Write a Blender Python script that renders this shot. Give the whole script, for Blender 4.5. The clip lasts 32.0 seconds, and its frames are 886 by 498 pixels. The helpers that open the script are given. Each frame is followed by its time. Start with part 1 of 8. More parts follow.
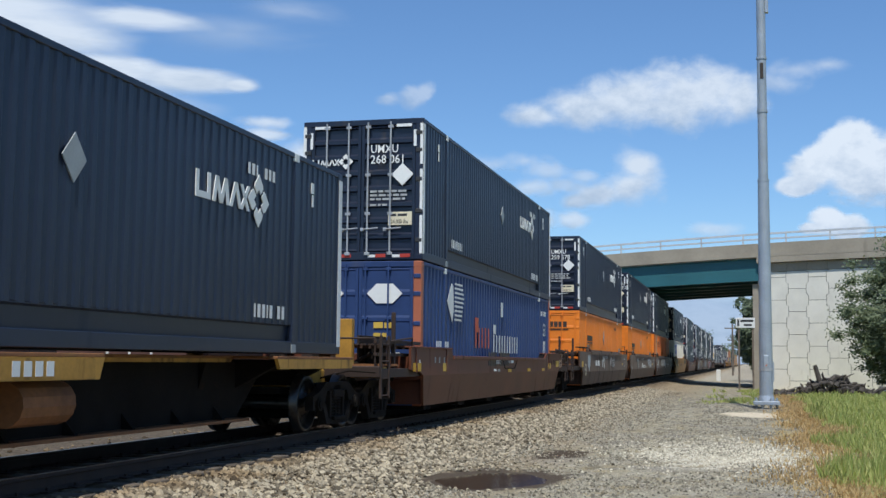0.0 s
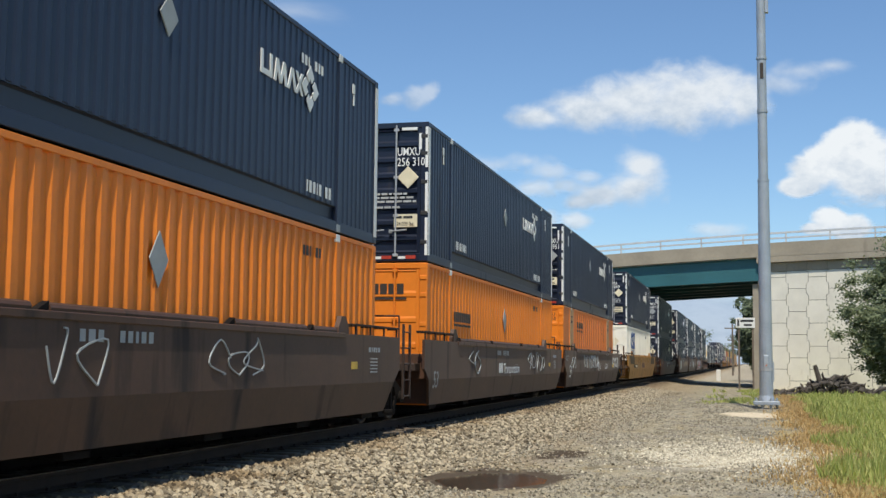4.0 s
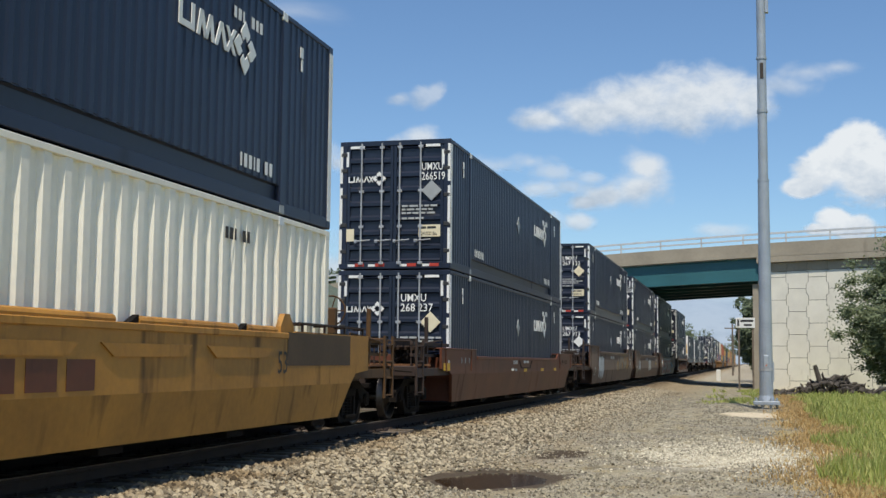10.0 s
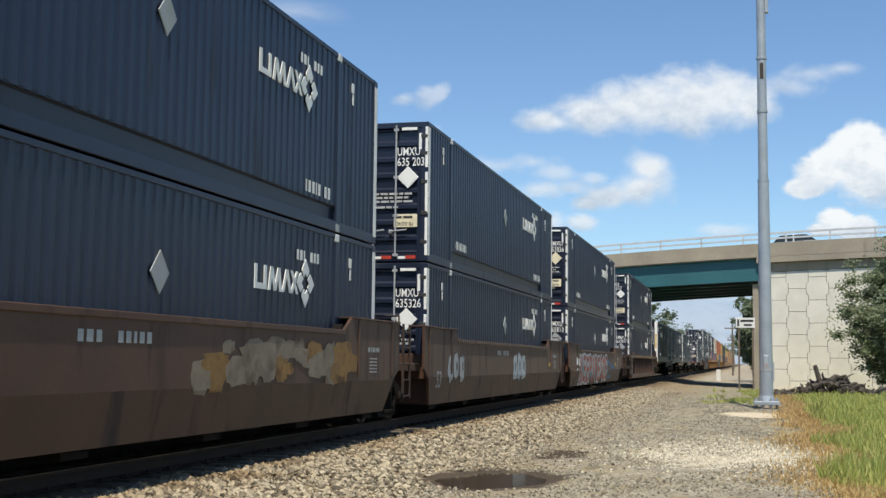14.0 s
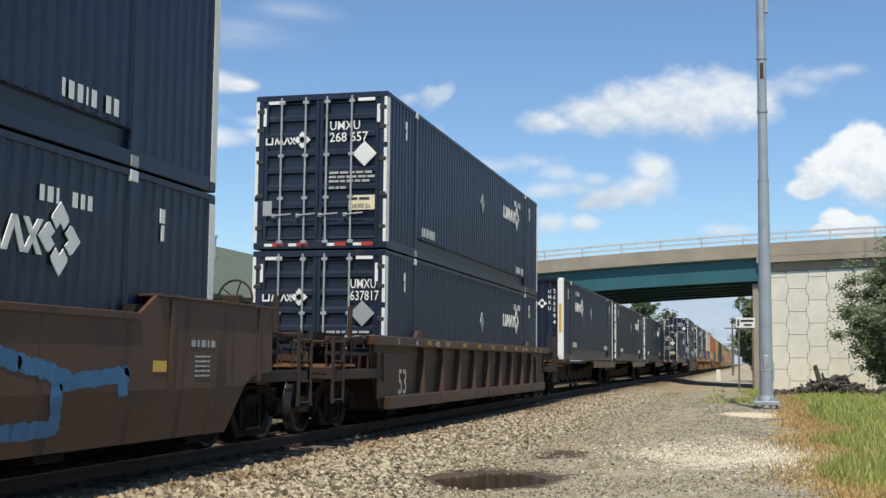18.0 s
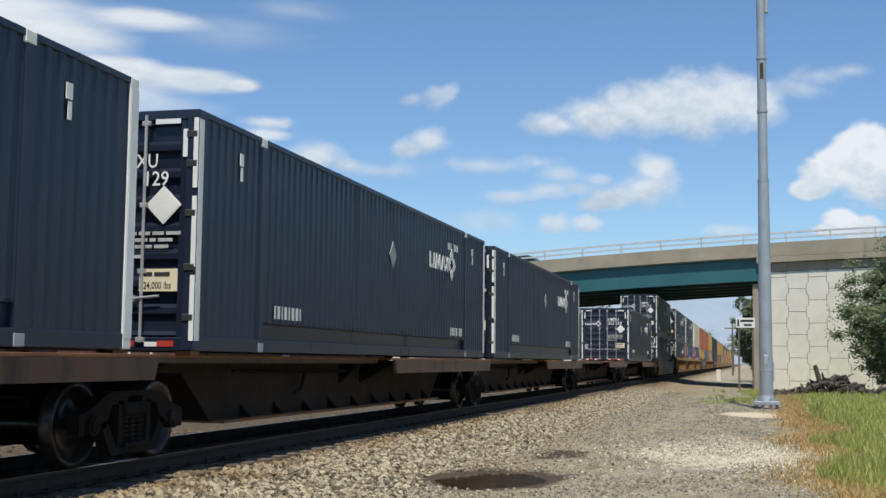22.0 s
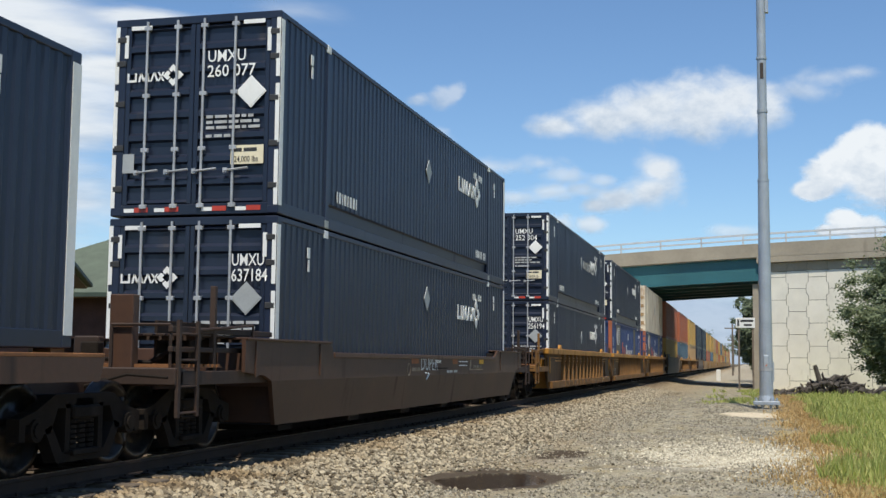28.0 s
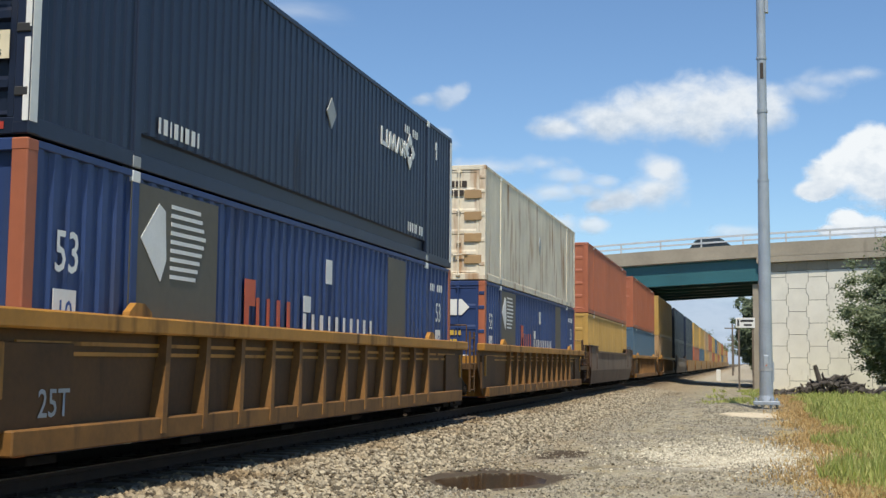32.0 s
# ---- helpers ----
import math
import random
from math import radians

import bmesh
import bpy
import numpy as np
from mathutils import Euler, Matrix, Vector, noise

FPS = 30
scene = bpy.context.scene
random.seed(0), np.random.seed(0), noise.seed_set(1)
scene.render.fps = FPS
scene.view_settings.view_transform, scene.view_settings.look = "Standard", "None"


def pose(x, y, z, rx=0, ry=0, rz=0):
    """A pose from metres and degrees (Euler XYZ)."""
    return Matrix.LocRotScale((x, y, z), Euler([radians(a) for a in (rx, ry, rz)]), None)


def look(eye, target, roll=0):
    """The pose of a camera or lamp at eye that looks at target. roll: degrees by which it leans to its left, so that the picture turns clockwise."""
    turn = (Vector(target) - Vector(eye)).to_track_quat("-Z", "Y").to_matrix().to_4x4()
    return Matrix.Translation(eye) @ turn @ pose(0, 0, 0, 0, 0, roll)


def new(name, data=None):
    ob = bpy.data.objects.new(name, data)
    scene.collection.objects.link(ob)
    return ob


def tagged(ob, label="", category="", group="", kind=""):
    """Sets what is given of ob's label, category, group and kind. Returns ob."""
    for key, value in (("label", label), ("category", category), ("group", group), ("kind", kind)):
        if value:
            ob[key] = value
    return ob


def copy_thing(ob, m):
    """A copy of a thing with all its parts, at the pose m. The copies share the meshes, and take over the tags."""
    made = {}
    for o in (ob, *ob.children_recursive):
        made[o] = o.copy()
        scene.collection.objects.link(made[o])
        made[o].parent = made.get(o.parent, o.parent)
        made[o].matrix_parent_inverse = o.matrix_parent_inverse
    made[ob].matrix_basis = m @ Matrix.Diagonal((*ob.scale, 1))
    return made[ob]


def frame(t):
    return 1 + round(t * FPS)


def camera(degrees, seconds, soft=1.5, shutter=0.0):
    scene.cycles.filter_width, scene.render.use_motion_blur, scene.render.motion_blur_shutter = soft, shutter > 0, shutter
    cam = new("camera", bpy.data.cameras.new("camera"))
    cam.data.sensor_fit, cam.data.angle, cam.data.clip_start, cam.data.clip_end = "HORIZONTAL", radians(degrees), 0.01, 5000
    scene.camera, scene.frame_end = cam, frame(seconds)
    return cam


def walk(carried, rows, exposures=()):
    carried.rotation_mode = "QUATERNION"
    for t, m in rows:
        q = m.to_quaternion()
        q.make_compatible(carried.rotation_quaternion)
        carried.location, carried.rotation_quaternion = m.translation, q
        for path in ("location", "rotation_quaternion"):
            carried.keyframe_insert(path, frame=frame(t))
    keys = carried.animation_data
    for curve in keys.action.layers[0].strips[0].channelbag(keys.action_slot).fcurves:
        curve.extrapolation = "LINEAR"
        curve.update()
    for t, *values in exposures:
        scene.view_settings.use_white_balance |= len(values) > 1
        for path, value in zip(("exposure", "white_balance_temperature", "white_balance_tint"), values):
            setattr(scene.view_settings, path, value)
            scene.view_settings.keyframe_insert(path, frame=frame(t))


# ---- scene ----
# ---- camera: it stands still on a stand beside the track ----
EYE = (0.0, 0.0, 1.6)
YAW, TILT, LEAN = 14.25, 5.319, 0.557
cam = camera(40.55, 32.0, soft=1.45)
aim = (-math.sin(radians(YAW)) * math.cos(radians(TILT)), math.cos(radians(YAW)) * math.cos(radians(TILT)), math.sin(radians(TILT)) + EYE[2])
walk(cam, [(0.0, look(EYE, aim, LEAN)), (32.0, look(EYE, aim, LEAN))],
     exposures=[(0.0, -0.13, 5900, 10), (2.0, -0.03, 6200, 10), (3.0, 0.0, 6420, 10), (6.0, 0.0, 6650, 10), (10.0, -0.1, 6550, 10), (11.5, -0.1, 6500, 10), (13.0, 0.08, 6650, 10), (20.0, 0.06, 6650, 10), (21.0, -0.04, 6450, 10), (24.5, -0.12, 6430, 10), (25.5, -0.42, 6350, 10), (28.0, 0.0, 6500, 10), (30.0, 0.05, 6600, 10), (32.0, 0.05, 6600, 10)])

# ---- light: high midday sun behind the camera, to its right ----
SUN_ELEV, SUN_FROM = 63.0, 170.0      # degrees; compass seen from above, 0 = along the track ahead, clockwise
sun_dir = Vector((math.sin(radians(SUN_FROM)) * math.cos(radians(SUN_ELEV)), math.cos(radians(SUN_FROM)) * math.cos(radians(SUN_ELEV)), math.sin(radians(SUN_ELEV))))
sun = new("sun", bpy.data.lights.new("sun", "SUN"))
sun.data.energy, sun.data.angle, sun.data.color = 4.7, radians(0.53), (1.0, 0.93, 0.81)
sun.matrix_basis = look(sun_dir * 100, (0, 0, 0))
world = bpy.data.worlds.new("sky")
world.use_nodes = True
scene.world = world
wn = world.node_tree
sky = wn.nodes.new("ShaderNodeTexSky")
sky.sky_type, sky.sun_disc = "NISHITA", False
sky.sun_elevation, sky.sun_rotation = radians(SUN_ELEV), radians(SUN_FROM)
sky.air_density, sky.dust_density, sky.ozone_density = 1.0, 0.2, 3.0
air = wn.nodes.new("ShaderNodeMix")
air.data_type, air.blend_type = "RGBA", "MULTIPLY"
air.inputs["Factor"].default_value = 1.0
air.inputs["B"].default_value = (0.84, 0.983, 1.10, 1)
wn.links.new(sky.outputs[0], air.inputs["A"])
wn.links.new(air.outputs["Result"], wn.nodes["Background"].inputs[0])
wn.nodes["Background"].inputs[1].default_value = 0.12
# ---- helpers for building ----
def link(nt, a, b):
    nt.links.new(a, b)


def material(name, color, rough=0.6, metal=0.0, vary=0.25, scale=3.0, dirt=None, dirt_amount=0.0, bump=0.0, bump_scale=40.0, spec=0.5, streak=0.0, dust=0.0):
    """A painted or raw surface: base colour, broad blotches, fine grain, dirt and run-down streaks."""
    m = bpy.data.materials.new(name)
    m.use_nodes = True
    nt = m.node_tree
    p = nt.nodes["Principled BSDF"]
    p.inputs["Roughness"].default_value, p.inputs["Metallic"].default_value = rough, metal
    p.inputs["Specular IOR Level"].default_value = spec
    if dust:      # a film of pale road dust that shows at a flat angle
        p.inputs["Sheen Weight"].default_value, p.inputs["Sheen Roughness"].default_value = dust, 0.45
        p.inputs["Sheen Tint"].default_value = (0.80, 0.74, 0.66, 1)
    co = nt.nodes.new("ShaderNodeTexCoord")
    info = nt.nodes.new("ShaderNodeObjectInfo")
    add = nt.nodes.new("ShaderNodeVectorMath")
    add.operation = "MULTIPLY_ADD"
    link(nt, info.outputs["Random"], add.inputs[0])
    add.inputs[1].default_value = (37, 53, 19)
    link(nt, co.outputs["Object"], add.inputs[2])
    n1 = nt.nodes.new("ShaderNodeTexNoise")
    n1.inputs["Scale"].default_value, n1.inputs["Detail"].default_value = scale, 5
    link(nt, add.outputs[0], n1.inputs["Vector"])
    n2 = nt.nodes.new("ShaderNodeTexNoise")
    n2.inputs["Scale"].default_value, n2.inputs["Detail"].default_value = scale * 14, 3
    link(nt, add.outputs[0], n2.inputs["Vector"])
    mixn = nt.nodes.new("ShaderNodeMath")
    mixn.operation = "MULTIPLY_ADD"
    link(nt, n2.outputs["Fac"], mixn.inputs[0])
    mixn.inputs[1].default_value = 0.4
    link(nt, n1.outputs["Fac"], mixn.inputs[2])
    ramp = nt.nodes.new("ShaderNodeMapRange")
    ramp.inputs["From Min"].default_value, ramp.inputs["From Max"].default_value = 0.45, 0.95
    ramp.inputs["To Min"].default_value, ramp.inputs["To Max"].default_value = 1 - vary, 1 + vary
    link(nt, mixn.outputs[0], ramp.inputs["Value"])
    mul = nt.nodes.new("ShaderNodeVectorMath")
    mul.operation = "SCALE"
    mul.inputs[0].default_value = color[:3]
    link(nt, ramp.outputs[0], mul.inputs["Scale"])
    out = mul.outputs[0]
    if dirt:
        st = nt.nodes.new("ShaderNodeTexNoise")
        mp = nt.nodes.new("ShaderNodeMapping")
        mp.inputs["Scale"].default_value = (2.2, 2.2, 0.35) if streak else (1, 1, 1)
        link(nt, add.outputs[0], mp.inputs["Vector"])
        link(nt, mp.outputs[0], st.inputs["Vector"])
        st.inputs["Scale"].default_value, st.inputs["Detail"].default_value = scale * (1.5 if streak else 0.8), 6
        dr = nt.nodes.new("ShaderNodeMapRange")
        dr.inputs["From Min"].default_value, dr.inputs["From Max"].default_value = 0.72 - 0.35 * dirt_amount, 0.85 - 0.25 * dirt_amount
        dr.inputs["To Max"].default_value = min(1.0, 0.45 + dirt_amount)
        link(nt, st.outputs["Fac"], dr.inputs["Value"])
        mx = nt.nodes.new("ShaderNodeMix")
        mx.data_type = "RGBA"
        link(nt, dr.outputs[0], mx.inputs["Factor"])
        link(nt, out, mx.inputs["A"])
        mx.inputs["B"].default_value = (*dirt[:3], 1)
        out = mx.outputs["Result"]
        rr = nt.nodes.new("ShaderNodeMapRange")
        rr.inputs["To Min"].default_value, rr.inputs["To Max"].default_value = rough, 0.9
        link(nt, dr.outputs[0], rr.inputs["Value"])
        link(nt, rr.outputs[0], p.inputs["Roughness"])
    link(nt, out, p.inputs["Base Color"])
    if bump:
        nb = nt.nodes.new("ShaderNodeTexNoise")
        nb.inputs["Scale"].default_value, nb.inputs["Detail"].default_value = bump_scale, 4
        link(nt, add.outputs[0], nb.inputs["Vector"])
        b = nt.nodes.new("ShaderNodeBump")
        b.inputs["Strength"].default_value, b.inputs["Distance"].default_value = bump, 0.02
        link(nt, nb.outputs["Fac"], b.inputs["Height"])
        link(nt, b.outputs[0], p.inputs["Normal"])
    return m


RUST = (0.10, 0.045, 0.022)
GRIME = (0.035, 0.028, 0.022)
navy = material("navy_paint", (0.0118, 0.0186, 0.0405), 0.42, vary=0.16, scale=0.6, dirt=(0.026, 0.033, 0.046), dirt_amount=0.25, bump=0.06, bump_scale=9, streak=1)
navy_door = material("navy_door_paint", (0.013, 0.0185, 0.036), 0.32, vary=0.2, scale=1.0, dirt=(0.04, 0.035, 0.035), dirt_amount=0.25, streak=1)
orange = material("orange_paint", (0.76, 0.205, 0.012), 0.5, vary=0.12, scale=0.5, dirt=(0.22, 0.08, 0.03), dirt_amount=0.12, streak=1)
pale_orange = material("faded_orange_paint", (0.72, 0.205, 0.04), 0.6, vary=0.12, scale=0.6, dirt=(0.35, 0.14, 0.07), dirt_amount=0.2, streak=1)
blue = material("blue_paint", (0.022, 0.048, 0.145), 0.5, vary=0.2, scale=0.5, dirt=(0.05, 0.06, 0.1), dirt_amount=0.3, streak=1)
cream = material("cream_white_paint", (0.88, 0.83, 0.69), 0.55, vary=0.1, scale=0.6, dirt=(0.4, 0.3, 0.18), dirt_amount=0.22, streak=1)
reefer_white = material("weathered_white_paint", (0.74, 0.66, 0.51), 0.6, vary=0.16, scale=0.9, dirt=(0.36, 0.19, 0.08), dirt_amount=0.55, streak=1)
brick_red = material("orange_red_paint", (0.37, 0.115, 0.055), 0.55, vary=0.15, scale=0.5, dirt=RUST, dirt_amount=0.25, streak=1)
yellow = material("yellow_paint", (0.48, 0.29, 0.075), 0.5, vary=0.15, scale=0.5, dirt=(0.3, 0.17, 0.05), dirt_amount=0.25, streak=1)
tan = material("tan_paint", (0.42, 0.27, 0.13), 0.55, vary=0.15, scale=0.5, dirt=RUST, dirt_amount=0.25, streak=1)
slate = material("slate_blue_paint", (0.07, 0.13, 0.19), 0.5, vary=0.15, scale=0.5, dirt=GRIME, dirt_amount=0.25, streak=1)
olive = material("olive_grey_panel_paint", (0.11, 0.10, 0.075), 0.6, vary=0.15, scale=0.6)
white_mark = material("white_marking", (0.78, 0.78, 0.74), 0.5, vary=0.08, scale=2, dirt=(0.4, 0.36, 0.28), dirt_amount=0.12)
grey_mark = material("worn_grey_placard", (0.33, 0.35, 0.35), 0.6, vary=0.12, scale=3)
faint_mark = material("worn_white_writing", (0.42, 0.43, 0.42), 0.6, vary=0.25, scale=8, dirt=(0.05, 0.055, 0.07), dirt_amount=0.3)
cream_mark = material("cream_placard", (0.74, 0.66, 0.46), 0.55, vary=0.1, scale=4, dirt=(0.4, 0.22, 0.08), dirt_amount=0.25)
post_grey = material("pale_grey_post_paint", (0.78, 0.78, 0.74), 0.5, vary=0.1, scale=1.2, dirt=(0.3, 0.24, 0.18), dirt_amount=0.15)
ink = material("black_ink", (0.03, 0.03, 0.03), 0.6, vary=0.05)
red_tape = material("red_reflective_tape", (0.45, 0.05, 0.03), 0.4, vary=0.1, scale=4, dirt=RUST, dirt_amount=0.2)
blue_mark = material("blue_marking", (0.03, 0.09, 0.30), 0.5, vary=0.1, scale=1)
red_mark = material("orange_red_marking", (0.55, 0.10, 0.04), 0.5, vary=0.1, scale=1)
dark_mark = material("dark_marking", (0.04, 0.028, 0.02), 0.6, vary=0.1, scale=2)
yellow_mark = material("yellow_marking", (0.6, 0.4, 0.06), 0.55, vary=0.15, scale=4)
faded_gold = material("faded_gold_spray", (0.24, 0.13, 0.035), 0.7, vary=0.35, scale=2.5, dirt=(0.08, 0.04, 0.02), dirt_amount=0.5)
zinc = material("zinc_steel", (0.40, 0.41, 0.42), 0.45, metal=0.25, vary=0.2, scale=4, dirt=(0.15, 0.1, 0.07), dirt_amount=0.2)
brown = material("brown_car_paint", (0.066, 0.029, 0.0145), 0.6, vary=0.3, scale=0.8, dirt=(0.020, 0.015, 0.012), dirt_amount=0.45, bump=0.05, bump_scale=20, streak=1, dust=0.05)
red_brown = material("red_brown_car_paint", (0.115, 0.032, 0.0115), 0.55, vary=0.25, scale=0.8, dirt=(0.035, 0.016, 0.012), dirt_amount=0.35, streak=1)
plain_brown = material("rust_brown_car_paint", (0.056, 0.024, 0.0115), 0.6, vary=0.28, scale=0.8, dirt=(0.035, 0.018, 0.01), dirt_amount=0.35, bump=0.05, bump_scale=20, streak=1, dust=0.03)
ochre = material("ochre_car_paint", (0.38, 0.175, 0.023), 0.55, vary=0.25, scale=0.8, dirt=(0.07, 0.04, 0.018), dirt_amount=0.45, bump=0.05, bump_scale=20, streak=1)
yellow_sill = material("dirty_yellow_sill_paint", (0.42, 0.22, 0.03), 0.6, vary=0.3, scale=1.5, dirt=(0.04, 0.03, 0.02), dirt_amount=0.45, streak=1)
# dark copies of ochre: shade in recesses put into the colour, with grime
shade_grime = material("grime_covered_ochre_paint", (0.085, 0.040, 0.010), 0.75, vary=0.35, scale=1.0, dirt=(0.03, 0.019, 0.010), dirt_amount=0.35, bump=0.05, streak=1)
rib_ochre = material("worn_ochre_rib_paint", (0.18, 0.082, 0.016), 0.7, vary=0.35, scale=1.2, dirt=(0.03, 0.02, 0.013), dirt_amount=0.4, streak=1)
deck_rust = material("rusty_deck_steel", (0.21, 0.088, 0.03), 0.75, vary=0.4, scale=1.2, dirt=(0.30, 0.16, 0.05), dirt_amount=0.3, bump=0.1)
sill_brown = material("dusty_brown_sill_steel", (0.034, 0.022, 0.015), 0.85, spec=0.2, vary=0.35, scale=1.2, dirt=(0.025, 0.018, 0.014), dirt_amount=0.35, bump=0.08, streak=1)
grimy = material("grimy_black_steel", (0.011, 0.009, 0.008), 0.92, spec=0.15, vary=0.4, scale=2, dirt=(0.035, 0.018, 0.01), dirt_amount=0.2, bump=0.1)
cast = material("dusty_brown_cast_steel", (0.017, 0.013, 0.010), 0.92, spec=0.15, vary=0.35, scale=3, dirt=GRIME, dirt_amount=0.4, bump=0.15)
gear_brown = material("grime_covered_brown_steel", (0.036, 0.020, 0.013), 0.75, vary=0.4, scale=2.0, dirt=(0.09, 0.04, 0.02), dirt_amount=0.3, bump=0.05)
wheel_steel = material("worn_wheel_steel", (0.05, 0.044, 0.04), 0.3, metal=0.75, vary=0.3, scale=6, dirt=(0.018, 0.013, 0.01), dirt_amount=0.6)
rail_head = material("polished_rail_head", (0.42, 0.38, 0.34), 0.3, metal=0.85, vary=0.15, scale=3)
rail_web = material("rusty_rail_web", (0.03, 0.017, 0.011), 0.85, vary=0.3, scale=3)
tie_wood = material("weathered_tie_wood", (0.125, 0.097, 0.068), 0.9, vary=0.35, scale=3, dirt=(0.05, 0.04, 0.03), dirt_amount=0.35, bump=0.3, bump_scale=30)
concrete = material("weathered_concrete", (0.32, 0.28, 0.215), 0.85, vary=0.16, scale=0.5, dirt=(0.19, 0.16, 0.12), dirt_amount=0.3, bump=0.1, bump_scale=12, streak=1)
panel_concrete = material("pale_concrete_panel", (0.69, 0.665, 0.575), 0.88, vary=0.08, scale=0.9, dirt=(0.38, 0.36, 0.31), dirt_amount=0.15, bump=0.1, bump_scale=15, streak=1)
joint_dark = material("dark_joint", (0.14, 0.13, 0.11), 0.95, vary=0.2)
teal = material("teal_girder_paint", (0.027, 0.118, 0.135), 0.5, vary=0.14, scale=0.4, dirt=(0.05, 0.09, 0.09), dirt_amount=0.2, streak=1)
galv = material("galvanised_steel", (0.36, 0.40, 0.44), 0.5, metal=0.35, vary=0.14, scale=1.5, dirt=(0.27, 0.28, 0.29), dirt_amount=0.3)
alu = material("aluminium_rail", (0.58, 0.59, 0.60), 0.45, metal=0.2, vary=0.1, scale=2)
shingle = material("green_roof_shingle", (0.098, 0.12, 0.085), 0.9, vary=0.18, scale=1.2, dirt=(0.07, 0.09, 0.055), dirt_amount=0.3, bump=0.4, bump_scale=14)
brick_dark = material("dark_brick", (0.085, 0.038, 0.03), 0.85, vary=0.3, scale=1.2, dirt=(0.05, 0.03, 0.025), dirt_amount=0.3, bump=0.2)
brick_mid = material("dark_red_brick", (0.12, 0.05, 0.038), 0.85, vary=0.3, scale=2.0, bump=0.2)
trim_white = material("white_trim_paint", (0.72, 0.72, 0.68), 0.5, vary=0.06, scale=2)
trim_green = material("dark_green_trim", (0.05, 0.07, 0.05), 0.6, vary=0.15, scale=2)
soffit_brown = material("brown_soffit_board", (0.16, 0.10, 0.07), 0.7, vary=0.15, scale=2)
asphalt = material("asphalt", (0.055, 0.055, 0.055), 0.9, vary=0.2, scale=1, bump=0.2)
dead_wood = material("dead_wood", (0.072, 0.060, 0.048), 0.9, vary=0.4, scale=5, bump=0.3)
bark = material("bark", (0.10, 0.075, 0.05), 0.9, vary=0.35, scale=5, bump=0.4)
timber = material("weathered_timber_pole", (0.15, 0.12, 0.09), 0.9, vary=0.3, scale=3)
car_black = material("dark_car_paint", (0.02, 0.022, 0.026), 0.2, vary=0.05, spec=0.7)
car_silver = material("silver_car_paint", (0.4, 0.42, 0.44), 0.25, metal=0.5, vary=0.05)
car_white = material("white_car_paint", (0.7, 0.7, 0.7), 0.3, vary=0.04)
tyre_rubber = material("tyre_rubber", (0.02, 0.02, 0.02), 0.9, vary=0.2)


def glass_material(name, tint=(0.02, 0.025, 0.03)):
    m = bpy.data.materials.new(name)
    m.use_nodes = True
    p = m.node_tree.nodes["Principled BSDF"]
    p.inputs["Base Color"].default_value = (*tint, 1)
    p.inputs["Roughness"].default_value = 0.06
    p.inputs["Specular IOR Level"].default_value = 0.7
    return m


dark_glass = glass_material("dark_window_glass")


def leaf_material(name, a, b):
    m = bpy.data.materials.new(name)
    m.use_nodes = True
    nt = m.node_tree
    p = nt.nodes["Principled BSDF"]
    p.inputs["Roughness"].default_value = 0.6
    geo = nt.nodes.new("ShaderNodeNewGeometry")
    mx = nt.nodes.new("ShaderNodeMix")
    mx.data_type = "RGBA"
    link(nt, geo.outputs["Random Per Island"], mx.inputs["Factor"])
    mx.inputs["A"].default_value, mx.inputs["B"].default_value = (*a, 1), (*b, 1)
    link(nt, mx.outputs["Result"], p.inputs["Base Color"])
    tr = nt.nodes.new("ShaderNodeBsdfTranslucent")
    link(nt, mx.outputs["Result"], tr.inputs["Color"])
    ms = nt.nodes.new("ShaderNodeMixShader")
    ms.inputs[0].default_value = 0.38
    link(nt, p.outputs[0], ms.inputs[1])
    link(nt, tr.outputs[0], ms.inputs[2])
    link(nt, ms.outputs[0], nt.nodes["Material Output"].inputs["Surface"])
    return m


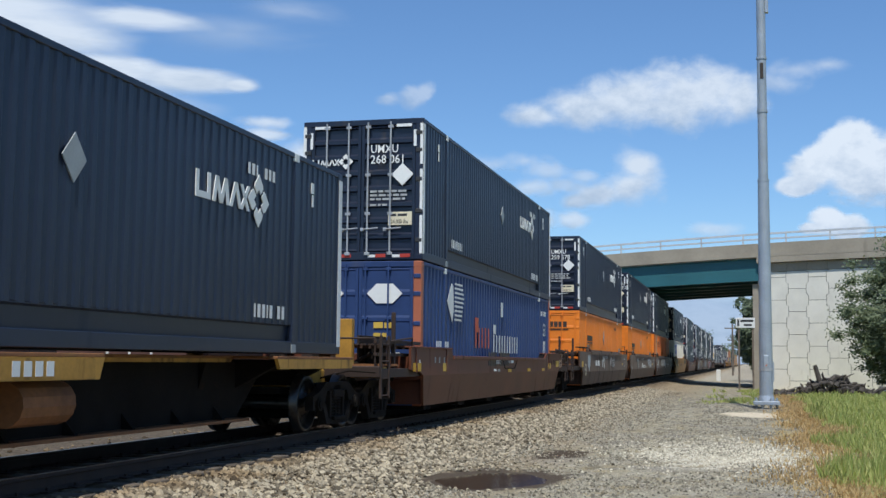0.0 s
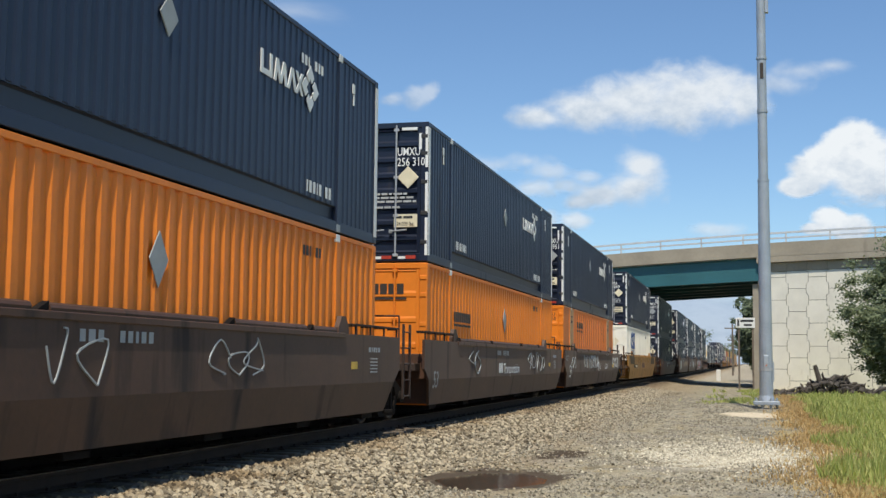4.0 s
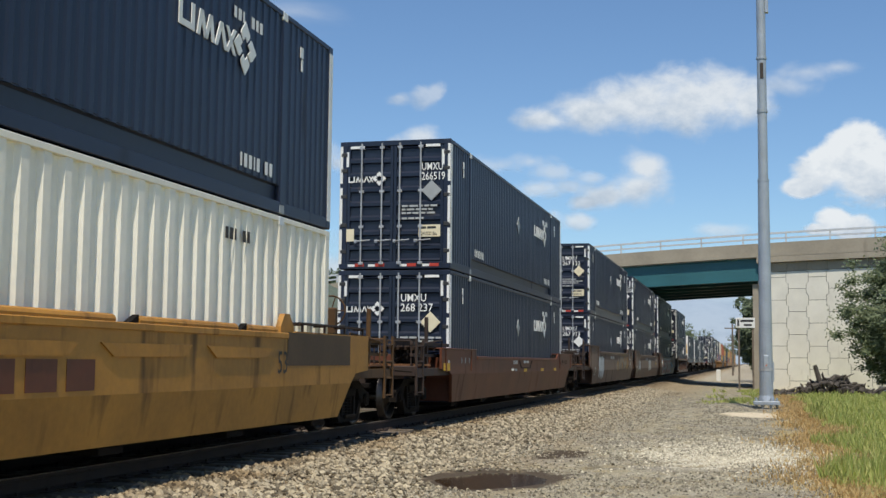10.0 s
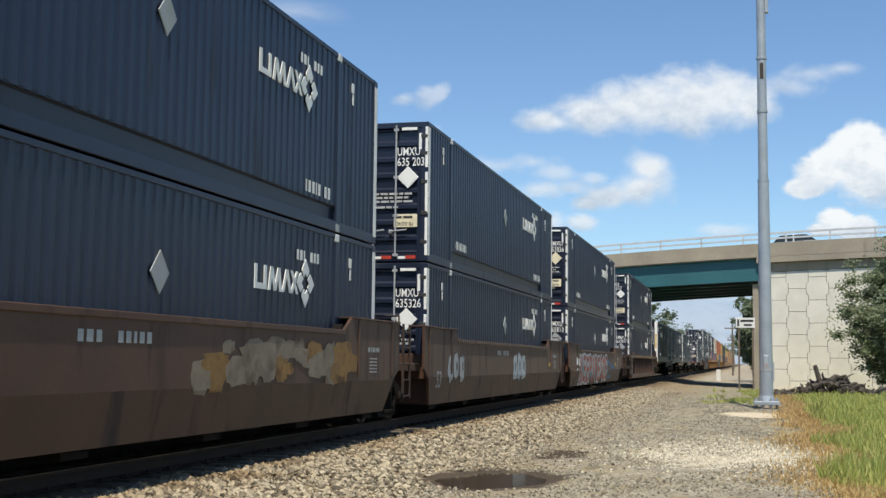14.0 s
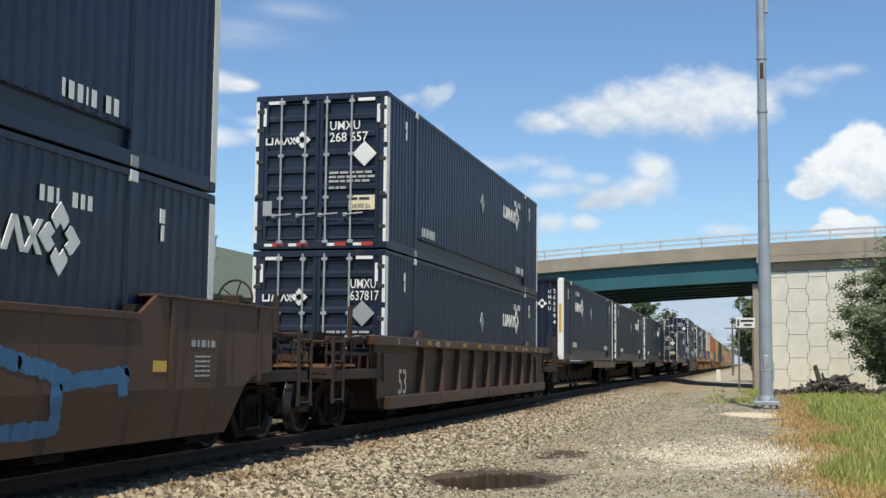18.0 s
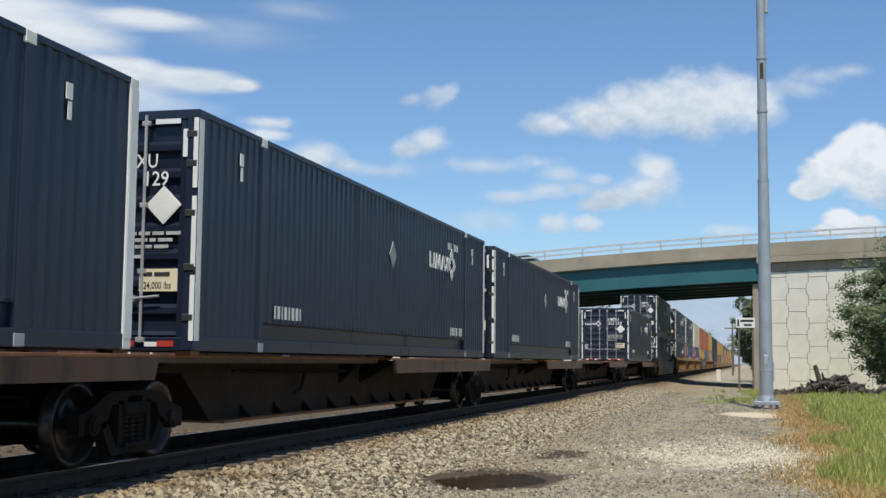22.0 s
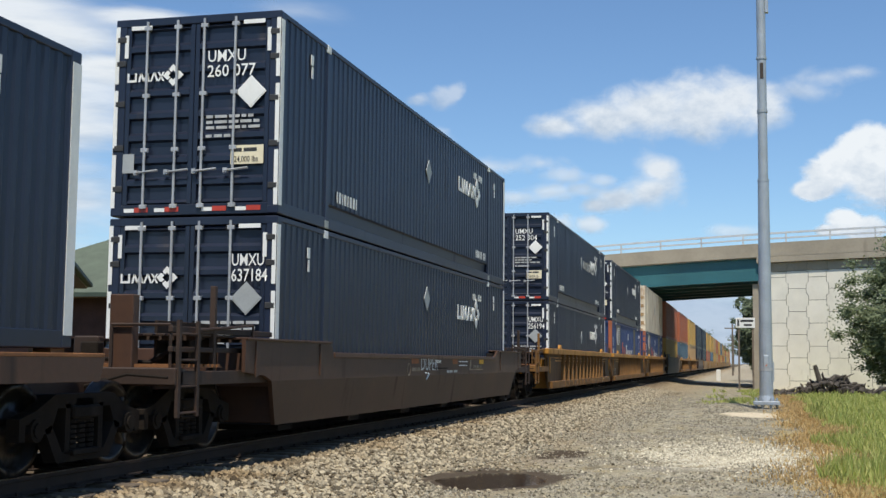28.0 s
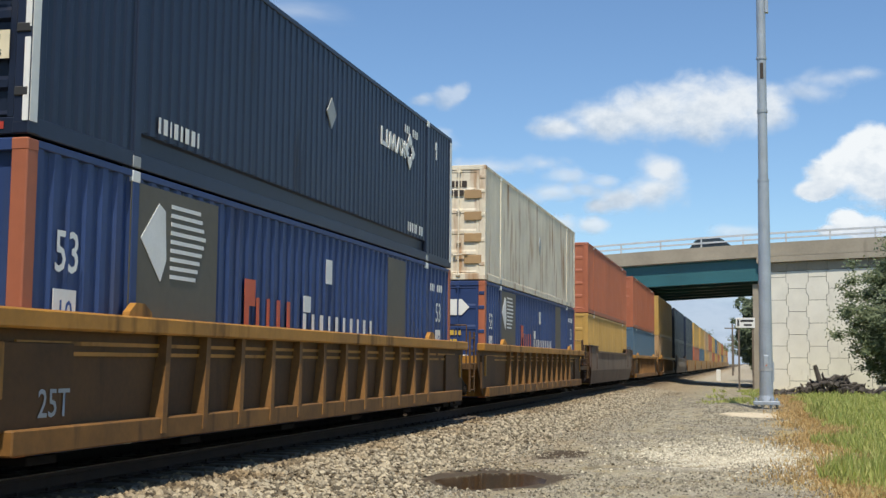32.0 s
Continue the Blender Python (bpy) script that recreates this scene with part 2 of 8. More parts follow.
def stone_material(name, a, b, dusty=False):
    """Crushed stone: every stone has its own tone, with fine grain."""
    m = bpy.data.materials.new(name)
    m.use_nodes = True
    nt = m.node_tree
    p = nt.nodes["Principled BSDF"]
    p.inputs["Roughness"].default_value = 0.85
    p.inputs["Specular IOR Level"].default_value = 0.25
    geo = nt.nodes.new("ShaderNodeNewGeometry")
    co = nt.nodes.new("ShaderNodeTexCoord")
    grain = nt.nodes.new("ShaderNodeTexNoise")
    grain.inputs["Scale"].default_value, grain.inputs["Detail"].default_value = 60, 2
    link(nt, co.outputs["Object"], grain.inputs["Vector"])
    add = nt.nodes.new("ShaderNodeMath")
    add.operation = "MULTIPLY_ADD"
    link(nt, grain.outputs["Fac"], add.inputs[0])
    add.inputs[1].default_value = 0.5
    sub2 = nt.nodes.new("ShaderNodeMath")
    sub2.operation = "SUBTRACT"
    link(nt, geo.outputs["Random Per Island"], sub2.inputs[0])
    sub2.inputs[1].default_value = 0.25
    link(nt, sub2.outputs[0], add.inputs[2])
    mx = nt.nodes.new("ShaderNodeMix")
    mx.data_type = "RGBA"
    link(nt, add.outputs[0], mx.inputs["Factor"])
    mx.inputs["A"].default_value, mx.inputs["B"].default_value = (*a, 1), (*b, 1)
    out = mx.outputs["Result"]
    if dusty:      # rust and brake dust lie on the ballast along the rails, in uneven drifts
        sep = nt.nodes.new("ShaderNodeSeparateXYZ")
        link(nt, co.outputs["Object"], sep.inputs[0])
        drift = nt.nodes.new("ShaderNodeTexNoise")
        drift.inputs["Scale"].default_value, drift.inputs["Detail"].default_value = 1.3, 5
        link(nt, co.outputs["Object"], drift.inputs["Vector"])
        wide = nt.nodes.new("ShaderNodeMath")
        wide.operation = "MULTIPLY_ADD"
        link(nt, drift.outputs["Fac"], wide.inputs[0])
        wide.inputs[1].default_value = 2.4
        link(nt, sep.outputs[0], wide.inputs[2])
        fade = nt.nodes.new("ShaderNodeMapRange")
        fade.interpolation_type = "SMOOTHSTEP"
        fade.inputs["From Min"].default_value, fade.inputs["From Max"].default_value = -4.1, -5.3
        fade.inputs["To Max"].default_value = 0.85
        link(nt, wide.outputs[0], fade.inputs["Value"])
        dust = nt.nodes.new("ShaderNodeMix")
        dust.data_type, dust.blend_type = "RGBA", "MULTIPLY"
        link(nt, fade.outputs[0], dust.inputs["Factor"])
        link(nt, out, dust.inputs["A"])
        dust.inputs["B"].default_value = (0.60, 0.48, 0.35, 1)
        out = dust.outputs["Result"]
    link(nt, out, p.inputs["Base Color"])
    return m


leaf_bush = leaf_material("bush_leaves", (0.10, 0.135, 0.065), (0.26, 0.30, 0.165))
leaf_far = leaf_material("far_tree_leaves", (0.085, 0.12, 0.065), (0.19, 0.235, 0.135))
grass_mix = leaf_material("grass_blades", (0.25, 0.33, 0.065), (0.56, 0.54, 0.19))
grass_dry = leaf_material("dry_grass_blades", (0.46, 0.29, 0.11), (0.64, 0.48, 0.23))
lane_mix = stone_material("lane_gravel_stones", (0.08, 0.07, 0.05), (0.43, 0.39, 0.295))
chip_mix = stone_material("pale_chippings", (0.33, 0.29, 0.21), (0.74, 0.68, 0.52))
stone_mix = stone_material("ballast_stones", (0.065, 0.052, 0.034), (0.50, 0.43, 0.30), True)


class Shape:
    """Collects boxes, rods and plates into one mesh."""

    def __init__(self):
        self.v, self.f = [], []

    def add(self, verts, faces):
        n = len(self.v)
        self.v += [tuple(p) for p in verts]
        self.f += [tuple(i + n for i in q) for q in faces]
        return self

    def box(self, x0, x1, y0, y1, z0, z1, b=0.0):
        """A box whose edges are cut back by b."""
        if b <= 0:
            return self.add([(x, y, z) for x in (x0, x1) for y in (y0, y1) for z in (z0, z1)],
                            [(0, 1, 3, 2), (4, 6, 7, 5), (0, 4, 5, 1), (2, 3, 7, 6), (0, 2, 6, 4), (1, 5, 7, 3)])
        xs, ys, zs = (x0, x1), (y0, y1), (z0, z1)
        sg = (1, -1)
        v = []
        for i in (0, 1):
            for j in (0, 1):
                for k in (0, 1):
                    X, Y, Z = xs[i], ys[j], zs[k]
                    dx, dy, dz = sg[i] * b, sg[j] * b, sg[k] * b
                    v += [(X, Y + dy, Z + dz), (X + dx, Y, Z + dz), (X + dx, Y + dy, Z)]
        c = lambda i, j, k, a: (i * 4 + j * 2 + k) * 3 + a
        f = [(c(0, 0, 0, 0), c(0, 0, 1, 0), c(0, 1, 1, 0), c(0, 1, 0, 0)), (c(1, 0, 0, 0), c(1, 1, 0, 0), c(1, 1, 1, 0), c(1, 0, 1, 0)),
             (c(0, 0, 0, 1), c(1, 0, 0, 1), c(1, 0, 1, 1), c(0, 0, 1, 1)), (c(0, 1, 0, 1), c(0, 1, 1, 1), c(1, 1, 1, 1), c(1, 1, 0, 1)),
             (c(0, 0, 0, 2), c(0, 1, 0, 2), c(1, 1, 0, 2), c(1, 0, 0, 2)), (c(0, 0, 1, 2), c(1, 0, 1, 2), c(1, 1, 1, 2), c(0, 1, 1, 2))]
        for k in (0, 1):
            for j in (0, 1):
                f.append((c(0, j, k, 1), c(1, j, k, 1), c(1, j, k, 2), c(0, j, k, 2)))
            for i in (0, 1):
                f.append((c(i, 0, k, 0), c(i, 1, k, 0), c(i, 1, k, 2), c(i, 0, k, 2)))
        for i in (0, 1):
            for j in (0, 1):
                f.append((c(i, j, 0, 0), c(i, j, 1, 0), c(i, j, 1, 1), c(i, j, 0, 1)))
        for i in (0, 1):
            for j in (0, 1):
                for k in (0, 1):
                    f.append((c(i, j, k, 0), c(i, j, k, 1), c(i, j, k, 2)))
        return self.add(v, f)

    def rod(self, p, q, r, n=8, r2=None):
        p, q = Vector(p), Vector(q)
        d = (q - p).normalized()
        u = d.orthogonal().normalized()
        w = d.cross(u)
        r2 = r if r2 is None else r2
        v = []
        for c, rr in ((p, r), (q, r2)):
            v += [c + (u * math.cos(6.28319 * i / n) + w * math.sin(6.28319 * i / n)) * rr for i in range(n)]
        f = [(i, (i + 1) % n, n + (i + 1) % n, n + i) for i in range(n)] + [tuple(range(n - 1, -1, -1)), tuple(range(n, 2 * n))]
        return self.add(v, f)

    def prism(self, poly, axis, a, b):
        """A flat outline pushed from a to b along an axis; the outline's pairs are the two other axes in xyz order."""
        def at(p, h):
            return (h, p[0], p[1]) if axis == "x" else (p[0], h, p[1]) if axis == "y" else (p[0], p[1], h)
        n = len(poly)
        return self.add([at(p, a) for p in poly] + [at(p, b) for p in poly],
                        [(i, (i + 1) % n, n + (i + 1) % n, n + i) for i in range(n)] + [tuple(range(n - 1, -1, -1)), tuple(range(n, 2 * n))])

    def turned(self, profile, n=24, axis="x"):
        """A body of revolution round an axis from (along, radius) pairs."""
        v = []
        for a, r in profile:
            for i in range(n):
                c, s = r * math.cos(6.28319 * i / n), r * math.sin(6.28319 * i / n)
                v.append((a, c, s) if axis == "x" else (c, a, s) if axis == "y" else (c, s, a))
        k = len(profile)
        f = [(j * n + i, j * n + (i + 1) % n, (j + 1) * n + (i + 1) % n, (j + 1) * n + i) for j in range(k - 1) for i in range(n)]
        f += [tuple(range(n)), tuple(range((k - 1) * n, k * n))]
        return self.add(v, f)

    def mesh(self, name, mat, smooth=False):
        me = bpy.data.meshes.new(name)
        me.from_pydata(self.v, [], self.f)
        bm = bmesh.new()
        bm.from_mesh(me)
        bmesh.ops.recalc_face_normals(bm, faces=bm.faces)
        bm.to_mesh(me)
        bm.free()
        if smooth:
            me.polygons.foreach_set("use_smooth", [True] * len(me.polygons))
        me.materials.append(mat)
        return me


def part(name, shape, mat, parent, label="", at=None, smooth=False):
    """One mesh object under a thing or under a part; shape is a Shape or a mesh to share."""
    ob = new(name, shape if isinstance(shape, bpy.types.Mesh) else shape.mesh(name, mat, smooth))
    ob.parent = parent
    if name in ("side_writing", "data_panel", "lettering", "badge", "side_badge", "owner_mark", "word_bar", "scrawl", "globe_stripe"):
        ob["kind"] = "stuff"
    if at is not None:
        ob.matrix_basis = at
    return tagged(ob, label) if label else ob


def thing(name, label, category, group="", kind="", at=None):
    ob = new(name)
    ob.empty_display_size = 0.3
    if at is not None:
        ob.matrix_basis = at
    return tagged(ob, label, category, group, kind)


def solid(name, shape, mat, label="", category="", kind="", group="", smooth=False, at=None):
    ob = new(name, shape.mesh(name, mat, smooth))
    if at is not None:
        ob.matrix_basis = at
    return tagged(ob, label, category, group, kind)


letters = {}


def lettering(text, height, mat, squeeze=1.0):
    """Flat raised letters in the built-in font, standing in the local xz plane, origin at the lower left."""
    key = (text, height, mat.name, squeeze)
    if key not in letters:
        cu = bpy.data.curves.new("lettering", "FONT")
        cu.body, cu.size, cu.resolution_u = text, height * 1.42, 2
        cu.offset = 0.012 * height
        ob = bpy.data.objects.new("lettering", cu)
        me = bpy.data.meshes.new_from_object(ob)
        bpy.data.objects.remove(ob)
        me.transform(Matrix.Diagonal((squeeze, 1, 1, 1)))
        me.transform(Matrix.Rotation(radians(90), 4, "X"))
        me.materials.clear()
        me.materials.append(mat)
        letters[key] = me
    return letters[key]
# ---- plan ----
TRACK_X, RAIL = -7.645, 0.43          # middle of the track, top of the rails
W, H, L = 2.591, 2.908, 16.154        # the long freight containers
CAR_HALF = 1.5                        # half width of a well car


def smooth(a, b, v):
    v = min(1.0, max(0.0, (v - a) / (b - a)))
    return v * v * (3 - 2 * v)


def ground_z(x, y):
    """Height of the gravel: the ballast bed under the track, a worn verge, a shallow dip with the puddle."""
    bed = smooth(3.3, 1.45, abs(x - TRACK_X)) * 0.185
    z = -0.2 * smooth(30, 85, y) * smooth(-6, 0, x) + bed
    z += 0.02 * noise.noise(Vector((x * 0.7, y * 0.35, 3))) + 0.012 * noise.noise(Vector((x * 2.1, y * 1.2, 9)))
    z -= 0.10 * math.exp(-((x + 3.45) / 0.85) ** 2 - ((y - 16.4) / 1.3) ** 2)
    z -= 0.03 * math.exp(-((x + 3.15) / 0.35) ** 2 - ((y - 21.0) / 0.35) ** 2)
    return z


def ground_material():
    """Gravel by the track, grey worn lane, pale crushed stone patch, dry and green grass to the side."""
    m = bpy.data.materials.new("gravel_and_grass")
    m.use_nodes = True
    nt = m.node_tree
    p = nt.nodes["Principled BSDF"]
    p.inputs["Roughness"].default_value = 0.95
    p.inputs["Specular IOR Level"].default_value = 0.2
    co = nt.nodes.new("ShaderNodeTexCoord")
    sep = nt.nodes.new("ShaderNodeSeparateXYZ")
    link(nt, co.outputs["Object"], sep.inputs[0])

    def tex(scale, detail=5):
        n = nt.nodes.new("ShaderNodeTexNoise")
        n.inputs["Scale"].default_value, n.inputs["Detail"].default_value = scale, detail
        link(nt, co.outputs["Object"], n.inputs["Vector"])
        return n.outputs["Fac"]

    def math_node(op, a, b):
        n = nt.nodes.new("ShaderNodeMath")
        n.operation = op
        for i, v in enumerate((a, b)):
            if isinstance(v, (int, float)):
                n.inputs[i].default_value = v
            else:
                link(nt, v, n.inputs[i])
        return n.outputs[0]

    def span(v, a, b):
        n = nt.nodes.new("ShaderNodeMapRange")
        n.interpolation_type = "SMOOTHSTEP"
        n.inputs["From Min"].default_value, n.inputs["From Max"].default_value = a, b
        link(nt, v, n.inputs["Value"])
        return n.outputs[0]

    def mix(fac, a, b):
        n = nt.nodes.new("ShaderNodeMix")
        n.data_type = "RGBA"
        link(nt, fac, n.inputs["Factor"])
        for k, v in (("A", a), ("B", b)):
            if isinstance(v, tuple):
                n.inputs[k].default_value = (*v, 1)
            else:
                link(nt, v, n.inputs[k])
        return n.outputs["Result"]

    big, mid = tex(0.5), tex(2.2)
    wob = math_node("MULTIPLY_ADD", big, 2.4)
    vor = nt.nodes.new("ShaderNodeTexVoronoi")
    vor.inputs["Scale"].default_value = 16
    link(nt, co.outputs["Object"], vor.inputs["Vector"])
    cell = nt.nodes.new("ShaderNodeSeparateColor")
    link(nt, vor.outputs["Color"], cell.inputs[0])
    stones = mix(cell.outputs[0], (0.12, 0.085, 0.048), (0.46, 0.375, 0.245))
    fine = nt.nodes.new("ShaderNodeTexVoronoi")
    fine.inputs["Scale"].default_value = 42
    link(nt, co.outputs["Object"], fine.inputs["Vector"])
    fcell = nt.nodes.new("ShaderNodeSeparateColor")
    link(nt, fine.outputs["Color"], fcell.inputs[0])
    lane = mix(fcell.outputs[0], (0.19, 0.168, 0.115), (0.50, 0.455, 0.325))
    rut = nt.nodes.new("ShaderNodeTexNoise")
    rmap = nt.nodes.new("ShaderNodeMapping")
    rmap.inputs["Scale"].default_value = (1.0, 0.45, 1)
    link(nt, co.outputs["Object"], rmap.inputs["Vector"])
    link(nt, rmap.outputs[0], rut.inputs["Vector"])
    rut.inputs["Scale"].default_value, rut.inputs["Detail"].default_value = 3.2, 6
    lane = mix(span(rut.outputs["Fac"], 0.50, 0.62), lane, mix(fcell.outputs[1], (0.085, 0.073, 0.047), (0.24, 0.205, 0.135)))
    pebble = nt.nodes.new("ShaderNodeTexVoronoi")
    pebble.inputs["Scale"].default_value = 9
    link(nt, co.outputs["Object"], pebble.inputs["Vector"])
    pcell = nt.nodes.new("ShaderNodeSeparateColor")
    link(nt, pebble.outputs["Color"], pcell.inputs[0])
    lane = mix(math_node("MULTIPLY", span(pcell.outputs[0], 0.55, 0.9), 0.7), lane, mix(pcell.outputs[1], (0.08, 0.07, 0.055), (0.55, 0.50, 0.40)))
    lane = mix(span(mid, 0.46, 0.66), lane, mix(fcell.outputs[2], (0.20, 0.165, 0.095), (0.42, 0.35, 0.21)))
    lane = mix(span(big, 0.52, 0.66), lane, mix(fcell.outputs[1], (0.16, 0.143, 0.11), (0.38, 0.345, 0.27)))
    x_wob = math_node("ADD", sep.outputs[0], math_node("MULTIPLY", math_node("SUBTRACT", mid, 0.5), 1.6))
    base = mix(span(x_wob, -4.4, -2.2), stones, lane)
    # ballast browns towards the track; shade under the train put into its colour
    bed_shade = math_node("ABSOLUTE", math_node("SUBTRACT", x_wob, TRACK_X), 0)
    base = mix(span(bed_shade, 2.7, 1.7), base, mix(cell.outputs[0], (0.05, 0.034, 0.02), (0.26, 0.19, 0.11)))
    base = mix(span(bed_shade, 2.1, 1.2), base, mix(cell.outputs[0], (0.045, 0.034, 0.023), (0.23, 0.175, 0.115)))
    # darker brown ground on the far side of the track
    base = mix(span(sep.outputs[0], -8.8, -9.6), base, mix(cell.outputs[1], (0.05, 0.038, 0.026), (0.17, 0.135, 0.09)))
    # pale crushed stone
    dx = math_node("MULTIPLY", math_node("SUBTRACT", sep.outputs[0], -0.3), 0.72)
    dy = math_node("MULTIPLY", math_node("SUBTRACT", sep.outputs[1], 22.2), 0.33)
    rad = math_node("ADD", math_node("MULTIPLY", dx, dx), math_node("MULTIPLY", dy, dy))
    rad = math_node("ADD", rad, math_node("MULTIPLY", math_node("SUBTRACT", mid, 0.5), 4.0))
    base = mix(math_node("MULTIPLY", span(rad, 1.7, 0.3), span(fcell.outputs[0], 0.0, 0.4)), base, mix(fcell.outputs[1], (0.45, 0.41, 0.31), (0.80, 0.74, 0.58)))
    # pale sand round the mast's foot
    ex = math_node("MULTIPLY", math_node("SUBTRACT", sep.outputs[0], 0.4), 0.7)
    ey = math_node("MULTIPLY", math_node("SUBTRACT", sep.outputs[1], 39.6), 0.42)
    rad2 = math_node("ADD", math_node("MULTIPLY", ex, ex), math_node("MULTIPLY", ey, ey))
    rad2 = math_node("ADD", rad2, math_node("MULTIPLY", math_node("SUBTRACT", mid, 0.5), 3.4))
    base = mix(span(rad2, 0.95, 0.6), base, mix(fcell.outputs[1], (0.52, 0.43, 0.29), (0.78, 0.68, 0.5)))
    # grass verge: its edge runs off slightly to the right
    edge = math_node("SUBTRACT", sep.outputs[0], math_node("MULTIPLY", sep.outputs[1], 0.02))
    edge = math_node("ADD", edge, math_node("MULTIPLY", math_node("SUBTRACT", mid, 0.5), 2.0))
    edge = math_node("ADD", edge, math_node("MULTIPLY", math_node("SUBTRACT", tex(0.28), 0.5), 2.2))
    dry = mix(mid, (0.40, 0.28, 0.12), (0.32, 0.27, 0.11))
    base = mix(span(edge, -0.1, 0.7), base, dry)
    base = mix(span(edge, 0.75, 1.6), base, mix(mid, (0.20, 0.24, 0.07), (0.36, 0.32, 0.13)))
    # far land past the overpass and beyond the track is turf
    base = mix(span(sep.outputs[0], -15.0, -19.0), base, mix(mid, (0.12, 0.14, 0.05), (0.22, 0.2, 0.1)))
    # pale paved lane past the overpass
    far = math_node("MULTIPLY", span(sep.outputs[1], 93.0, 97.0), math_node("MULTIPLY", span(x_wob, -5.2, -4.2), span(x_wob, 1.2, 0.4)))
    base = mix(far, base, mix(fcell.outputs[1], (0.30, 0.26, 0.19), (0.44, 0.39, 0.29)))
    # damp mud round the puddle
    hx = math_node("MULTIPLY", math_node("SUBTRACT", sep.outputs[0], -3.45), 0.62)
    hy = math_node("MULTIPLY", math_node("SUBTRACT", sep.outputs[1], 16.4), 0.42)
    rad3 = math_node("ADD", math_node("MULTIPLY", hx, hx), math_node("MULTIPLY", hy, hy))
    rad3 = math_node("ADD", rad3, math_node("MULTIPLY", math_node("SUBTRACT", mid, 0.5), 0.9))
    base = mix(span(rad3, 0.55, 0.35), base, (0.085, 0.065, 0.045))
    # a smaller damp hollow beyond it
    kx = math_node("MULTIPLY", math_node("SUBTRACT", sep.outputs[0], -3.15), 1.5)
    ky = math_node("MULTIPLY", math_node("SUBTRACT", sep.outputs[1], 20.9), 0.75)
    rad4 = math_node("ADD", math_node("MULTIPLY", kx, kx), math_node("MULTIPLY", ky, ky))
    rad4 = math_node("ADD", rad4, math_node("MULTIPLY", math_node("SUBTRACT", mid, 0.5), 1.4))
    base = mix(span(rad4, 0.7, 0.35), base, (0.075, 0.055, 0.035))
    link(nt, base, p.inputs["Base Color"])
    b = nt.nodes.new("ShaderNodeBump")
    b.inputs["Strength"].default_value, b.inputs["Distance"].default_value = 0.8, 0.035
    hgt = math_node("ADD", vor.outputs["Distance"], math_node("MULTIPLY", fine.outputs["Distance"], 0.5))
    link(nt, hgt, b.inputs["Height"])
    link(nt, b.outputs[0], p.inputs["Normal"])
    return m


def spread(a, b, step, grow):
    """Grid lines from a to b with steps that grow away from the camera."""
    out, v = [a], a
    while v < b:
        v += step
        step *= grow
        out.append(min(v, b))
    return out


def build_ground():
    xs = sorted({-x for x in spread(4, 1500, 0.28, 1.08)} | {round(-4 + 0.22 * i, 3) for i in range(38)} | set(spread(4.4, 1500, 0.4, 1.22)))
    ys = sorted({-v for v in spread(1, 520, 1.0, 1.35)} | set(spread(-1, 2500, 0.3, 1.03)))
    v, f = [], []
    for y in ys:
        for x in xs:
            v.append((x, y, ground_z(x, y)))
    n = len(xs)
    for j in range(len(ys) - 1):
        for i in range(n - 1):
            f.append((j * n + i, j * n + i + 1, (j + 1) * n + i + 1, (j + 1) * n + i))
    me = bpy.data.meshes.new("ground")
    me.from_pydata(v, [], f)
    me.polygons.foreach_set("use_smooth", [True] * len(me.polygons))
    me.materials.append(ground_material())
    return tagged(new("ground", me), "gravel verge with ballast, worn grey lane and grass edge", "ground", kind="structure")


build_ground()

# ---- puddle ----
water = bpy.data.materials.new("muddy_water")
water.use_nodes = True
wp = water.node_tree.nodes["Principled BSDF"]
wp.inputs["Base Color"].default_value = (0.05, 0.034, 0.02, 1)
wp.inputs["Roughness"].default_value = 0.1
wp.inputs["Specular IOR Level"].default_value = 0.3


def puddle(cx, cy, rx, ry, turn):
    s = Shape()
    ring = []
    for i in range(40):
        a = 6.28319 * i / 40
        k = 1 + 0.28 * noise.noise(Vector((math.cos(a) * 1.7, math.sin(a) * 1.7, cx)))
        ex, ey = rx * k * math.cos(a), ry * k * math.sin(a)
        ring.append((cx + ex * math.cos(turn) - ey * math.sin(turn), cy + ex * math.sin(turn) + ey * math.cos(turn)))
    z = ground_z(cx, cy) + (0.062 if rx > 0.6 else 0.02)
    s.prism(ring, "z", z - 0.03, z)
    return solid("puddle", s, water, "shallow brown muddy puddle in the gravel", "puddle", kind="structure")


puddle(-3.45, 16.4, 1.12, 1.3, -0.35)
puddle(-3.15, 21.0, 0.36, 0.3, 0)


# ---- track: rails, ties ----
def rail(x, name):
    prof = [(-0.07, 0), (0.07, 0), (0.07, 0.012), (0.012, 0.03), (0.012, 0.125), (0.036, 0.135), (0.036, 0.165), (0.028, 0.172), (-0.028, 0.172), (-0.036, 0.165), (-0.036, 0.135), (-0.012, 0.125), (-0.012, 0.03), (-0.07, 0.012)]
    s = Shape().prism([(x + a, RAIL - 0.172 + b) for a, b in prof], "y", -420, 900)
    ob = solid(name, s, rail_web, "rusty steel rail with a polished head", "rail", kind="structure")
    part("rail_head", Shape().box(x - 0.027, x + 0.027, -420, 900, RAIL - 0.002, RAIL + 0.002), rail_head, ob, "shiny worn running surface")
    return ob


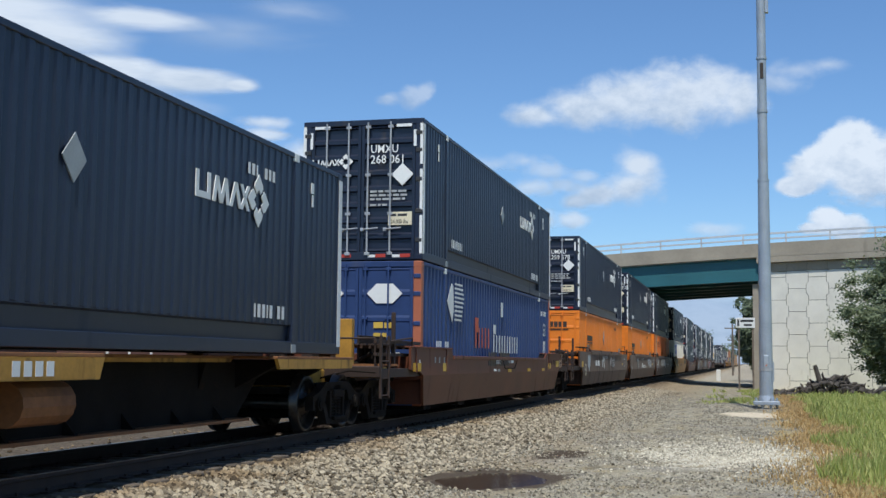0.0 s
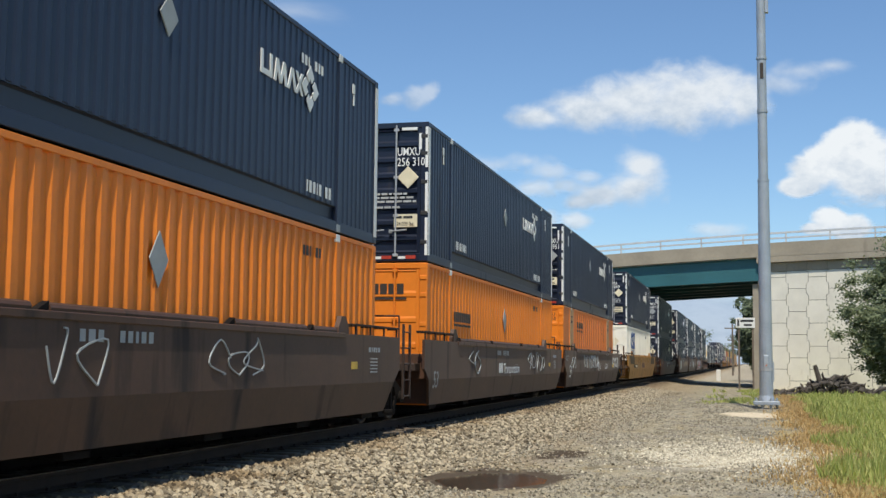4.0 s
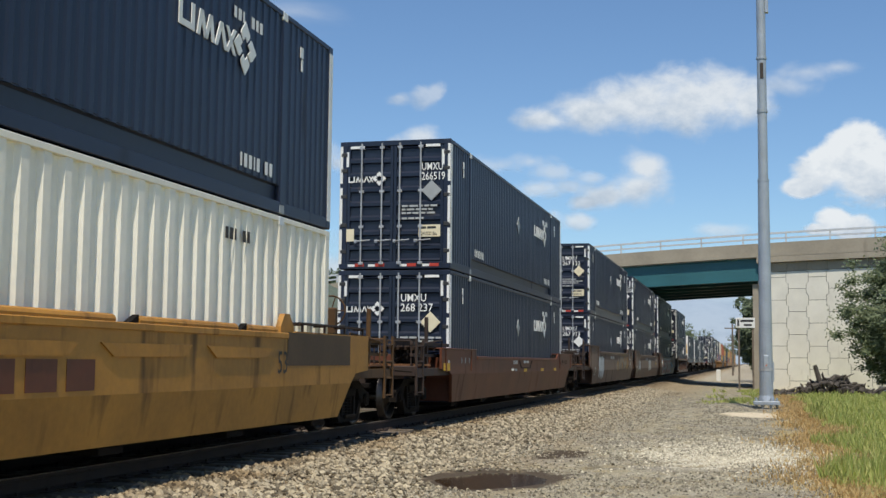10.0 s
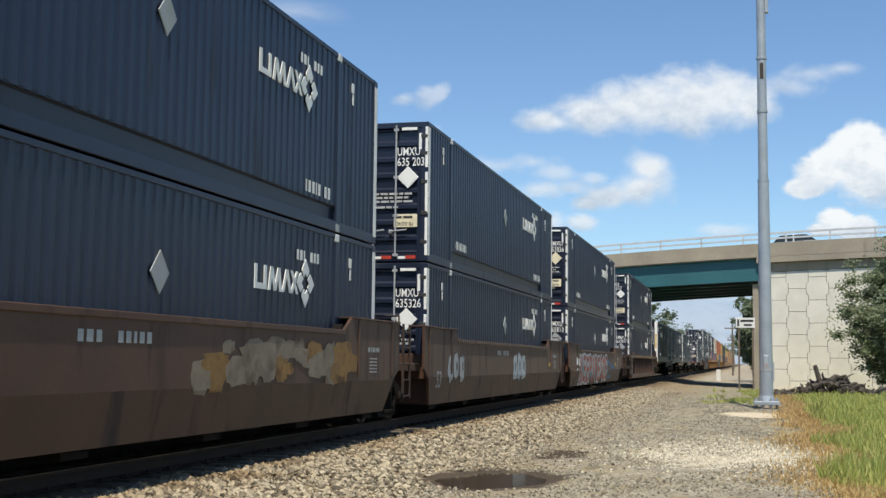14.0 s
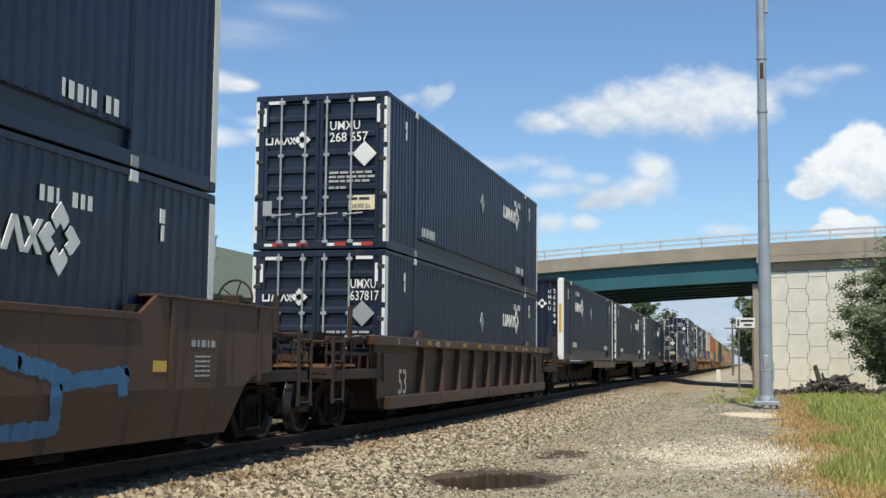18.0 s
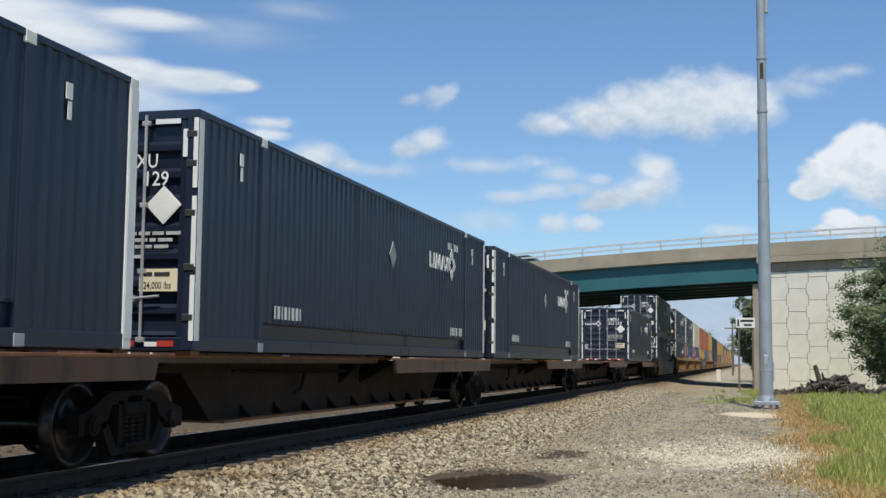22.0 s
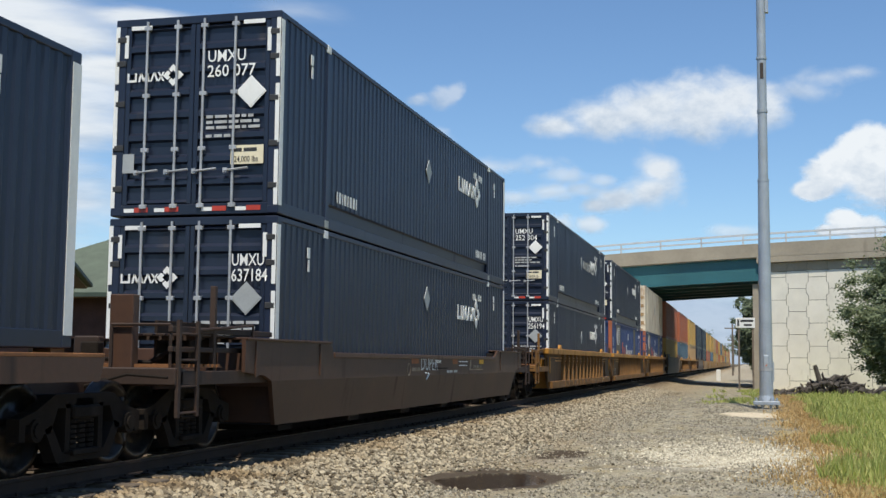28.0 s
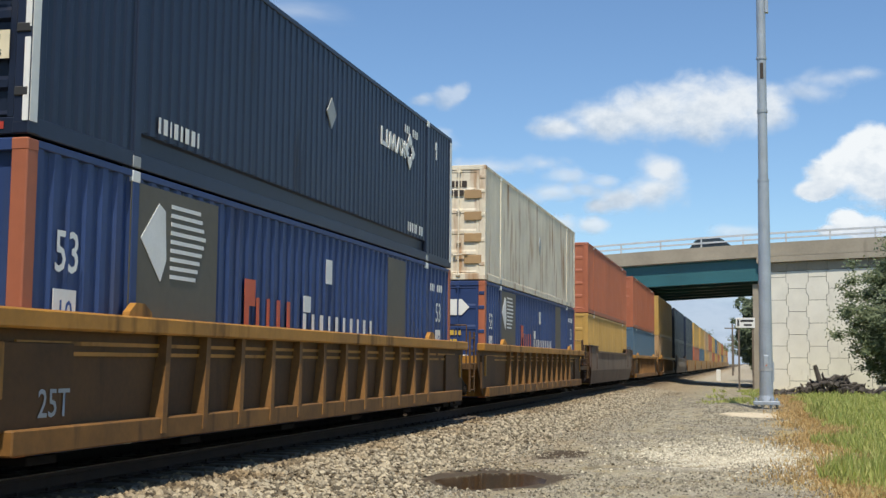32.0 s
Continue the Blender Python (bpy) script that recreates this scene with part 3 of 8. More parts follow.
rail(TRACK_X + 0.7535, "rail_1")
rail(TRACK_X - 0.7535, "rail_2")
tie_mesh = Shape().box(-1.3, 1.3, -0.115, 0.115, -0.17, 0.0, 0.012).mesh("tie", tie_wood)
bed = tagged(new("track_bed"), "row of weathered wooden railway ties under the rails", "railway track", kind="structure")
rng = random.Random(5)
for k in range(150):
    y = 3.0 + 0.52 * k
    part("tie", tie_mesh, None, bed, at=pose(TRACK_X + rng.uniform(-0.04, 0.04), y + rng.uniform(-0.03, 0.03), RAIL - 0.176 + rng.uniform(-0.012, 0.004), 0, 0, rng.uniform(-1.2, 1.2)))
plate_mesh = Shape().box(-0.17, 0.17, -0.09, 0.09, 0, 0.016, 0.004).box(-0.115, -0.09, -0.02, 0.02, 0.016, 0.05).box(0.09, 0.115, -0.02, 0.02, 0.016, 0.05).mesh("tie_plate", rail_web)
for k in range(70):
    for sx in (-0.7535, 0.7535):
        part("tie_plate", plate_mesh, None, bed, at=pose(TRACK_X + sx, 3.0 + 0.52 * k, RAIL - 0.176))
# ---- the train: containers ----
MOVERS = []      # things that roll with the train: object, place along the train, height over the rails


def corrugated(y0, y1, z0, z1, x, depth, pitch, side, thick=0.03):
    """A wall of upright ribs along y whose outer crests lie at x; side +1 faces +x."""
    n = max(1, round((y1 - y0) / pitch))
    p = (y1 - y0) / n
    pts = []
    for i in range(n):
        a = y0 + i * p
        pts += [(a, 0), (a + 0.36 * p, 0), (a + 0.5 * p, -depth), (a + 0.86 * p, -depth)]
    pts.append((y1, 0))
    out = [(x + side * d, y) for y, d in pts]
    back = [(x - side * (depth + thick), y) for y, d in pts]
    v = [(a, b, z0) for a, b in out] + [(a, b, z1) for a, b in out] + [(a, b, z0) for a, b in back] + [(a, b, z1) for a, b in back]
    m = len(pts)
    f = []
    for i in range(m - 1):
        f += [(i, i + 1, m + i + 1, m + i), (2 * m + i, 3 * m + i, 3 * m + i + 1, 2 * m + i + 1), (m + i, m + i + 1, 3 * m + i + 1, 3 * m + i), (i, 2 * m + i, 2 * m + i + 1, i + 1)]
    f += [(0, m, 3 * m, 2 * m), (m - 1, 3 * m - 1, 4 * m - 1, 2 * m - 1)]
    return v, f


def diamond(cy, cz, r):
    return [(cy - r, cz), (cy, cz - r), (cy + r, cz), (cy, cz + r)]


def mark_bars(sh, y0, z, widths, h, x, gap=0.05):
    """Rows of short bars for writing that cannot be read, on the near side wall."""
    y = y0
    for w in widths:
        if w > 0:
            sh.box(x, x + 0.004, y, y + w, z, z + h)
        y += abs(w) + gap
    return sh


def end_bars(sh, x0, z, widths, h, y, gap=0.03):
    x = x0
    for w in widths:
        sh.box(x, x + w, y - 0.004, y, z, z + h)
        x += w + gap
    return sh


def door_leaf(x0, x1, hgt, ribs, deep=0.062):
    """A container door: frame and level ribs standing proud of the sunk panel."""
    s = Shape()
    s.box(x0, x1, deep, 0.095, 0.16, hgt - 0.12)
    s.box(x0, x0 + 0.07, 0.012, 0.062, 0.16, hgt - 0.12, 0.006)
    s.box(x1 - 0.07, x1, 0.012, 0.045, 0.16, hgt - 0.12, 0.006)
    z0, z1 = 0.16, hgt - 0.12
    step = (z1 - z0) / ribs
    for i in range(ribs + 1):
        z = z0 + i * step
        a, b = max(z0, z - 0.075), min(z1, z + 0.075)
        s.prism([(deep + 0.001, a), (0.014, min(b, a + 0.03)), (0.014, max(a, b - 0.05)), (deep + 0.001, b)], "x", x0 + 0.07, x1 - 0.07)
    return s


def ring_shapes(cy, cz, r):
    """The carrier's badge as plain shapes: four kites that stand in a lozenge round a hollow middle."""
    out = []
    for k in range(4):
        c, s = math.cos(1.5708 * k), math.sin(1.5708 * k)
        kite = [(1.0, 0.0), (0.62, 0.36), (0.50, 0.40), (0.25, 0.17), (0.44, 0.0), (0.25, -0.17), (0.50, -0.40), (0.62, -0.36)]
        out.append([(cy + r * (a * c - b * s), cz + r * (a * s + b * c)) for a, b in kite])
    return out


def word_shapes(y, z, w, h, t):
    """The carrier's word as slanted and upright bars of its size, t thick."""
    def slant(a, b, up=True):
        z0, z1 = (z, z + h) if up else (z + h, z)
        q = [(y + a * w, z0), (y + a * w + t, z0), (y + b * w + t, z1), (y + b * w, z1)]
        return q if up else q[::-1]
    def flat(a, b, lo, hi):
        return [(y + a * w, z + lo * h), (y + b * w, z + lo * h), (y + b * w, z + hi * h), (y + a * w, z + hi * h)]
    k = t / w
    return [flat(0, k, 0.0, 1.0), flat(k, 0.20, 0, 0.24), flat(0.20, 0.20 + k, 0, 1.0), slant(0.29, 0.34), slant(0.34, 0.42, False), slant(0.42, 0.50), slant(0.50, 0.55, False),
            slant(0.60, 0.69), slant(0.69, 0.78, False), slant(0.80, 0.94), slant(0.80, 0.94, False)]


def freight_container(style, at):
    """A long freight container. style: paint, door paint, marks and ends."""
    body, doorm = style["body"], style["door"]
    ln, hg = style.get("length", L), style.get("height", H)
    detail = style.get("detail", 2)
    ob = thing("freight_container", style["label"], "container", style.get("group", ""), at=at)
    hx = W / 2
    pitch = style.get("pitch", 0.285)
    posts = [2.02, ln - 2.02] if ln > 13 else []
    for side in (1, -1):
        s = Shape()
        cuts = [0.18] + posts + [ln - 0.18]
        for i in range(len(cuts) - 1):
            a = cuts[i] + (0.07 if i else 0)
            b = cuts[i + 1] - (0.07 if i + 1 < len(cuts) - 1 else 0)
            low = 0.40 if posts and i == 1 and style.get("skirt", True) else 0.17
            s.add(*corrugated(a, b, low, hg - 0.07, side * (hx - 0.012), style.get("depth", 0.034), pitch, side))
        part("side_panel", s, body, ob)
        s = Shape().box(side * hx - 0.06 * (side > 0), side * hx + 0.06 * (side < 0), 0.16, ln - 0.16, 0.0, 0.17, 0.008)
        if posts and style.get("skirt", True):
            s.prism([(side * (hx - 0.02), 0.42), (side * (hx - 0.075), 0.38), (side * (hx - 0.085), 0.17), (side * (hx - 0.13), 0.17), (side * (hx - 0.13), 0.42)], "y", posts[0], posts[1])
        part("bottom_rail", s, style.get("rail", body), ob)
        part("top_rail", Shape().box(side * hx - 0.07 * (side > 0), side * hx + 0.07 * (side < 0), 0.16, ln - 0.16, hg - 0.075, hg, 0.008), style.get("rail", body), ob)
        for y in posts:
            part("lift_post", Shape().box(side * (hx + 0.006) - 0.09 * (side > 0), side * (hx + 0.006) + 0.09 * (side < 0), y - 0.075, y + 0.075, 0.12, hg - 0.12, 0.01), body, ob)
            for z in (0, hg - 0.13):
                part("corner_casting", Shape().box(side * (hx + 0.008) - 0.14 * (side > 0), side * (hx + 0.008) + 0.14 * (side < 0), y - 0.09, y + 0.09, z, z + 0.13, 0.012), post_grey if z else grey_mark, ob)
        for y, far in ((0.0, False), (ln - 0.18, True)):
            pm = style.get("post", body)
            if style.get("strip", True) and body is navy:
                xa, xb = sorted((side * (hx + 0.004), side * (hx + 0.009)))
                part("edge_strip", Shape().box(xa, xb, y + (0.004 if not far else 0.025), y + (0.125 if not far else 0.178), 0.12, hg - 0.12), post_grey, ob, "pale grey strip on the corner post")
            part("corner_post", Shape().box(side * (hx + 0.003) - 0.17 * (side > 0), side * (hx + 0.003) + 0.17 * (side < 0), y, y + 0.18, 0.1, hg - 0.1, 0.012), pm, ob, style.get("post_label", ""))
            for z in (0, hg - 0.12):
                part("corner_casting", Shape().box(side * (hx + 0.006) - 0.18 * (side > 0), side * (hx + 0.006) + 0.18 * (side < 0), y - (0.004 if not far else 0), y + 0.184, z, z + 0.12, 0.014), pm, ob)
    part("roof", Shape().box(-hx + 0.05, hx - 0.05, 0.1, ln - 0.1, hg - 0.06, hg - 0.02), body, ob)
    part("underframe", Shape().box(-hx + 0.06, hx - 0.06, 0.1, ln - 0.1, 0.02, 0.14), grimy, ob)
    # far end wall
    s = Shape()
    v, f = corrugated(-hx + 0.15, hx - 0.15, 0.17, hg - 0.12, 0, 0.04, 0.24, 1)
    s.add([(y, x + ln - 0.04, z) for x, y, z in v], f)
    part("end_wall", s, body, ob)
    for z0, z1 in ((0, 0.17), (hg - 0.12, hg)):
        part("end_sill", Shape().box(-hx + 0.15, hx - 0.15, ln - 0.12, ln - 0.01, z0, z1, 0.01), body, ob)
    for z0, z1 in ((0, 0.16), (hg - 0.12, hg)):
        part("door_header" if z0 else "door_sill", Shape().box(-hx + 0.15, hx - 0.15, 0.0, 0.11, z0, z1, 0.01), doorm, ob)
    # near end: doors, or a plain corrugated nose
    if style.get("nose") == "plain":
        s = Shape()
        v, f = corrugated(-hx + 0.15, hx - 0.15, 0.17, hg - 0.12, 0, 0.025, 0.5, -1)
        s.add([(y, x + 0.05, z) for x, y, z in v], f)
        part("nose_wall", s, doorm, ob)
    elif style.get("nose"):
        s = Shape()
        v, f = corrugated(-hx + 0.15, hx - 0.15, 0.17, hg - 0.12, 0, 0.02, 0.6, -1)
        s.add([(y, x + 0.05, z) for x, y, z in v], f)
        part("nose_wall", s, doorm, ob)
        part("edge_strip", Shape().box(hx - 0.2, hx - 0.0, -0.012, 0.02, 0.1, hg - 0.05, 0.008), white_mark, ob, "wide white corner strip")
        part("edge_strip", Shape().box(-hx + 0.02, -hx + 0.2, -0.012, 0.02, 0.1, hg - 0.05, 0.008), white_mark, ob, "white corner strip")
        part("warning_plate", Shape().box(hx - 0.155, hx - 0.055, -0.017, -0.012, 0.95, 1.98), yellow_mark, ob, "narrow yellow warning plate")
        part("warning_plate", Shape().box(-hx + 0.05, -hx + 0.15, -0.017, -0.012, 0.95, 1.98), yellow_mark, ob, "narrow yellow warning plate")
    else:
        for x0, x1 in ((-hx + 0.17, -0.04), (-0.03, hx - 0.17)):
            leaf = part("door_leaf", door_leaf(x0, x1, hg, style.get("ribs", 8), 0.062 if body is navy else 0.028), doorm, ob)
            if detail:
                for fx in (0.32, 0.76) if x0 < -0.5 else (0.13, 0.55):
                    x = x0 + fx * (x1 - x0)
                    sh = Shape().rod((x, -0.022, 0.1), (x, -0.022, hg - 0.06), 0.02, 8)
                    for z in (0.13, 0.95, 1.75, hg - 0.16):
                        sh.box(x - 0.055, x + 0.055, -0.035, 0.014, z - 0.03, z + 0.03, 0.006)
                    part("lock_rod", sh, zinc if body is navy else doorm, leaf, "galvanised locking rod" if body is navy else "painted locking rod")
                sh = Shape()
                for fx in (0.2, 0.64) if x0 < -0.5 else (0.03, 0.45):
                    x = x0 + fx * (x1 - x0)
                    sh.rod((x, -0.045, 0.62), (x + 0.36, -0.045, 0.65), 0.016, 6).box(x - 0.02, x + 0.04, -0.05, 0.014, 0.59, 0.66)
                part("door_handle", sh, zinc if body is navy else doorm, leaf)
                for z in (0.35, 0.95, 1.6, 2.2, hg - 0.35):
                    xx = hx - 0.16 if x0 > -0.5 else -hx + 0.02
                    part("hinge", Shape().box(xx, xx + 0.15, -0.014, 0.02, z, z + 0.09, 0.01), ink if body is navy else doorm, leaf)
    return ob


def text_on_end(ob, text, x, z, h, mat, squeeze=0.85, y=-0.006):
    return part("lettering", lettering(text, h, mat, squeeze), None, ob, at=pose(x, y, z))


door_tape = {}


def carrier_marks(ob, number="", old=False, placard=None, plate=True, nose=False, hg=H):
    """Badge, placards, data panels and number on the navy containers."""
    hx, ye = W / 2, 0.010
    placard = placard or white_mark
    s = Shape()
    if nose:
        for q in word_shapes(-0.44, hg - 0.99, 0.78, 0.15, 0.035) + ring_shapes(0.53, hg - 0.91, 0.18):
            s.prism(q, "y", 0.022, 0.027)
        part("badge", s, white_mark, ob, "white carrier badge as plain shapes")
        part("placard", Shape().prism(diamond(-0.82, hg - 1.02, 0.22), "y", 0.02, 0.026), placard, ob, "worn grey diamond placard")
        for i, ch in enumerate(number):
            part("lettering", lettering(ch, 0.15, white_mark, 0.9), None, ob, at=pose(0.93, 0.018, hg - 0.55 - 0.22 * i))
        for i, ch in enumerate("UMXU"):
            part("lettering", lettering(ch, 0.13, white_mark, 0.9), None, ob, at=pose(0.74, 0.018, hg - 0.55 - 0.2 * i))
        return
    for q in word_shapes(-1.10, hg - 0.94, 0.60, 0.135, 0.03) + ring_shapes(-0.37, hg - 0.86, 0.165):
        s.prism(q, "y", ye - 0.004, ye)
    part("badge", s, white_mark, ob, "white carrier badge as plain shapes")
    xn = 0.62 if old else 0.17
    text_on_end(ob, "UMXU", xn, hg - 0.70, 0.17, white_mark, 0.72 if old else 0.86)
    if number:
        text_on_end(ob, number, xn, hg - 0.92, 0.175, white_mark, 0.74 if old else 0.92)
    part("placard", Shape().prism(diamond(0.86, hg - 1.16, 0.235), "y", -0.012, -0.006), placard, ob, "diamond placard on the door")
    part("placard", Shape().prism(diamond(0.86, hg - 1.16, 0.21), "y", -0.016, -0.012), placard, ob)
    d = Shape()
    rr = random.Random(len(number) + int(number.replace(" ", "") or 3))
    for i, z in enumerate((1.52, 1.60, 1.68, 1.80)):
        ws = [rr.uniform(0.06, 0.2) for _ in range(5 if i < 3 else 3)]
        end_bars(d, 0.17, hg - z, ws, 0.042, ye)
    part("data_panel", d, faint_mark, ob)
    if plate:
        part("weight_plate", Shape().box(0.57, 1.07, -0.014, -0.008, hg - 2.2, hg - 1.93), cream_mark, ob, "cream weight plate")
        text_on_end(ob, "24,000 lbs", 0.625, hg - 2.17, 0.085, ink, 0.74, y=-0.018)
        part("plate_line", end_bars(Shape(), 0.62, hg - 2.02, (0.12, 0.2), 0.05, -0.014), ink, ob)
    part("small_plate", Shape().box(-1.13, -0.95, 0.004, 0.010, hg - 2.28, hg - 2.0), cream_mark if old else grey_mark, ob)
    if "edge" not in door_tape:
        sh = []
        for sx in (-1, 1):
            a, b = sorted((sx * 1.05, sx * 0.72))
            sh.append((a, b, -0.006, 0.0, hg - 0.17, hg - 0.11))
            a, b = sorted((sx * 1.15, sx * 1.09))
            sh.append((a, b, -0.006, 0.0, hg - 0.58, hg - 0.24))
            a, b = sorted((sx * 1.292, sx * 1.232))
            for z0, z1 in ((0.12, 0.9), (1.0, 1.85), (1.95, 2.8)):
                sh.append((a, b, -0.012, -0.005, z0, z1))
        door_tape["edge"] = [Shape().box(*q).mesh("edge_mark", white_mark) for q in sh]
        door_tape["white"] = [Shape().box(x, x + 0.16, -0.008, -0.001, 0.05, 0.105).mesh("reflective_tape", white_mark) for x in (-1.08, -0.6, 0.14, 0.66)]
        door_tape["red"] = [Shape().box(x + 0.165, x + 0.38, -0.008, -0.001, 0.05, 0.12).mesh("reflective_tape", red_tape) for x in (-1.08, -0.6, 0.14, 0.66)]
    for me in door_tape["edge"]:
        part("edge_mark", me, None, ob)
    for me in door_tape["white"] + door_tape["red"]:
        part("reflective_tape", me, None, ob)


def side_marks(ob, hg=H, placard=None, mirrored=False):
    """Badge, number and writing on the near long side."""
    x = W / 2 - 0.008
    s = Shape()
    y0 = 10.85 if not mirrored else 3.15
    lo, up = hg - 1.06, hg - 0.73
    for q in word_shapes(y0, lo, 1.62, up - lo, 0.085) + ring_shapes(y0 + 1.9, hg - 0.88, 0.36):
        s.prism(q, "x", x, x + 0.012)
    part("side_badge", s, white_mark, ob, "white carrier badge as plain shapes")
    part("side_placard", Shape().prism([(7.97, hg - 1.05), (8.19, hg - 1.30), (8.41, hg - 1.05), (8.19, hg - 0.80)] if not mirrored else [(7.7, hg - 1.02), (7.92, hg - 1.28), (8.14, hg - 1.02), (7.92, hg - 0.76)], "x", x, x + 0.014), placard or grey_mark, ob, "diamond placard on the long side")
    b = Shape()
    mark_bars(b, 12.4 if not mirrored else 3.3, hg - (0.55 if not mirrored else 0.45), (0.07, 0.09, 0.04, -0.12, 0.09, 0.07, 0.08), 0.15, x, 0.06)
    mark_bars(b, 2.5, 0.47, (0.05, 0.09, 0.03, 0.09, 0.05, 0.09, 0.09, 0.04), 0.18, x, 0.07)
    mark_bars(b, 12.7, 0.47, (0.05, 0.09, 0.09, 0.03, 0.09, -0.05, 0.09, 0.09), 0.18, x, 0.07)
    b.box(x, x + 0.012, 14.75, 14.86, hg - 0.5, hg - 0.34).box(x, x + 0.012, 14.79, 14.85, hg - 0.7, hg - 0.52)
    b.box(x, x + 0.012, 1.22, 1.32, hg - 0.5, hg - 0.34).box(x, x + 0.012, 1.25, 1.31, hg - 0.7, hg - 0.52)
    part("side_writing", b, white_mark, ob)


NAVY = dict(body=navy, door=navy_door, depth=0.017, pitch=0.23, label="dark navy corrugated steel freight container with white carrier badge", group="navy containers of the train")
ORANGE = dict(body=orange, door=orange, rail=orange, post=orange, pitch=0.30, depth=0.04, label="bright orange corrugated freight container in a well car", ribs=5, group="orange containers of the train")
SMOOTH_ORANGE = dict(body=pale_orange, door=orange, rail=pale_orange, post=orange, pitch=0.62, depth=0.004, skirt=False, label="faded orange smooth-sided freight container in a well car", ribs=5)
BLUE = dict(body=blue, door=blue, post=brick_red, pitch=0.30, depth=0.04, label="blue corrugated freight container with red end posts", ribs=5, post_label="red corner post")
CREAM = dict(body=cream, door=cream, post=cream, pitch=0.36, depth=0.05, label="cream white corrugated freight container with blue marks", ribs=3)
REEFER = dict(body=reefer_white, door=reefer_white, post=reefer_white, pitch=0.6, depth=0.006, skirt=False, label="weathered white smooth freight container with rust streaks", ribs=5)

masters = {}


def put_container(key, style, along, z, marks=None):
    """Set a container on the train; alike ones are copies that share meshes."""
    m = pose(TRACK_X, along, RAIL + z)
    if key in masters:
        ob = copy_thing(masters[key], m)
    else:
        ob = far_container(style, m) if style.get("far") else freight_container(style, m)
        if marks:
            marks(ob)
        masters[key] = ob
    MOVERS.append((ob, along, z))
    return ob


UPPER, LOWER, DECK = 3.205, 0.265, 1.255


def put_navy(along, z, number, old=False, placard=None):
    key = "navy"
    if key not in masters:
        masters[key] = freight_container(NAVY, pose(0, -900, -50))
        side_marks(masters[key], placard=grey_mark)
        first = masters[key]
        first.matrix_basis = pose(TRACK_X, along, RAIL + z)
        ob = first
    else:
        ob = copy_bare(masters[key], pose(TRACK_X, along, RAIL + z))
    carrier_marks(ob, number, old, placard)
    MOVERS.append((ob, along, z))
    return ob


def copy_bare(ob, m):
    """A copy without the door marks, which differ from container to container."""
    skip = ("badge", "owner_mark", "lettering", "placard", "data_panel", "weight_plate", "small_plate", "edge_mark", "reflective_tape", "overpaint")
    hidden = [c for c in ob.children if c.name.split(".")[0] in skip or c.name.split(".")[0] == "plate_line"]
    keep = {c: c.parent for c in hidden}
    for c in hidden:
        c.parent = None
    got = copy_thing(ob, m)
    for c, p in keep.items():
        c.parent = p
    return got
# ---- the train: cars ----
WHEEL_R = 0.46
wheel_set = Shape().turned([(-0.84, 0.07), (-0.8, 0.1), (-0.79, 0.17), (-0.735, 0.19), (-0.72, 0.36), (-0.79, 0.385), (-0.79, 0.455), (-0.70, 0.46), (-0.685, 0.485), (-0.66, 0.485), (-0.66, 0.39), (-0.70, 0.36), (-0.70, 0.19), (-0.64, 0.15), (-0.6, 0.085),
                                (0.6, 0.085), (0.64, 0.15), (0.70, 0.19), (0.70, 0.36), (0.66, 0.39), (0.66, 0.485), (0.685, 0.485), (0.70, 0.46), (0.79, 0.455), (0.79, 0.385), (0.72, 0.36), (0.735, 0.19), (0.79, 0.17), (0.8, 0.1), (0.84, 0.07)], 28)
for q in range(3):
    a = 2.0944 * q
    wheel_set.rod((0.845, 0.045 * math.cos(a), 0.045 * math.sin(a)), (0.86, 0.045 * math.cos(a), 0.045 * math.sin(a)), 0.014, 6)
wheel_mesh = wheel_set.mesh("wheel_set", wheel_steel, True)


def side_frame_shape():
    """A cast truck side frame with two windows for the bearings and one for the springs."""
    s = Shape()
    for x0, x1 in ((0.86, 1.0),):
        s.prism([(-1.15, 0.36), (-1.15, 0.58), (-0.9, 0.64), (-0.55, 0.80), (0.55, 0.80), (0.9, 0.64), (1.15, 0.58), (1.15, 0.36), (1.05, 0.36), (1.05, 0.52), (0.78, 0.52), (0.78, 0.42), (0.62, 0.42), (0.5, 0.66), (-0.5, 0.66), (-0.62, 0.42), (-0.78, 0.42), (-0.78, 0.52), (-1.05, 0.52), (-1.05, 0.36)], "x", x0, x1)
        s.prism([(-0.72, 0.46), (-0.6, 0.5), (-0.4, 0.22), (0.4, 0.22), (0.6, 0.5), (0.72, 0.46), (0.5, 0.12), (-0.5, 0.12)], "x", x0, x1)
        s.box(x0, x1, -0.36, -0.27, 0.2, 0.7).box(x0, x1, 0.27, 0.36, 0.2, 0.7)
        s.box(x0 + 0.01, x1 + 0.04, -0.27, 0.27, 0.55, 0.68, 0.02)
        s.box(x0 - 0.02, x1 + 0.05, -0.26, 0.26, 0.18, 0.24, 0.01)
        for y in (-0.17, 0.0, 0.17):
            for k in range(6):
                s.rod((0.93, y, 0.25 + 0.05 * k), (0.93, y, 0.285 + 0.05 * k), 0.07, 8)
        for y in (-0.89, 0.89):
            s.rod((0.82, y, WHEEL_R), (1.03, y, WHEEL_R), 0.115, 12).rod((1.03, y, WHEEL_R), (1.05, y, WHEEL_R), 0.075, 12)
    return s


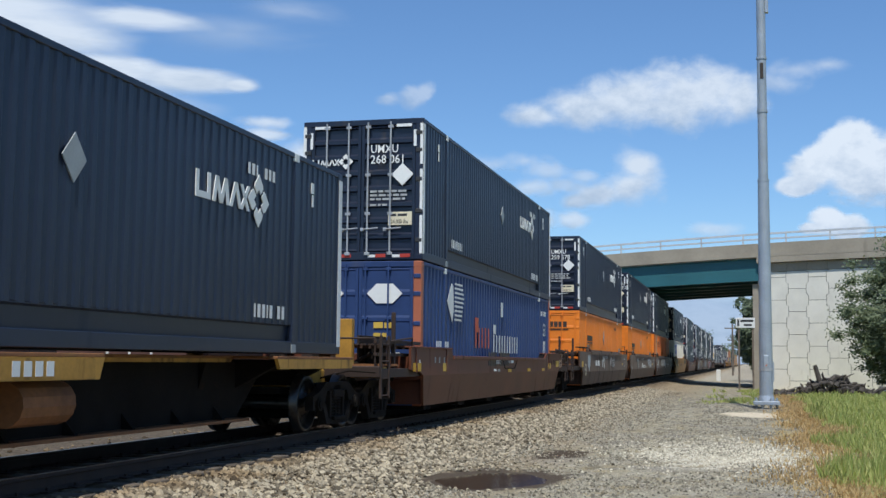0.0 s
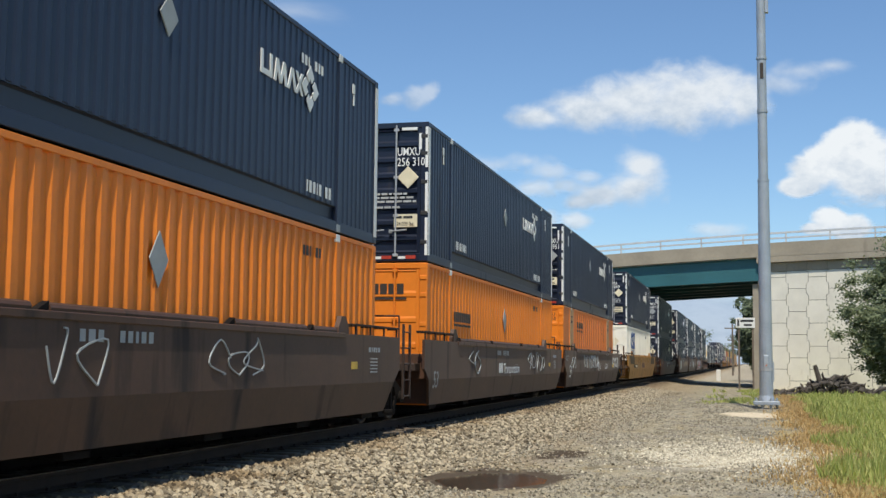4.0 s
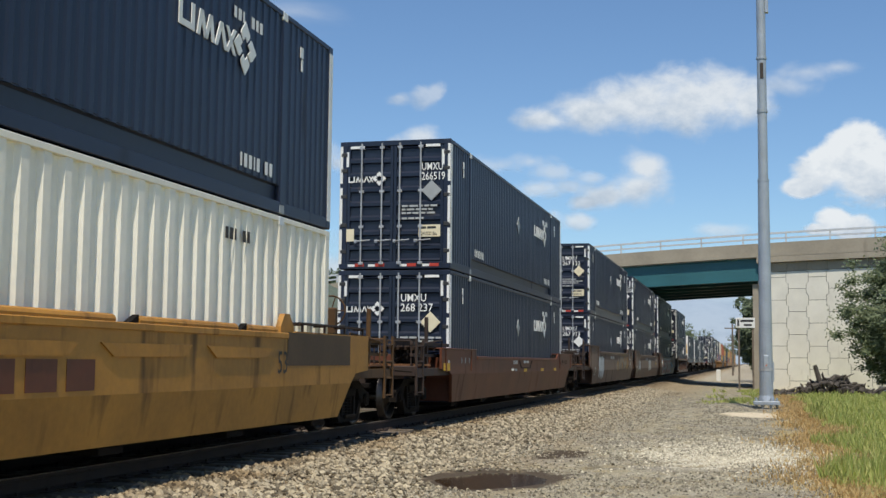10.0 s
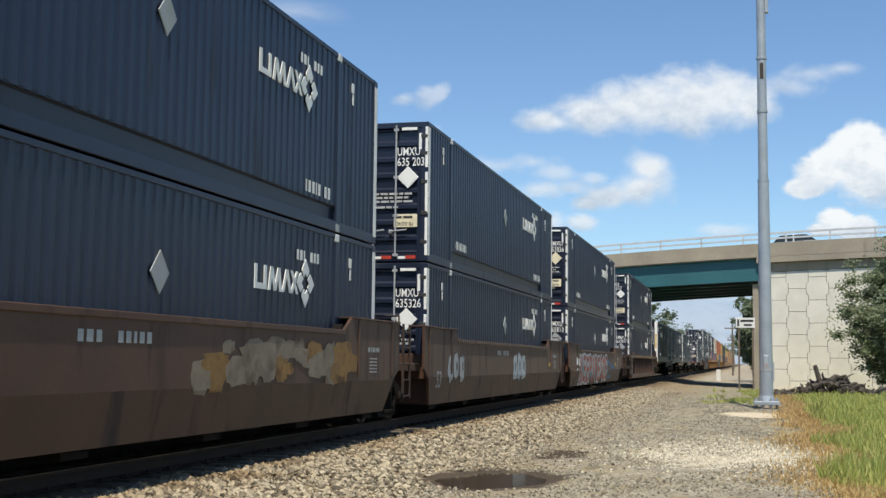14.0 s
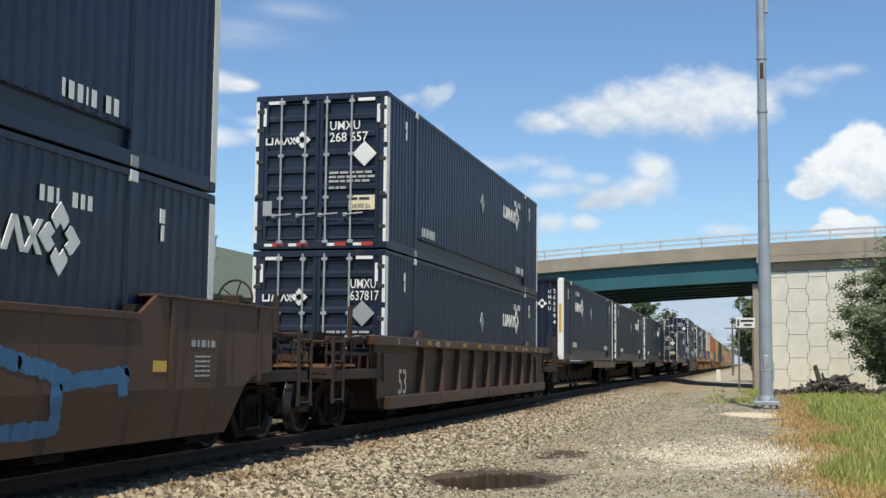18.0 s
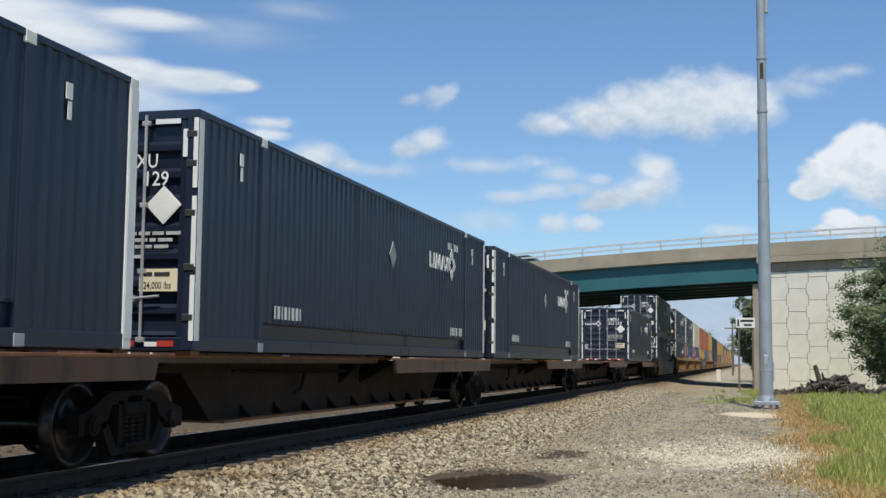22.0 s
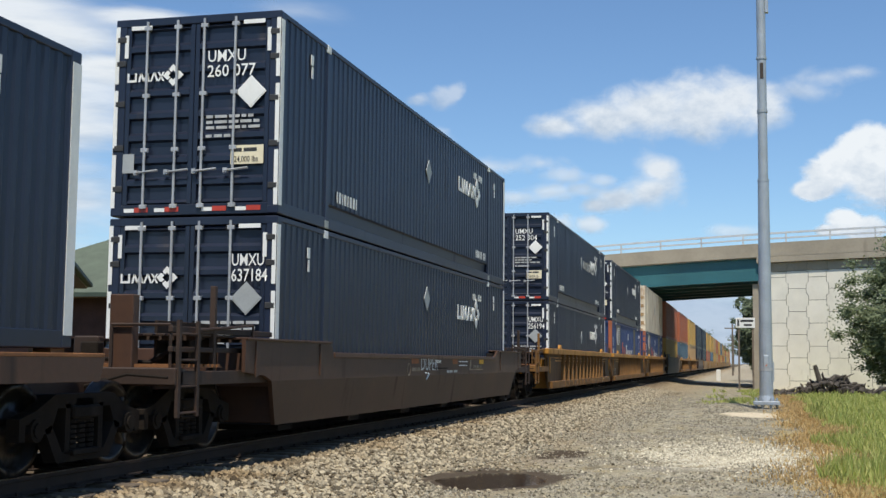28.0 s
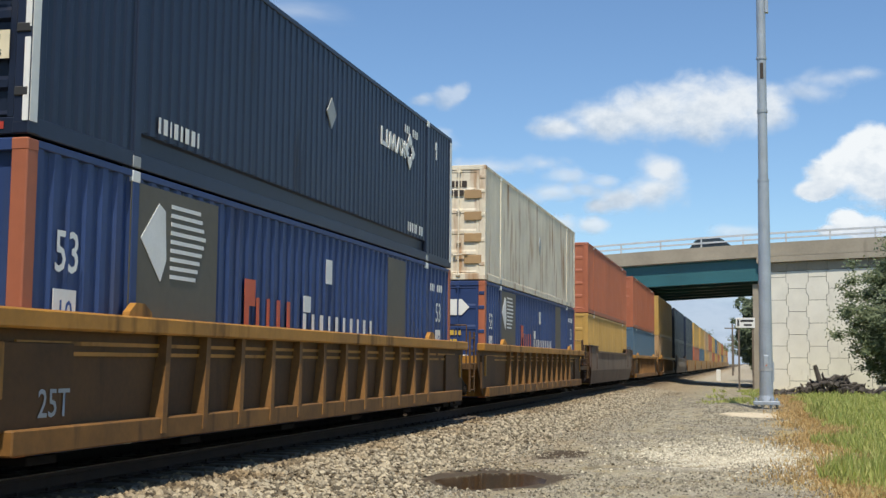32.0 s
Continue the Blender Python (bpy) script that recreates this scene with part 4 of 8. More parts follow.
frame_mesh = side_frame_shape().mesh("side_frame", cast)
frame_far = side_frame_shape()
frame_far.v = [(-x, y, z) for x, y, z in frame_far.v]
frame_far_mesh = frame_far.mesh("side_frame", cast)
bolster_mesh = Shape().box(-1.0, 1.0, -0.2, 0.2, 0.5, 0.78, 0.03).rod((0, 0, 0.75), (0, 0, 0.95), 0.3, 16).mesh("truck", grimy)


# added dark blocks that close the see-through truck against the bright ground behind
filler_mesh = Shape().box(-0.62, 0.62, -0.42, -0.3, 0.2, 0.6, 0.02).box(-0.62, 0.62, 0.3, 0.42, 0.2, 0.6, 0.02).box(-0.5, 0.5, -1.3, 1.3, 0.62, 0.72, 0.01).box(-0.3, 0.3, -0.3, 0.3, 0.22, 0.5, 0.01).mesh("brake_beam", grimy)


def truck(car, y, along):
    t = part("truck", bolster_mesh, None, car, "four-wheel truck with cast side frames", at=pose(0, y, 0))
    part("side_frame", frame_mesh, None, t)
    part("side_frame", frame_far_mesh, None, t)
    part("brake_beam", filler_mesh, None, t)
    for dy in (-0.89, 0.89):
        part("wheel_set", wheel_mesh, None, t, at=pose(0, dy, WHEEL_R))


def railing(points, r=0.018):
    s = Shape()
    for a, b in zip(points, points[1:]):
        s.rod(a, b, r, 6)
    return s


def end_gear(car, y_end, y_well, paint, face, brake=True, grimed=True):
    """The platform between the well and the coupler. face -1: towards smaller y."""
    def bx(s, x0, x1, ya, yb, z0, z1, b=0.008):
        a, c = sorted((ya, yb))
        return s.box(x0, x1, a, c, z0, z1, b)
    d = face
    tall = 1.55 if grimed else 1.45
    paint = (shade_grime if grimed else rib_ochre) if paint is ochre else gear_brown
    part("centre_sill", bx(Shape(), -0.4, 0.4, y_well, y_end - d * 0.35, 0.62, 1.02, 0.02), paint, car)
    part("end_sill", bx(bx(Shape(), -1.42, 1.42, y_end - d * 0.55, y_end - d * 0.35, 0.86, 1.06, 0.015), -1.42, -1.3, y_well, y_end - d * 0.4, 0.88, 1.0), paint, car)
    part("side_step_beam", bx(Shape(), 1.3, 1.42, y_well, y_end - d * 0.4, 0.86, 1.02), paint, car)
    n = 9
    comb, back = [], []
    for k in range(n):
        ya = y_end - d * 0.55 + (y_well - y_end + d * 0.55) * k / n * 0.45
        yb = ya - d * 0.07
        yc = y_end - d * 0.55 + (y_well - y_end + d * 0.55) * (k + 1) / n * 0.45
        comb += [(ya, 1.1), (yb, 1.1), (yb, 1.07), (yc, 1.07)]
    back = [(comb[-1][0], 1.06), (comb[0][0], 1.06)]
    part("walkway", Shape().prism((comb + back) if d > 0 else (comb + back)[::-1], "x", -1.38, 1.38), deck_rust, car, "ribbed steel walkway")
    # coupler
    c = Shape()
    bx(c, -0.1, 0.1, y_end - d * 0.5, y_end + d * 0.1, 0.70, 0.92, 0.02)
    bx(c, -0.17, 0.17, y_end + d * 0.05, y_end + d * 0.28, 0.66, 0.96, 0.04)
    part("coupler", c, grimy, car)
    part("brake_hose", railing([(0.25, y_end - d * 0.3, 0.8), (0.3, y_end, 0.55), (0.2, y_end + d * 0.25, 0.45)], 0.025), grimy, car)
    # ladder at the near corner
    lx = 1.44
    la = Shape()
    for yy in (y_end - d * 0.42, y_end - d * 0.9):
        bx(la, lx - 0.04, lx, yy - 0.03, yy + 0.03, 0.5, tall + 0.05, 0)
    for z in (0.55, 0.85, 1.15, 1.45):
        la.rod((lx - 0.02, y_end - d * 0.42, z), (lx - 0.02, y_end - d * 0.9, z), 0.014, 6)
    part("ladder", la, paint, car, "corner ladder with rungs")
    ra = railing([(1.3, y_end - d * 0.45, 1.06), (1.3, y_end - d * 0.45, tall), (0.55, y_end - d * 0.45, tall), (0.55, y_end - d * 0.45, 1.06)])
    part("handrail", ra, paint, car)
    part("handrail", railing([(-1.3, y_end - d * 0.45, 1.06), (-1.3, y_end - d * 0.45, tall), (-0.45, y_end - d * 0.45, tall), (-0.45, y_end - d * 0.45, 1.06)]), paint, car)
    part("handrail", railing([(1.36, y_end - d * 1.0, 1.02), (1.36, y_end - d * 1.0, 1.5), (1.36, y_well + d * 0.4, 1.6), (1.36, y_well + d * 0.4, 1.0)]), paint, car)
    st = Shape().rod((1.40, y_end - d * 0.5, 0.86), (1.40, y_end - d * 0.55, 0.5), 0.014, 6).rod((1.40, y_end - d * 0.95, 0.86), (1.40, y_end - d * 0.9, 0.5), 0.014, 6).rod((1.40, y_end - d * 0.55, 0.5), (1.40, y_end - d * 0.9, 0.5), 0.016, 6)
    part("stirrup_step", st, cast, car)
    if brake:
        t = Shape().turned([(-0.5, 0.05), (-0.48, 0.2), (0.48, 0.2), (0.5, 0.05)], 16)
        t.v = [(x - 0.2, y_end - d * 1.35 + y, z + 1.78) for x, y, z in t.v]
        for x in (-0.55, 0.15):
            part("tank_saddle", bx(Shape(), x - 0.05, x + 0.05, y_end - d * 1.2, y_end - d * 1.5, 1.06, 1.62, 0.01), paint, car)
        part("air_tank", t, paint, car, "round air tank", smooth=True)
        w = Shape()
        cx, cz, yy = 0.35, 2.05, y_end - d * 0.75
        for k in range(20):
            a, b = 6.28319 * k / 20, 6.28319 * (k + 1) / 20
            w.rod((cx + 0.27 * math.cos(a), yy, cz + 0.27 * math.sin(a)), (cx + 0.27 * math.cos(b), yy, cz + 0.27 * math.sin(b)), 0.016, 6)
        for k in range(5):
            a = 1.2566 * k
            w.rod((cx, yy, cz), (cx + 0.27 * math.cos(a), yy, cz + 0.27 * math.sin(a)), 0.012, 6)
        part("brake_wheel", w, paint, car, "spoked hand brake wheel")
        part("brake_post", bx(Shape(), cx - 0.14, cx + 0.14, yy - d * 0.03, yy - d * 0.18, 1.06, 2.1, 0.02), paint, car)
        p = Shape()
        p.rod((-0.6, y_end - d * 0.8, 1.15), (0.9, y_end - d * 1.0, 1.15), 0.025, 6).rod((0.5, y_end - d * 0.8, 1.25), (1.1, y_well + d * 0.3, 1.3), 0.02, 6)
        bx(p, 0.25, 0.55, y_end - d * 1.0, y_end - d * 1.3, 1.1, 1.4, 0.03)
        part("brake_rigging", p, grimy, car)
    for z, w in ((1.27, 0.03), (1.50, 0.035)):
        part("guard_rail", bx(Shape(), 1.28, 1.34, y_well - d * 0.3, y_end - d * 0.42, z - w, z + w, 0.006), paint, car)
    board = Shape()
    for k in range(5):
        bx(board, 0.55 + 0.16 * k, 0.67 + 0.16 * k, y_well + d * 0.1, y_end - d * 0.9, 1.43, 1.46, 0.004)
    for yy in (y_well + d * 0.3, y_end - d * 1.1):
        bx(board, 0.5, 1.36, yy - 0.03, yy + 0.03, 1.38, 1.432, 0)
    part("running_board", board, gear_brown, car, "slatted steel running board")
    part("shield_plate", bx(Shape(), 0.75, 0.79, y_well + d * 0.25, y_end - d * 1.1, 1.08, 1.62, 0.006), sill_brown, car, "grime-covered steel plate")
    part("post", bx(Shape(), 1.28, 1.35, (y_well + y_end) / 2 - 0.035, (y_well + y_end) / 2 + 0.035, 1.0, 2.05, 0.008), paint, car)
    part("valve_box", bx(Shape(), 0.85, 1.15, y_end - d * 1.25, y_end - d * 1.6, 1.1, 1.42, 0.02), grimy, car)
    part("under_cylinder", Shape().rod((0.5, y_end - d * 0.7, 0.6), (0.5, y_end - d * 1.3, 0.6), 0.16, 12), grimy, car)
    # pipes, levers and brackets that crowd the platform
    c = random.Random(int(abs(y_end) * 10) + (7 if d > 0 else 0))
    for k in range(5):
        x0, x1 = c.uniform(-1.2, 0.2), c.uniform(0.3, 1.3)
        ya, yb = y_end - d * c.uniform(0.4, 1.4), y_end - d * c.uniform(0.6, 2.2)
        z0, z1 = c.uniform(0.75, 1.25), c.uniform(0.8, 1.5)
        part("pipe", railing([(x0, ya, z0), ((x0 + x1) / 2, (ya + yb) / 2, z0 + 0.05), (x1, yb, z1)], c.choice((0.02, 0.028, 0.035))), c.choice((grimy, cast, paint)), car)
    for k in range(3):
        x, yy2, z = c.uniform(-1.0, 1.15), y_end - d * c.uniform(0.5, 2.0), c.uniform(1.0, 1.15)
        w, h = c.uniform(0.1, 0.22), c.uniform(0.15, 0.4)
        part("bracket", bx(Shape(), x - w, x + w, yy2, yy2 - d * 0.15, z, z + h, 0.02), c.choice((grimy, cast, paint)), car)
    part("uncoupling_lever", railing([(1.38, y_end - d * 0.25, 0.95), (0.9, y_end - d * 0.2, 0.98), (0.3, y_end - d * 0.15, 0.82), (0.1, y_end, 0.95)], 0.016), cast, car)


def joint_gear(car, y, paint):
    """The articulated joint over a shared truck, with the side ladder."""
    paint = shade_grime if paint is ochre else paint
    paint = paint if paint is shade_grime else gear_brown
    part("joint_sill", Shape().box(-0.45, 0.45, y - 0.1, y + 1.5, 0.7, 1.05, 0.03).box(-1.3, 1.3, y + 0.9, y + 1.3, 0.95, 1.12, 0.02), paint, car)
    la = Shape()
    for yy in (y - 0.22, y + 0.22):
        la.box(1.36, 1.40, yy - 0.025, yy + 0.025, 0.45, 1.85)
    for z in (0.5, 0.8, 1.1, 1.4, 1.7):
        la.rod((1.38, y - 0.22, z), (1.38, y + 0.22, z), 0.014, 6)
    part("ladder", la, paint, car, "ladder at the joint")
    part("handrail", railing([(1.3, y - 0.25, 1.0), (1.3, y - 0.25, 2.0), (0.6, y - 0.25, 2.0), (0.6, y - 0.25, 1.0)]), paint, car)
    part("brake_hose", railing([(0.5, y - 0.6, 0.9), (0.6, y, 0.65), (0.5, y + 0.6, 0.9)], 0.03), grimy, car)


def well_car(label, paint, kind, front, rear, at, top=1.5, raise_to=1.5, brk=0.8):
    """One well of a double-stack car. front, rear: 'end' with coupler or 'joint' over a shared truck."""
    car = thing("well_car", label, "rail car", at=at, group="cars of the train")
    ef, er = (3.55 if front == "end" else 1.78), (3.55 if rear == "end" else 1.78)
    ya, yb = -0.45, L + 0.45
    for side in (1, -1):
        def face(x0, x1):
            return sorted((side * x0, side * x1))
        if kind == "smooth":
            a, b = face(CAR_HALF - 0.05, CAR_HALF)
            ra = rb = raise_to
            raised = raise_to - top > 0.1
            fa = -1.45 if front == "end" else -0.9
            fb = L + 1.45 if rear == "end" else L + 0.9
            out = [(fa, ra), (1.75, ra), (1.9, top), (L - 2.2, top), (L - 1.8, rb), (fb, rb), (fb, 1.0), (yb + 0.35, 0.95), (yb + 0.12, brk), (ya - 0.12, brk), (ya - 0.35, 0.95), (fa, 1.0)]
            part("side_sheet", Shape().prism([(y, z) for y, z in reversed(out)], "x", a, b), paint, car)
            s = Shape()
            xo, xi = side * CAR_HALF, side * (CAR_HALF - 0.09)
            s.add([(xo, ya - 0.12, brk), (xo, yb + 0.12, brk), (xi, yb - 0.25, 0.28), (xi, ya + 0.25, 0.28), (xo - side * 0.06, ya - 0.12, brk), (xo - side * 0.06, yb + 0.12, brk), (xi - side * 0.06, yb - 0.25, 0.28), (xi - side * 0.06, ya + 0.25, 0.28)],
                  [(0, 1, 2, 3), (4, 7, 6, 5), (0, 4, 5, 1), (2, 6, 7, 3), (0, 3, 7, 4), (1, 5, 6, 2)])
            part("side_skirt", s, paint, car)
            a, b = face(CAR_HALF - 0.09, CAR_HALF + 0.025)
            part("top_chord", Shape().box(a, b, 1.9, L - 2.2, top - 0.05, top + 0.03, 0.01), paint, car)
            if raised:
                for y0, y1 in ((fa, 1.75), (L - 1.8, fb)):
                    part("cap_plate", Shape().box(*face(CAR_HALF - 0.3, CAR_HALF + 0.03), y0, y1, ra - 0.01, ra + 0.02, 0.006), paint, car)
                    for y in (y0 + 0.35, y1 - 0.45):
                        part("stiffener", Shape().box(*face(CAR_HALF, CAR_HALF + 0.02), y - 0.04, y + 0.04, brk + 0.06, ra - 0.02), paint, car)
                for y in (1.86, L - 2.1):
                    part("gusset", Shape().prism([(y - 0.14, top), (y + 0.14, top), (y + 0.05, top + 0.12), (y - 0.05, top + 0.12)], "x", *face(CAR_HALF - 0.2, CAR_HALF - 0.05)), grimy, car)
            elif brk < 0.82:
                for y0, y1 in ((2.2, 5.4), (5.7, 9.3), (9.8, 12.3), (12.6, 13.6)):
                    part("guide_rail", Shape().rod((side * (CAR_HALF - 0.06), y0, top + 0.05), (side * (CAR_HALF - 0.06), y1, top + 0.05), 0.06, 10), paint, car, "rounded guide rail")
                    part("rail_end", Shape().prism([(y0 - 0.22, top + 0.02), (y0, top + 0.02), (y0, top + 0.12)], "x", *face(CAR_HALF - 0.1, CAR_HALF - 0.02)), grimy, car)
        else:
            a, b = face(CAR_HALF - 0.2, CAR_HALF)
            part("top_chord", Shape().box(a, b, -1.2 if front == "end" else -0.9, L + (1.2 if rear == "end" else 0.9), 1.42, 1.6, 0.02), paint, car)
            a, b = face(CAR_HALF - 0.19, CAR_HALF - 0.155)
            # on ochre cars the web's shade under the chord is in its colour
            part("side_web", Shape().prism([(ya - 0.6, 1.42), (yb + 0.6, 1.42), (yb + 0.5, 1.0), (yb, 0.35), (ya, 0.35), (ya - 0.5, 1.0)][::-1], "x", a, b), shade_grime if paint is ochre else paint, car)
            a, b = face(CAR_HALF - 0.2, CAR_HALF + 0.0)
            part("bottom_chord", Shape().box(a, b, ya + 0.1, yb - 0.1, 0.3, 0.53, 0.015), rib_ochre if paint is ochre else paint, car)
            for z in (1.3, 1.2):
                part("stringer", Shape().box(*face(CAR_HALF - 0.16, CAR_HALF - 0.13), ya + 0.3, yb - 0.3, z - 0.02, z + 0.02), paint, car)
            n, y0, step = (12, 2.4, 1.015) if paint is ochre else (9, 2.0, 1.52)
            for k in range(n):
                y = y0 + step * k
                lean, h = 0.2, 0.055
                xi, xt, xb = side * (CAR_HALF - 0.16), side * (CAR_HALF - 0.05), side * (CAR_HALF + 0.02)
                q = Shape().add([(xi, y + lean - h, 1.42), (xt, y + lean - h, 1.42), (xt, y + lean + h, 1.42), (xi, y + lean + h, 1.42), (xi, y - h, 0.36), (xb, y - h, 0.36), (xb, y + h, 0.36), (xi, y + h, 0.36)],
                                [(0, 1, 2, 3), (4, 7, 6, 5), (0, 4, 5, 1), (1, 5, 6, 2), (2, 6, 7, 3), (3, 7, 4, 0)])
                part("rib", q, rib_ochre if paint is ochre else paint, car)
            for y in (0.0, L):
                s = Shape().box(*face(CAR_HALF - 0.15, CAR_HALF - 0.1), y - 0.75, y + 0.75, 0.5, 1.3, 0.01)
                part("end_panel", s, shade_grime if paint is ochre else paint, car)
        for y in () if raise_to - top > 0.1 else (2.0, L - 2.0):
            u = 1.0 if kind == "smooth" else 0.55
            g = Shape().prism([(y - 0.26, top), (y + 0.26, top), (y + 0.24, top + 0.14 * u), (y + 0.08, top + 0.3 * u), (y - 0.1, top + 0.3 * u), (y - 0.24, top + 0.12 * u)], "x", *face(W / 2 + 0.04, W / 2 + 0.12))
            part("guide", g, paint, car, "container guide bracket")
    if kind == "smooth" and raise_to - top < 0.1:
        for y0, y1 in ((-1.3 if front == "end" else -0.85, 1.65), (L - 1.65, L + (1.3 if rear == "end" else 0.85))):
            g = Shape()
            for x in (1.33, 1.40, 1.47):
                g.box(x - 0.02, x + 0.02, y0, y1, top + 0.17, top + 0.195)
            for i in range(4):
                y = y0 + 0.08 + (y1 - y0 - 0.16) * i / 3
                g.box(1.30, 1.49, y - 0.02, y + 0.02, top + 0.145, top + 0.172).box(1.46, 1.485, y - 0.02, y + 0.02, top, top + 0.15)
            part("side_grating", g, gear_brown, car, "narrow steel grating on short legs")
    for k in range(6):
        y = 0.4 + (L - 0.8) * k / 5
        part("floor_beam", Shape().box(-1.32, 1.32, y - 0.25, y + 0.25, 0.18, 0.262, 0.01), grimy, car)
    for y0, y1 in ((-0.5, -0.42), (L + 0.42, L + 0.5)):
        part("bulkhead", Shape().box(-1.44, 1.44, y0, y1, 0.8, 1.3, 0.01).box(-1.38, 1.38, y0 + (0.3 if y0 < 0 else -0.3), y1 + (0.3 if y0 < 0 else -0.3), 0.3, 0.85, 0.01), paint, car)
    if front == "end":
        end_gear(car, -ef, -0.5, paint, -1, False, kind == "smooth")
        truck(car, -1.95, 0)
    else:
        joint_gear(car, -ef, paint)
        truck(car, -ef, 0)
    if rear == "end":
        end_gear(car, L + er, L + 0.5, paint, 1, True)
        truck(car, L + 1.95, 0)
    return car


def spine_car(label, paint, at, front_end=False, last=False, wide_first=False):
    """One platform of a spine car: a deep centre sill with decks at both ends."""
    car = thing("spine_car", label, "rail car", at=at, group="cars of the train")
    part("centre_sill", Shape().prism([(-0.5, 0.98), (1.3, 0.98), (2.2, 0.32), (L - 2.2, 0.32), (L - 1.3, 0.98), (L + 0.5, 0.98), (L + 0.5, 1.14), (-0.5, 1.14)][::-1], "x", -0.5, 0.5), grimy if wide_first else sill_brown, car)
    part("side_flange", Shape().box(-0.72, 0.72, 2.2, L - 2.2, 0.29, 0.33), deck_rust, car)
    for y0, y1, half, drop in ((-0.55, 8.8, 1.36, 0.22), (8.8, 13.4, 0.7, 0.05), (13.4, L + 0.55, 1.36, 0.14)) if wide_first else ((-0.55, 8.2, 1.05, 0.06), (8.2, L + 0.55, 1.36, 0.24)):
        part("deck", Shape().box(-half, half, y0, y1 - 0.01, 1.17, 1.21, 0.006), deck_rust, car, "worn rusty steel deck")
        for sx in (-1, 1):
            a, b = sorted((sx * half, sx * (half - 0.05)))
            part("deck_flange", Shape().prism([(y0, 1.17), (y1 - 0.01, 1.17), (y1 - 0.1, 1.17 - drop), (y0 + 0.1, 1.17 - drop)], "x", a, b), paint, car)
        for y in (y0 + 0.6, y1 - 0.6):
            part("cross_bearer", Shape().prism([(-half + 0.08, 1.16), (half - 0.08, 1.16), (0.5, 0.75), (-0.5, 0.75)][::-1], "y", y - 0.08, y + 0.08), grimy, car)
    for y in (0.15, L - 0.15):
        for x in (-1.15, 1.15):
            part("pedestal", Shape().box(x - 0.1, x + 0.1, y - 0.12, y + 0.12, 1.2, 1.255, 0.008), deck_rust, car)
    if wide_first:
        part("air_tank", Shape().rod((0.95, 7.7, 0.72), (0.95, 8.6, 0.72), 0.22, 14), deck_rust, car, "rusty round air tank", smooth=False)
    part("brake_pipe", railing([(0.6, 2.7, 1.0), (0.62, 6.0, 0.96), (0.62, 8.2, 0.98)], 0.025), grimy, car)
    part("brake_lever", railing([(0.6, 6.6, 1.0), (0.62, 5.5, 0.98), (0.66, 5.25, 0.7), (0.64, 5.0, 0.64)], 0.03), cast, car, "bent steel release lever")
    for k in range(9):
        part("sill_gusset", Shape().prism([(0.5, 0.33), (0.66, 0.33), (0.5, 0.52)], "y", 3.2 + 1.25 * k, 3.26 + 1.25 * k), grimy, car)
    truck(car, -0.8, 0)
    part("truck_bowl", Shape().rod((0, -0.8, 0.8), (0, -0.8, 1.16), 0.4, 16), grimy, car)
    if front_end:
        part("end_sill", Shape().box(-1.4, 1.4, -2.3, -2.1, 0.85, 1.05, 0.015).box(-0.4, 0.4, -2.3, 0, 0.65, 1.0, 0.02), paint, car)
        for x in (-1.3, -0.6, 0.5, 1.3):
            part("end_post", Shape().box(x - 0.06, x + 0.06, -2.25, -2.13, 1.05, 2.0, 0.01), paint, car)
        part("coupler", Shape().box(-0.1, 0.1, -2.9, -2.2, 0.7, 0.92, 0.02).box(-0.17, 0.17, -3.0, -2.8, 0.66, 0.96, 0.04), grimy, car)
        part("walkway", Shape().box(-1.38, 1.38, -2.1, -0.6, 1.02, 1.06), deck_rust, car)
    if last:
        truck(car, L + 0.8, 0)
        part("end_sill", Shape().box(-1.4, 1.4, L + 2.1, L + 2.3, 0.85, 1.05, 0.015).box(-0.4, 0.4, L, L + 2.3, 0.65, 1.0, 0.02), paint, car)
        part("brake_post", Shape().box(0.5, 0.8, L + 2.1, L + 2.25, 1.05, 1.9, 0.01), paint, car)
    return car


def put_car(key, along, build):
    m = pose(TRACK_X, along, RAIL)
    if key in masters:
        ob = copy_thing(masters[key], m)
    else:
        ob = masters[key] = build(m)
    MOVERS.append((ob, along, 0.0))
    return ob


CARS = {
    "brown": ("weathered brown steel well car with smooth sides", brown, "smooth"),
    "low_brown": ("dark brown steel well car with straight smooth sides", brown, "smooth"),
    "plain_brown": ("rust-brown steel well car with low smooth sides and sprayed letters", plain_brown, "smooth"),
    "red": ("red-brown steel well car with smooth sides", red_brown, "smooth"),
    "ochre": ("dirty ochre yellow steel well car with smooth sides", ochre, "smooth"),
    "ribbed_brown": ("rust-brown steel well car with ribbed sides", plain_brown, "ribbed"),
    "ribbed_ochre": ("ochre yellow steel well car with ribbed sides", ochre, "ribbed"),
}


# height of the sill, of the raised ends and of the skirt's bend
PROFILE = {"brown": (1.61, 1.84, 0.83), "low_brown": (1.56, 1.58, 0.79), "red": (1.25, 1.42, 0.88), "plain_brown": (1.25, 1.42, 0.88), "ochre": (1.5, 1.56, 0.8), "ribbed_brown": (1.58, 1.58, 0.8), "ribbed_ochre": (1.58, 1.58, 0.8)}


def put_well(kind, along, front, rear):
    label, paint, form = CARS[kind]
    return put_car((kind, front, rear), along, lambda m: well_car(label, paint, form, front, rear, m, *PROFILE[kind]))


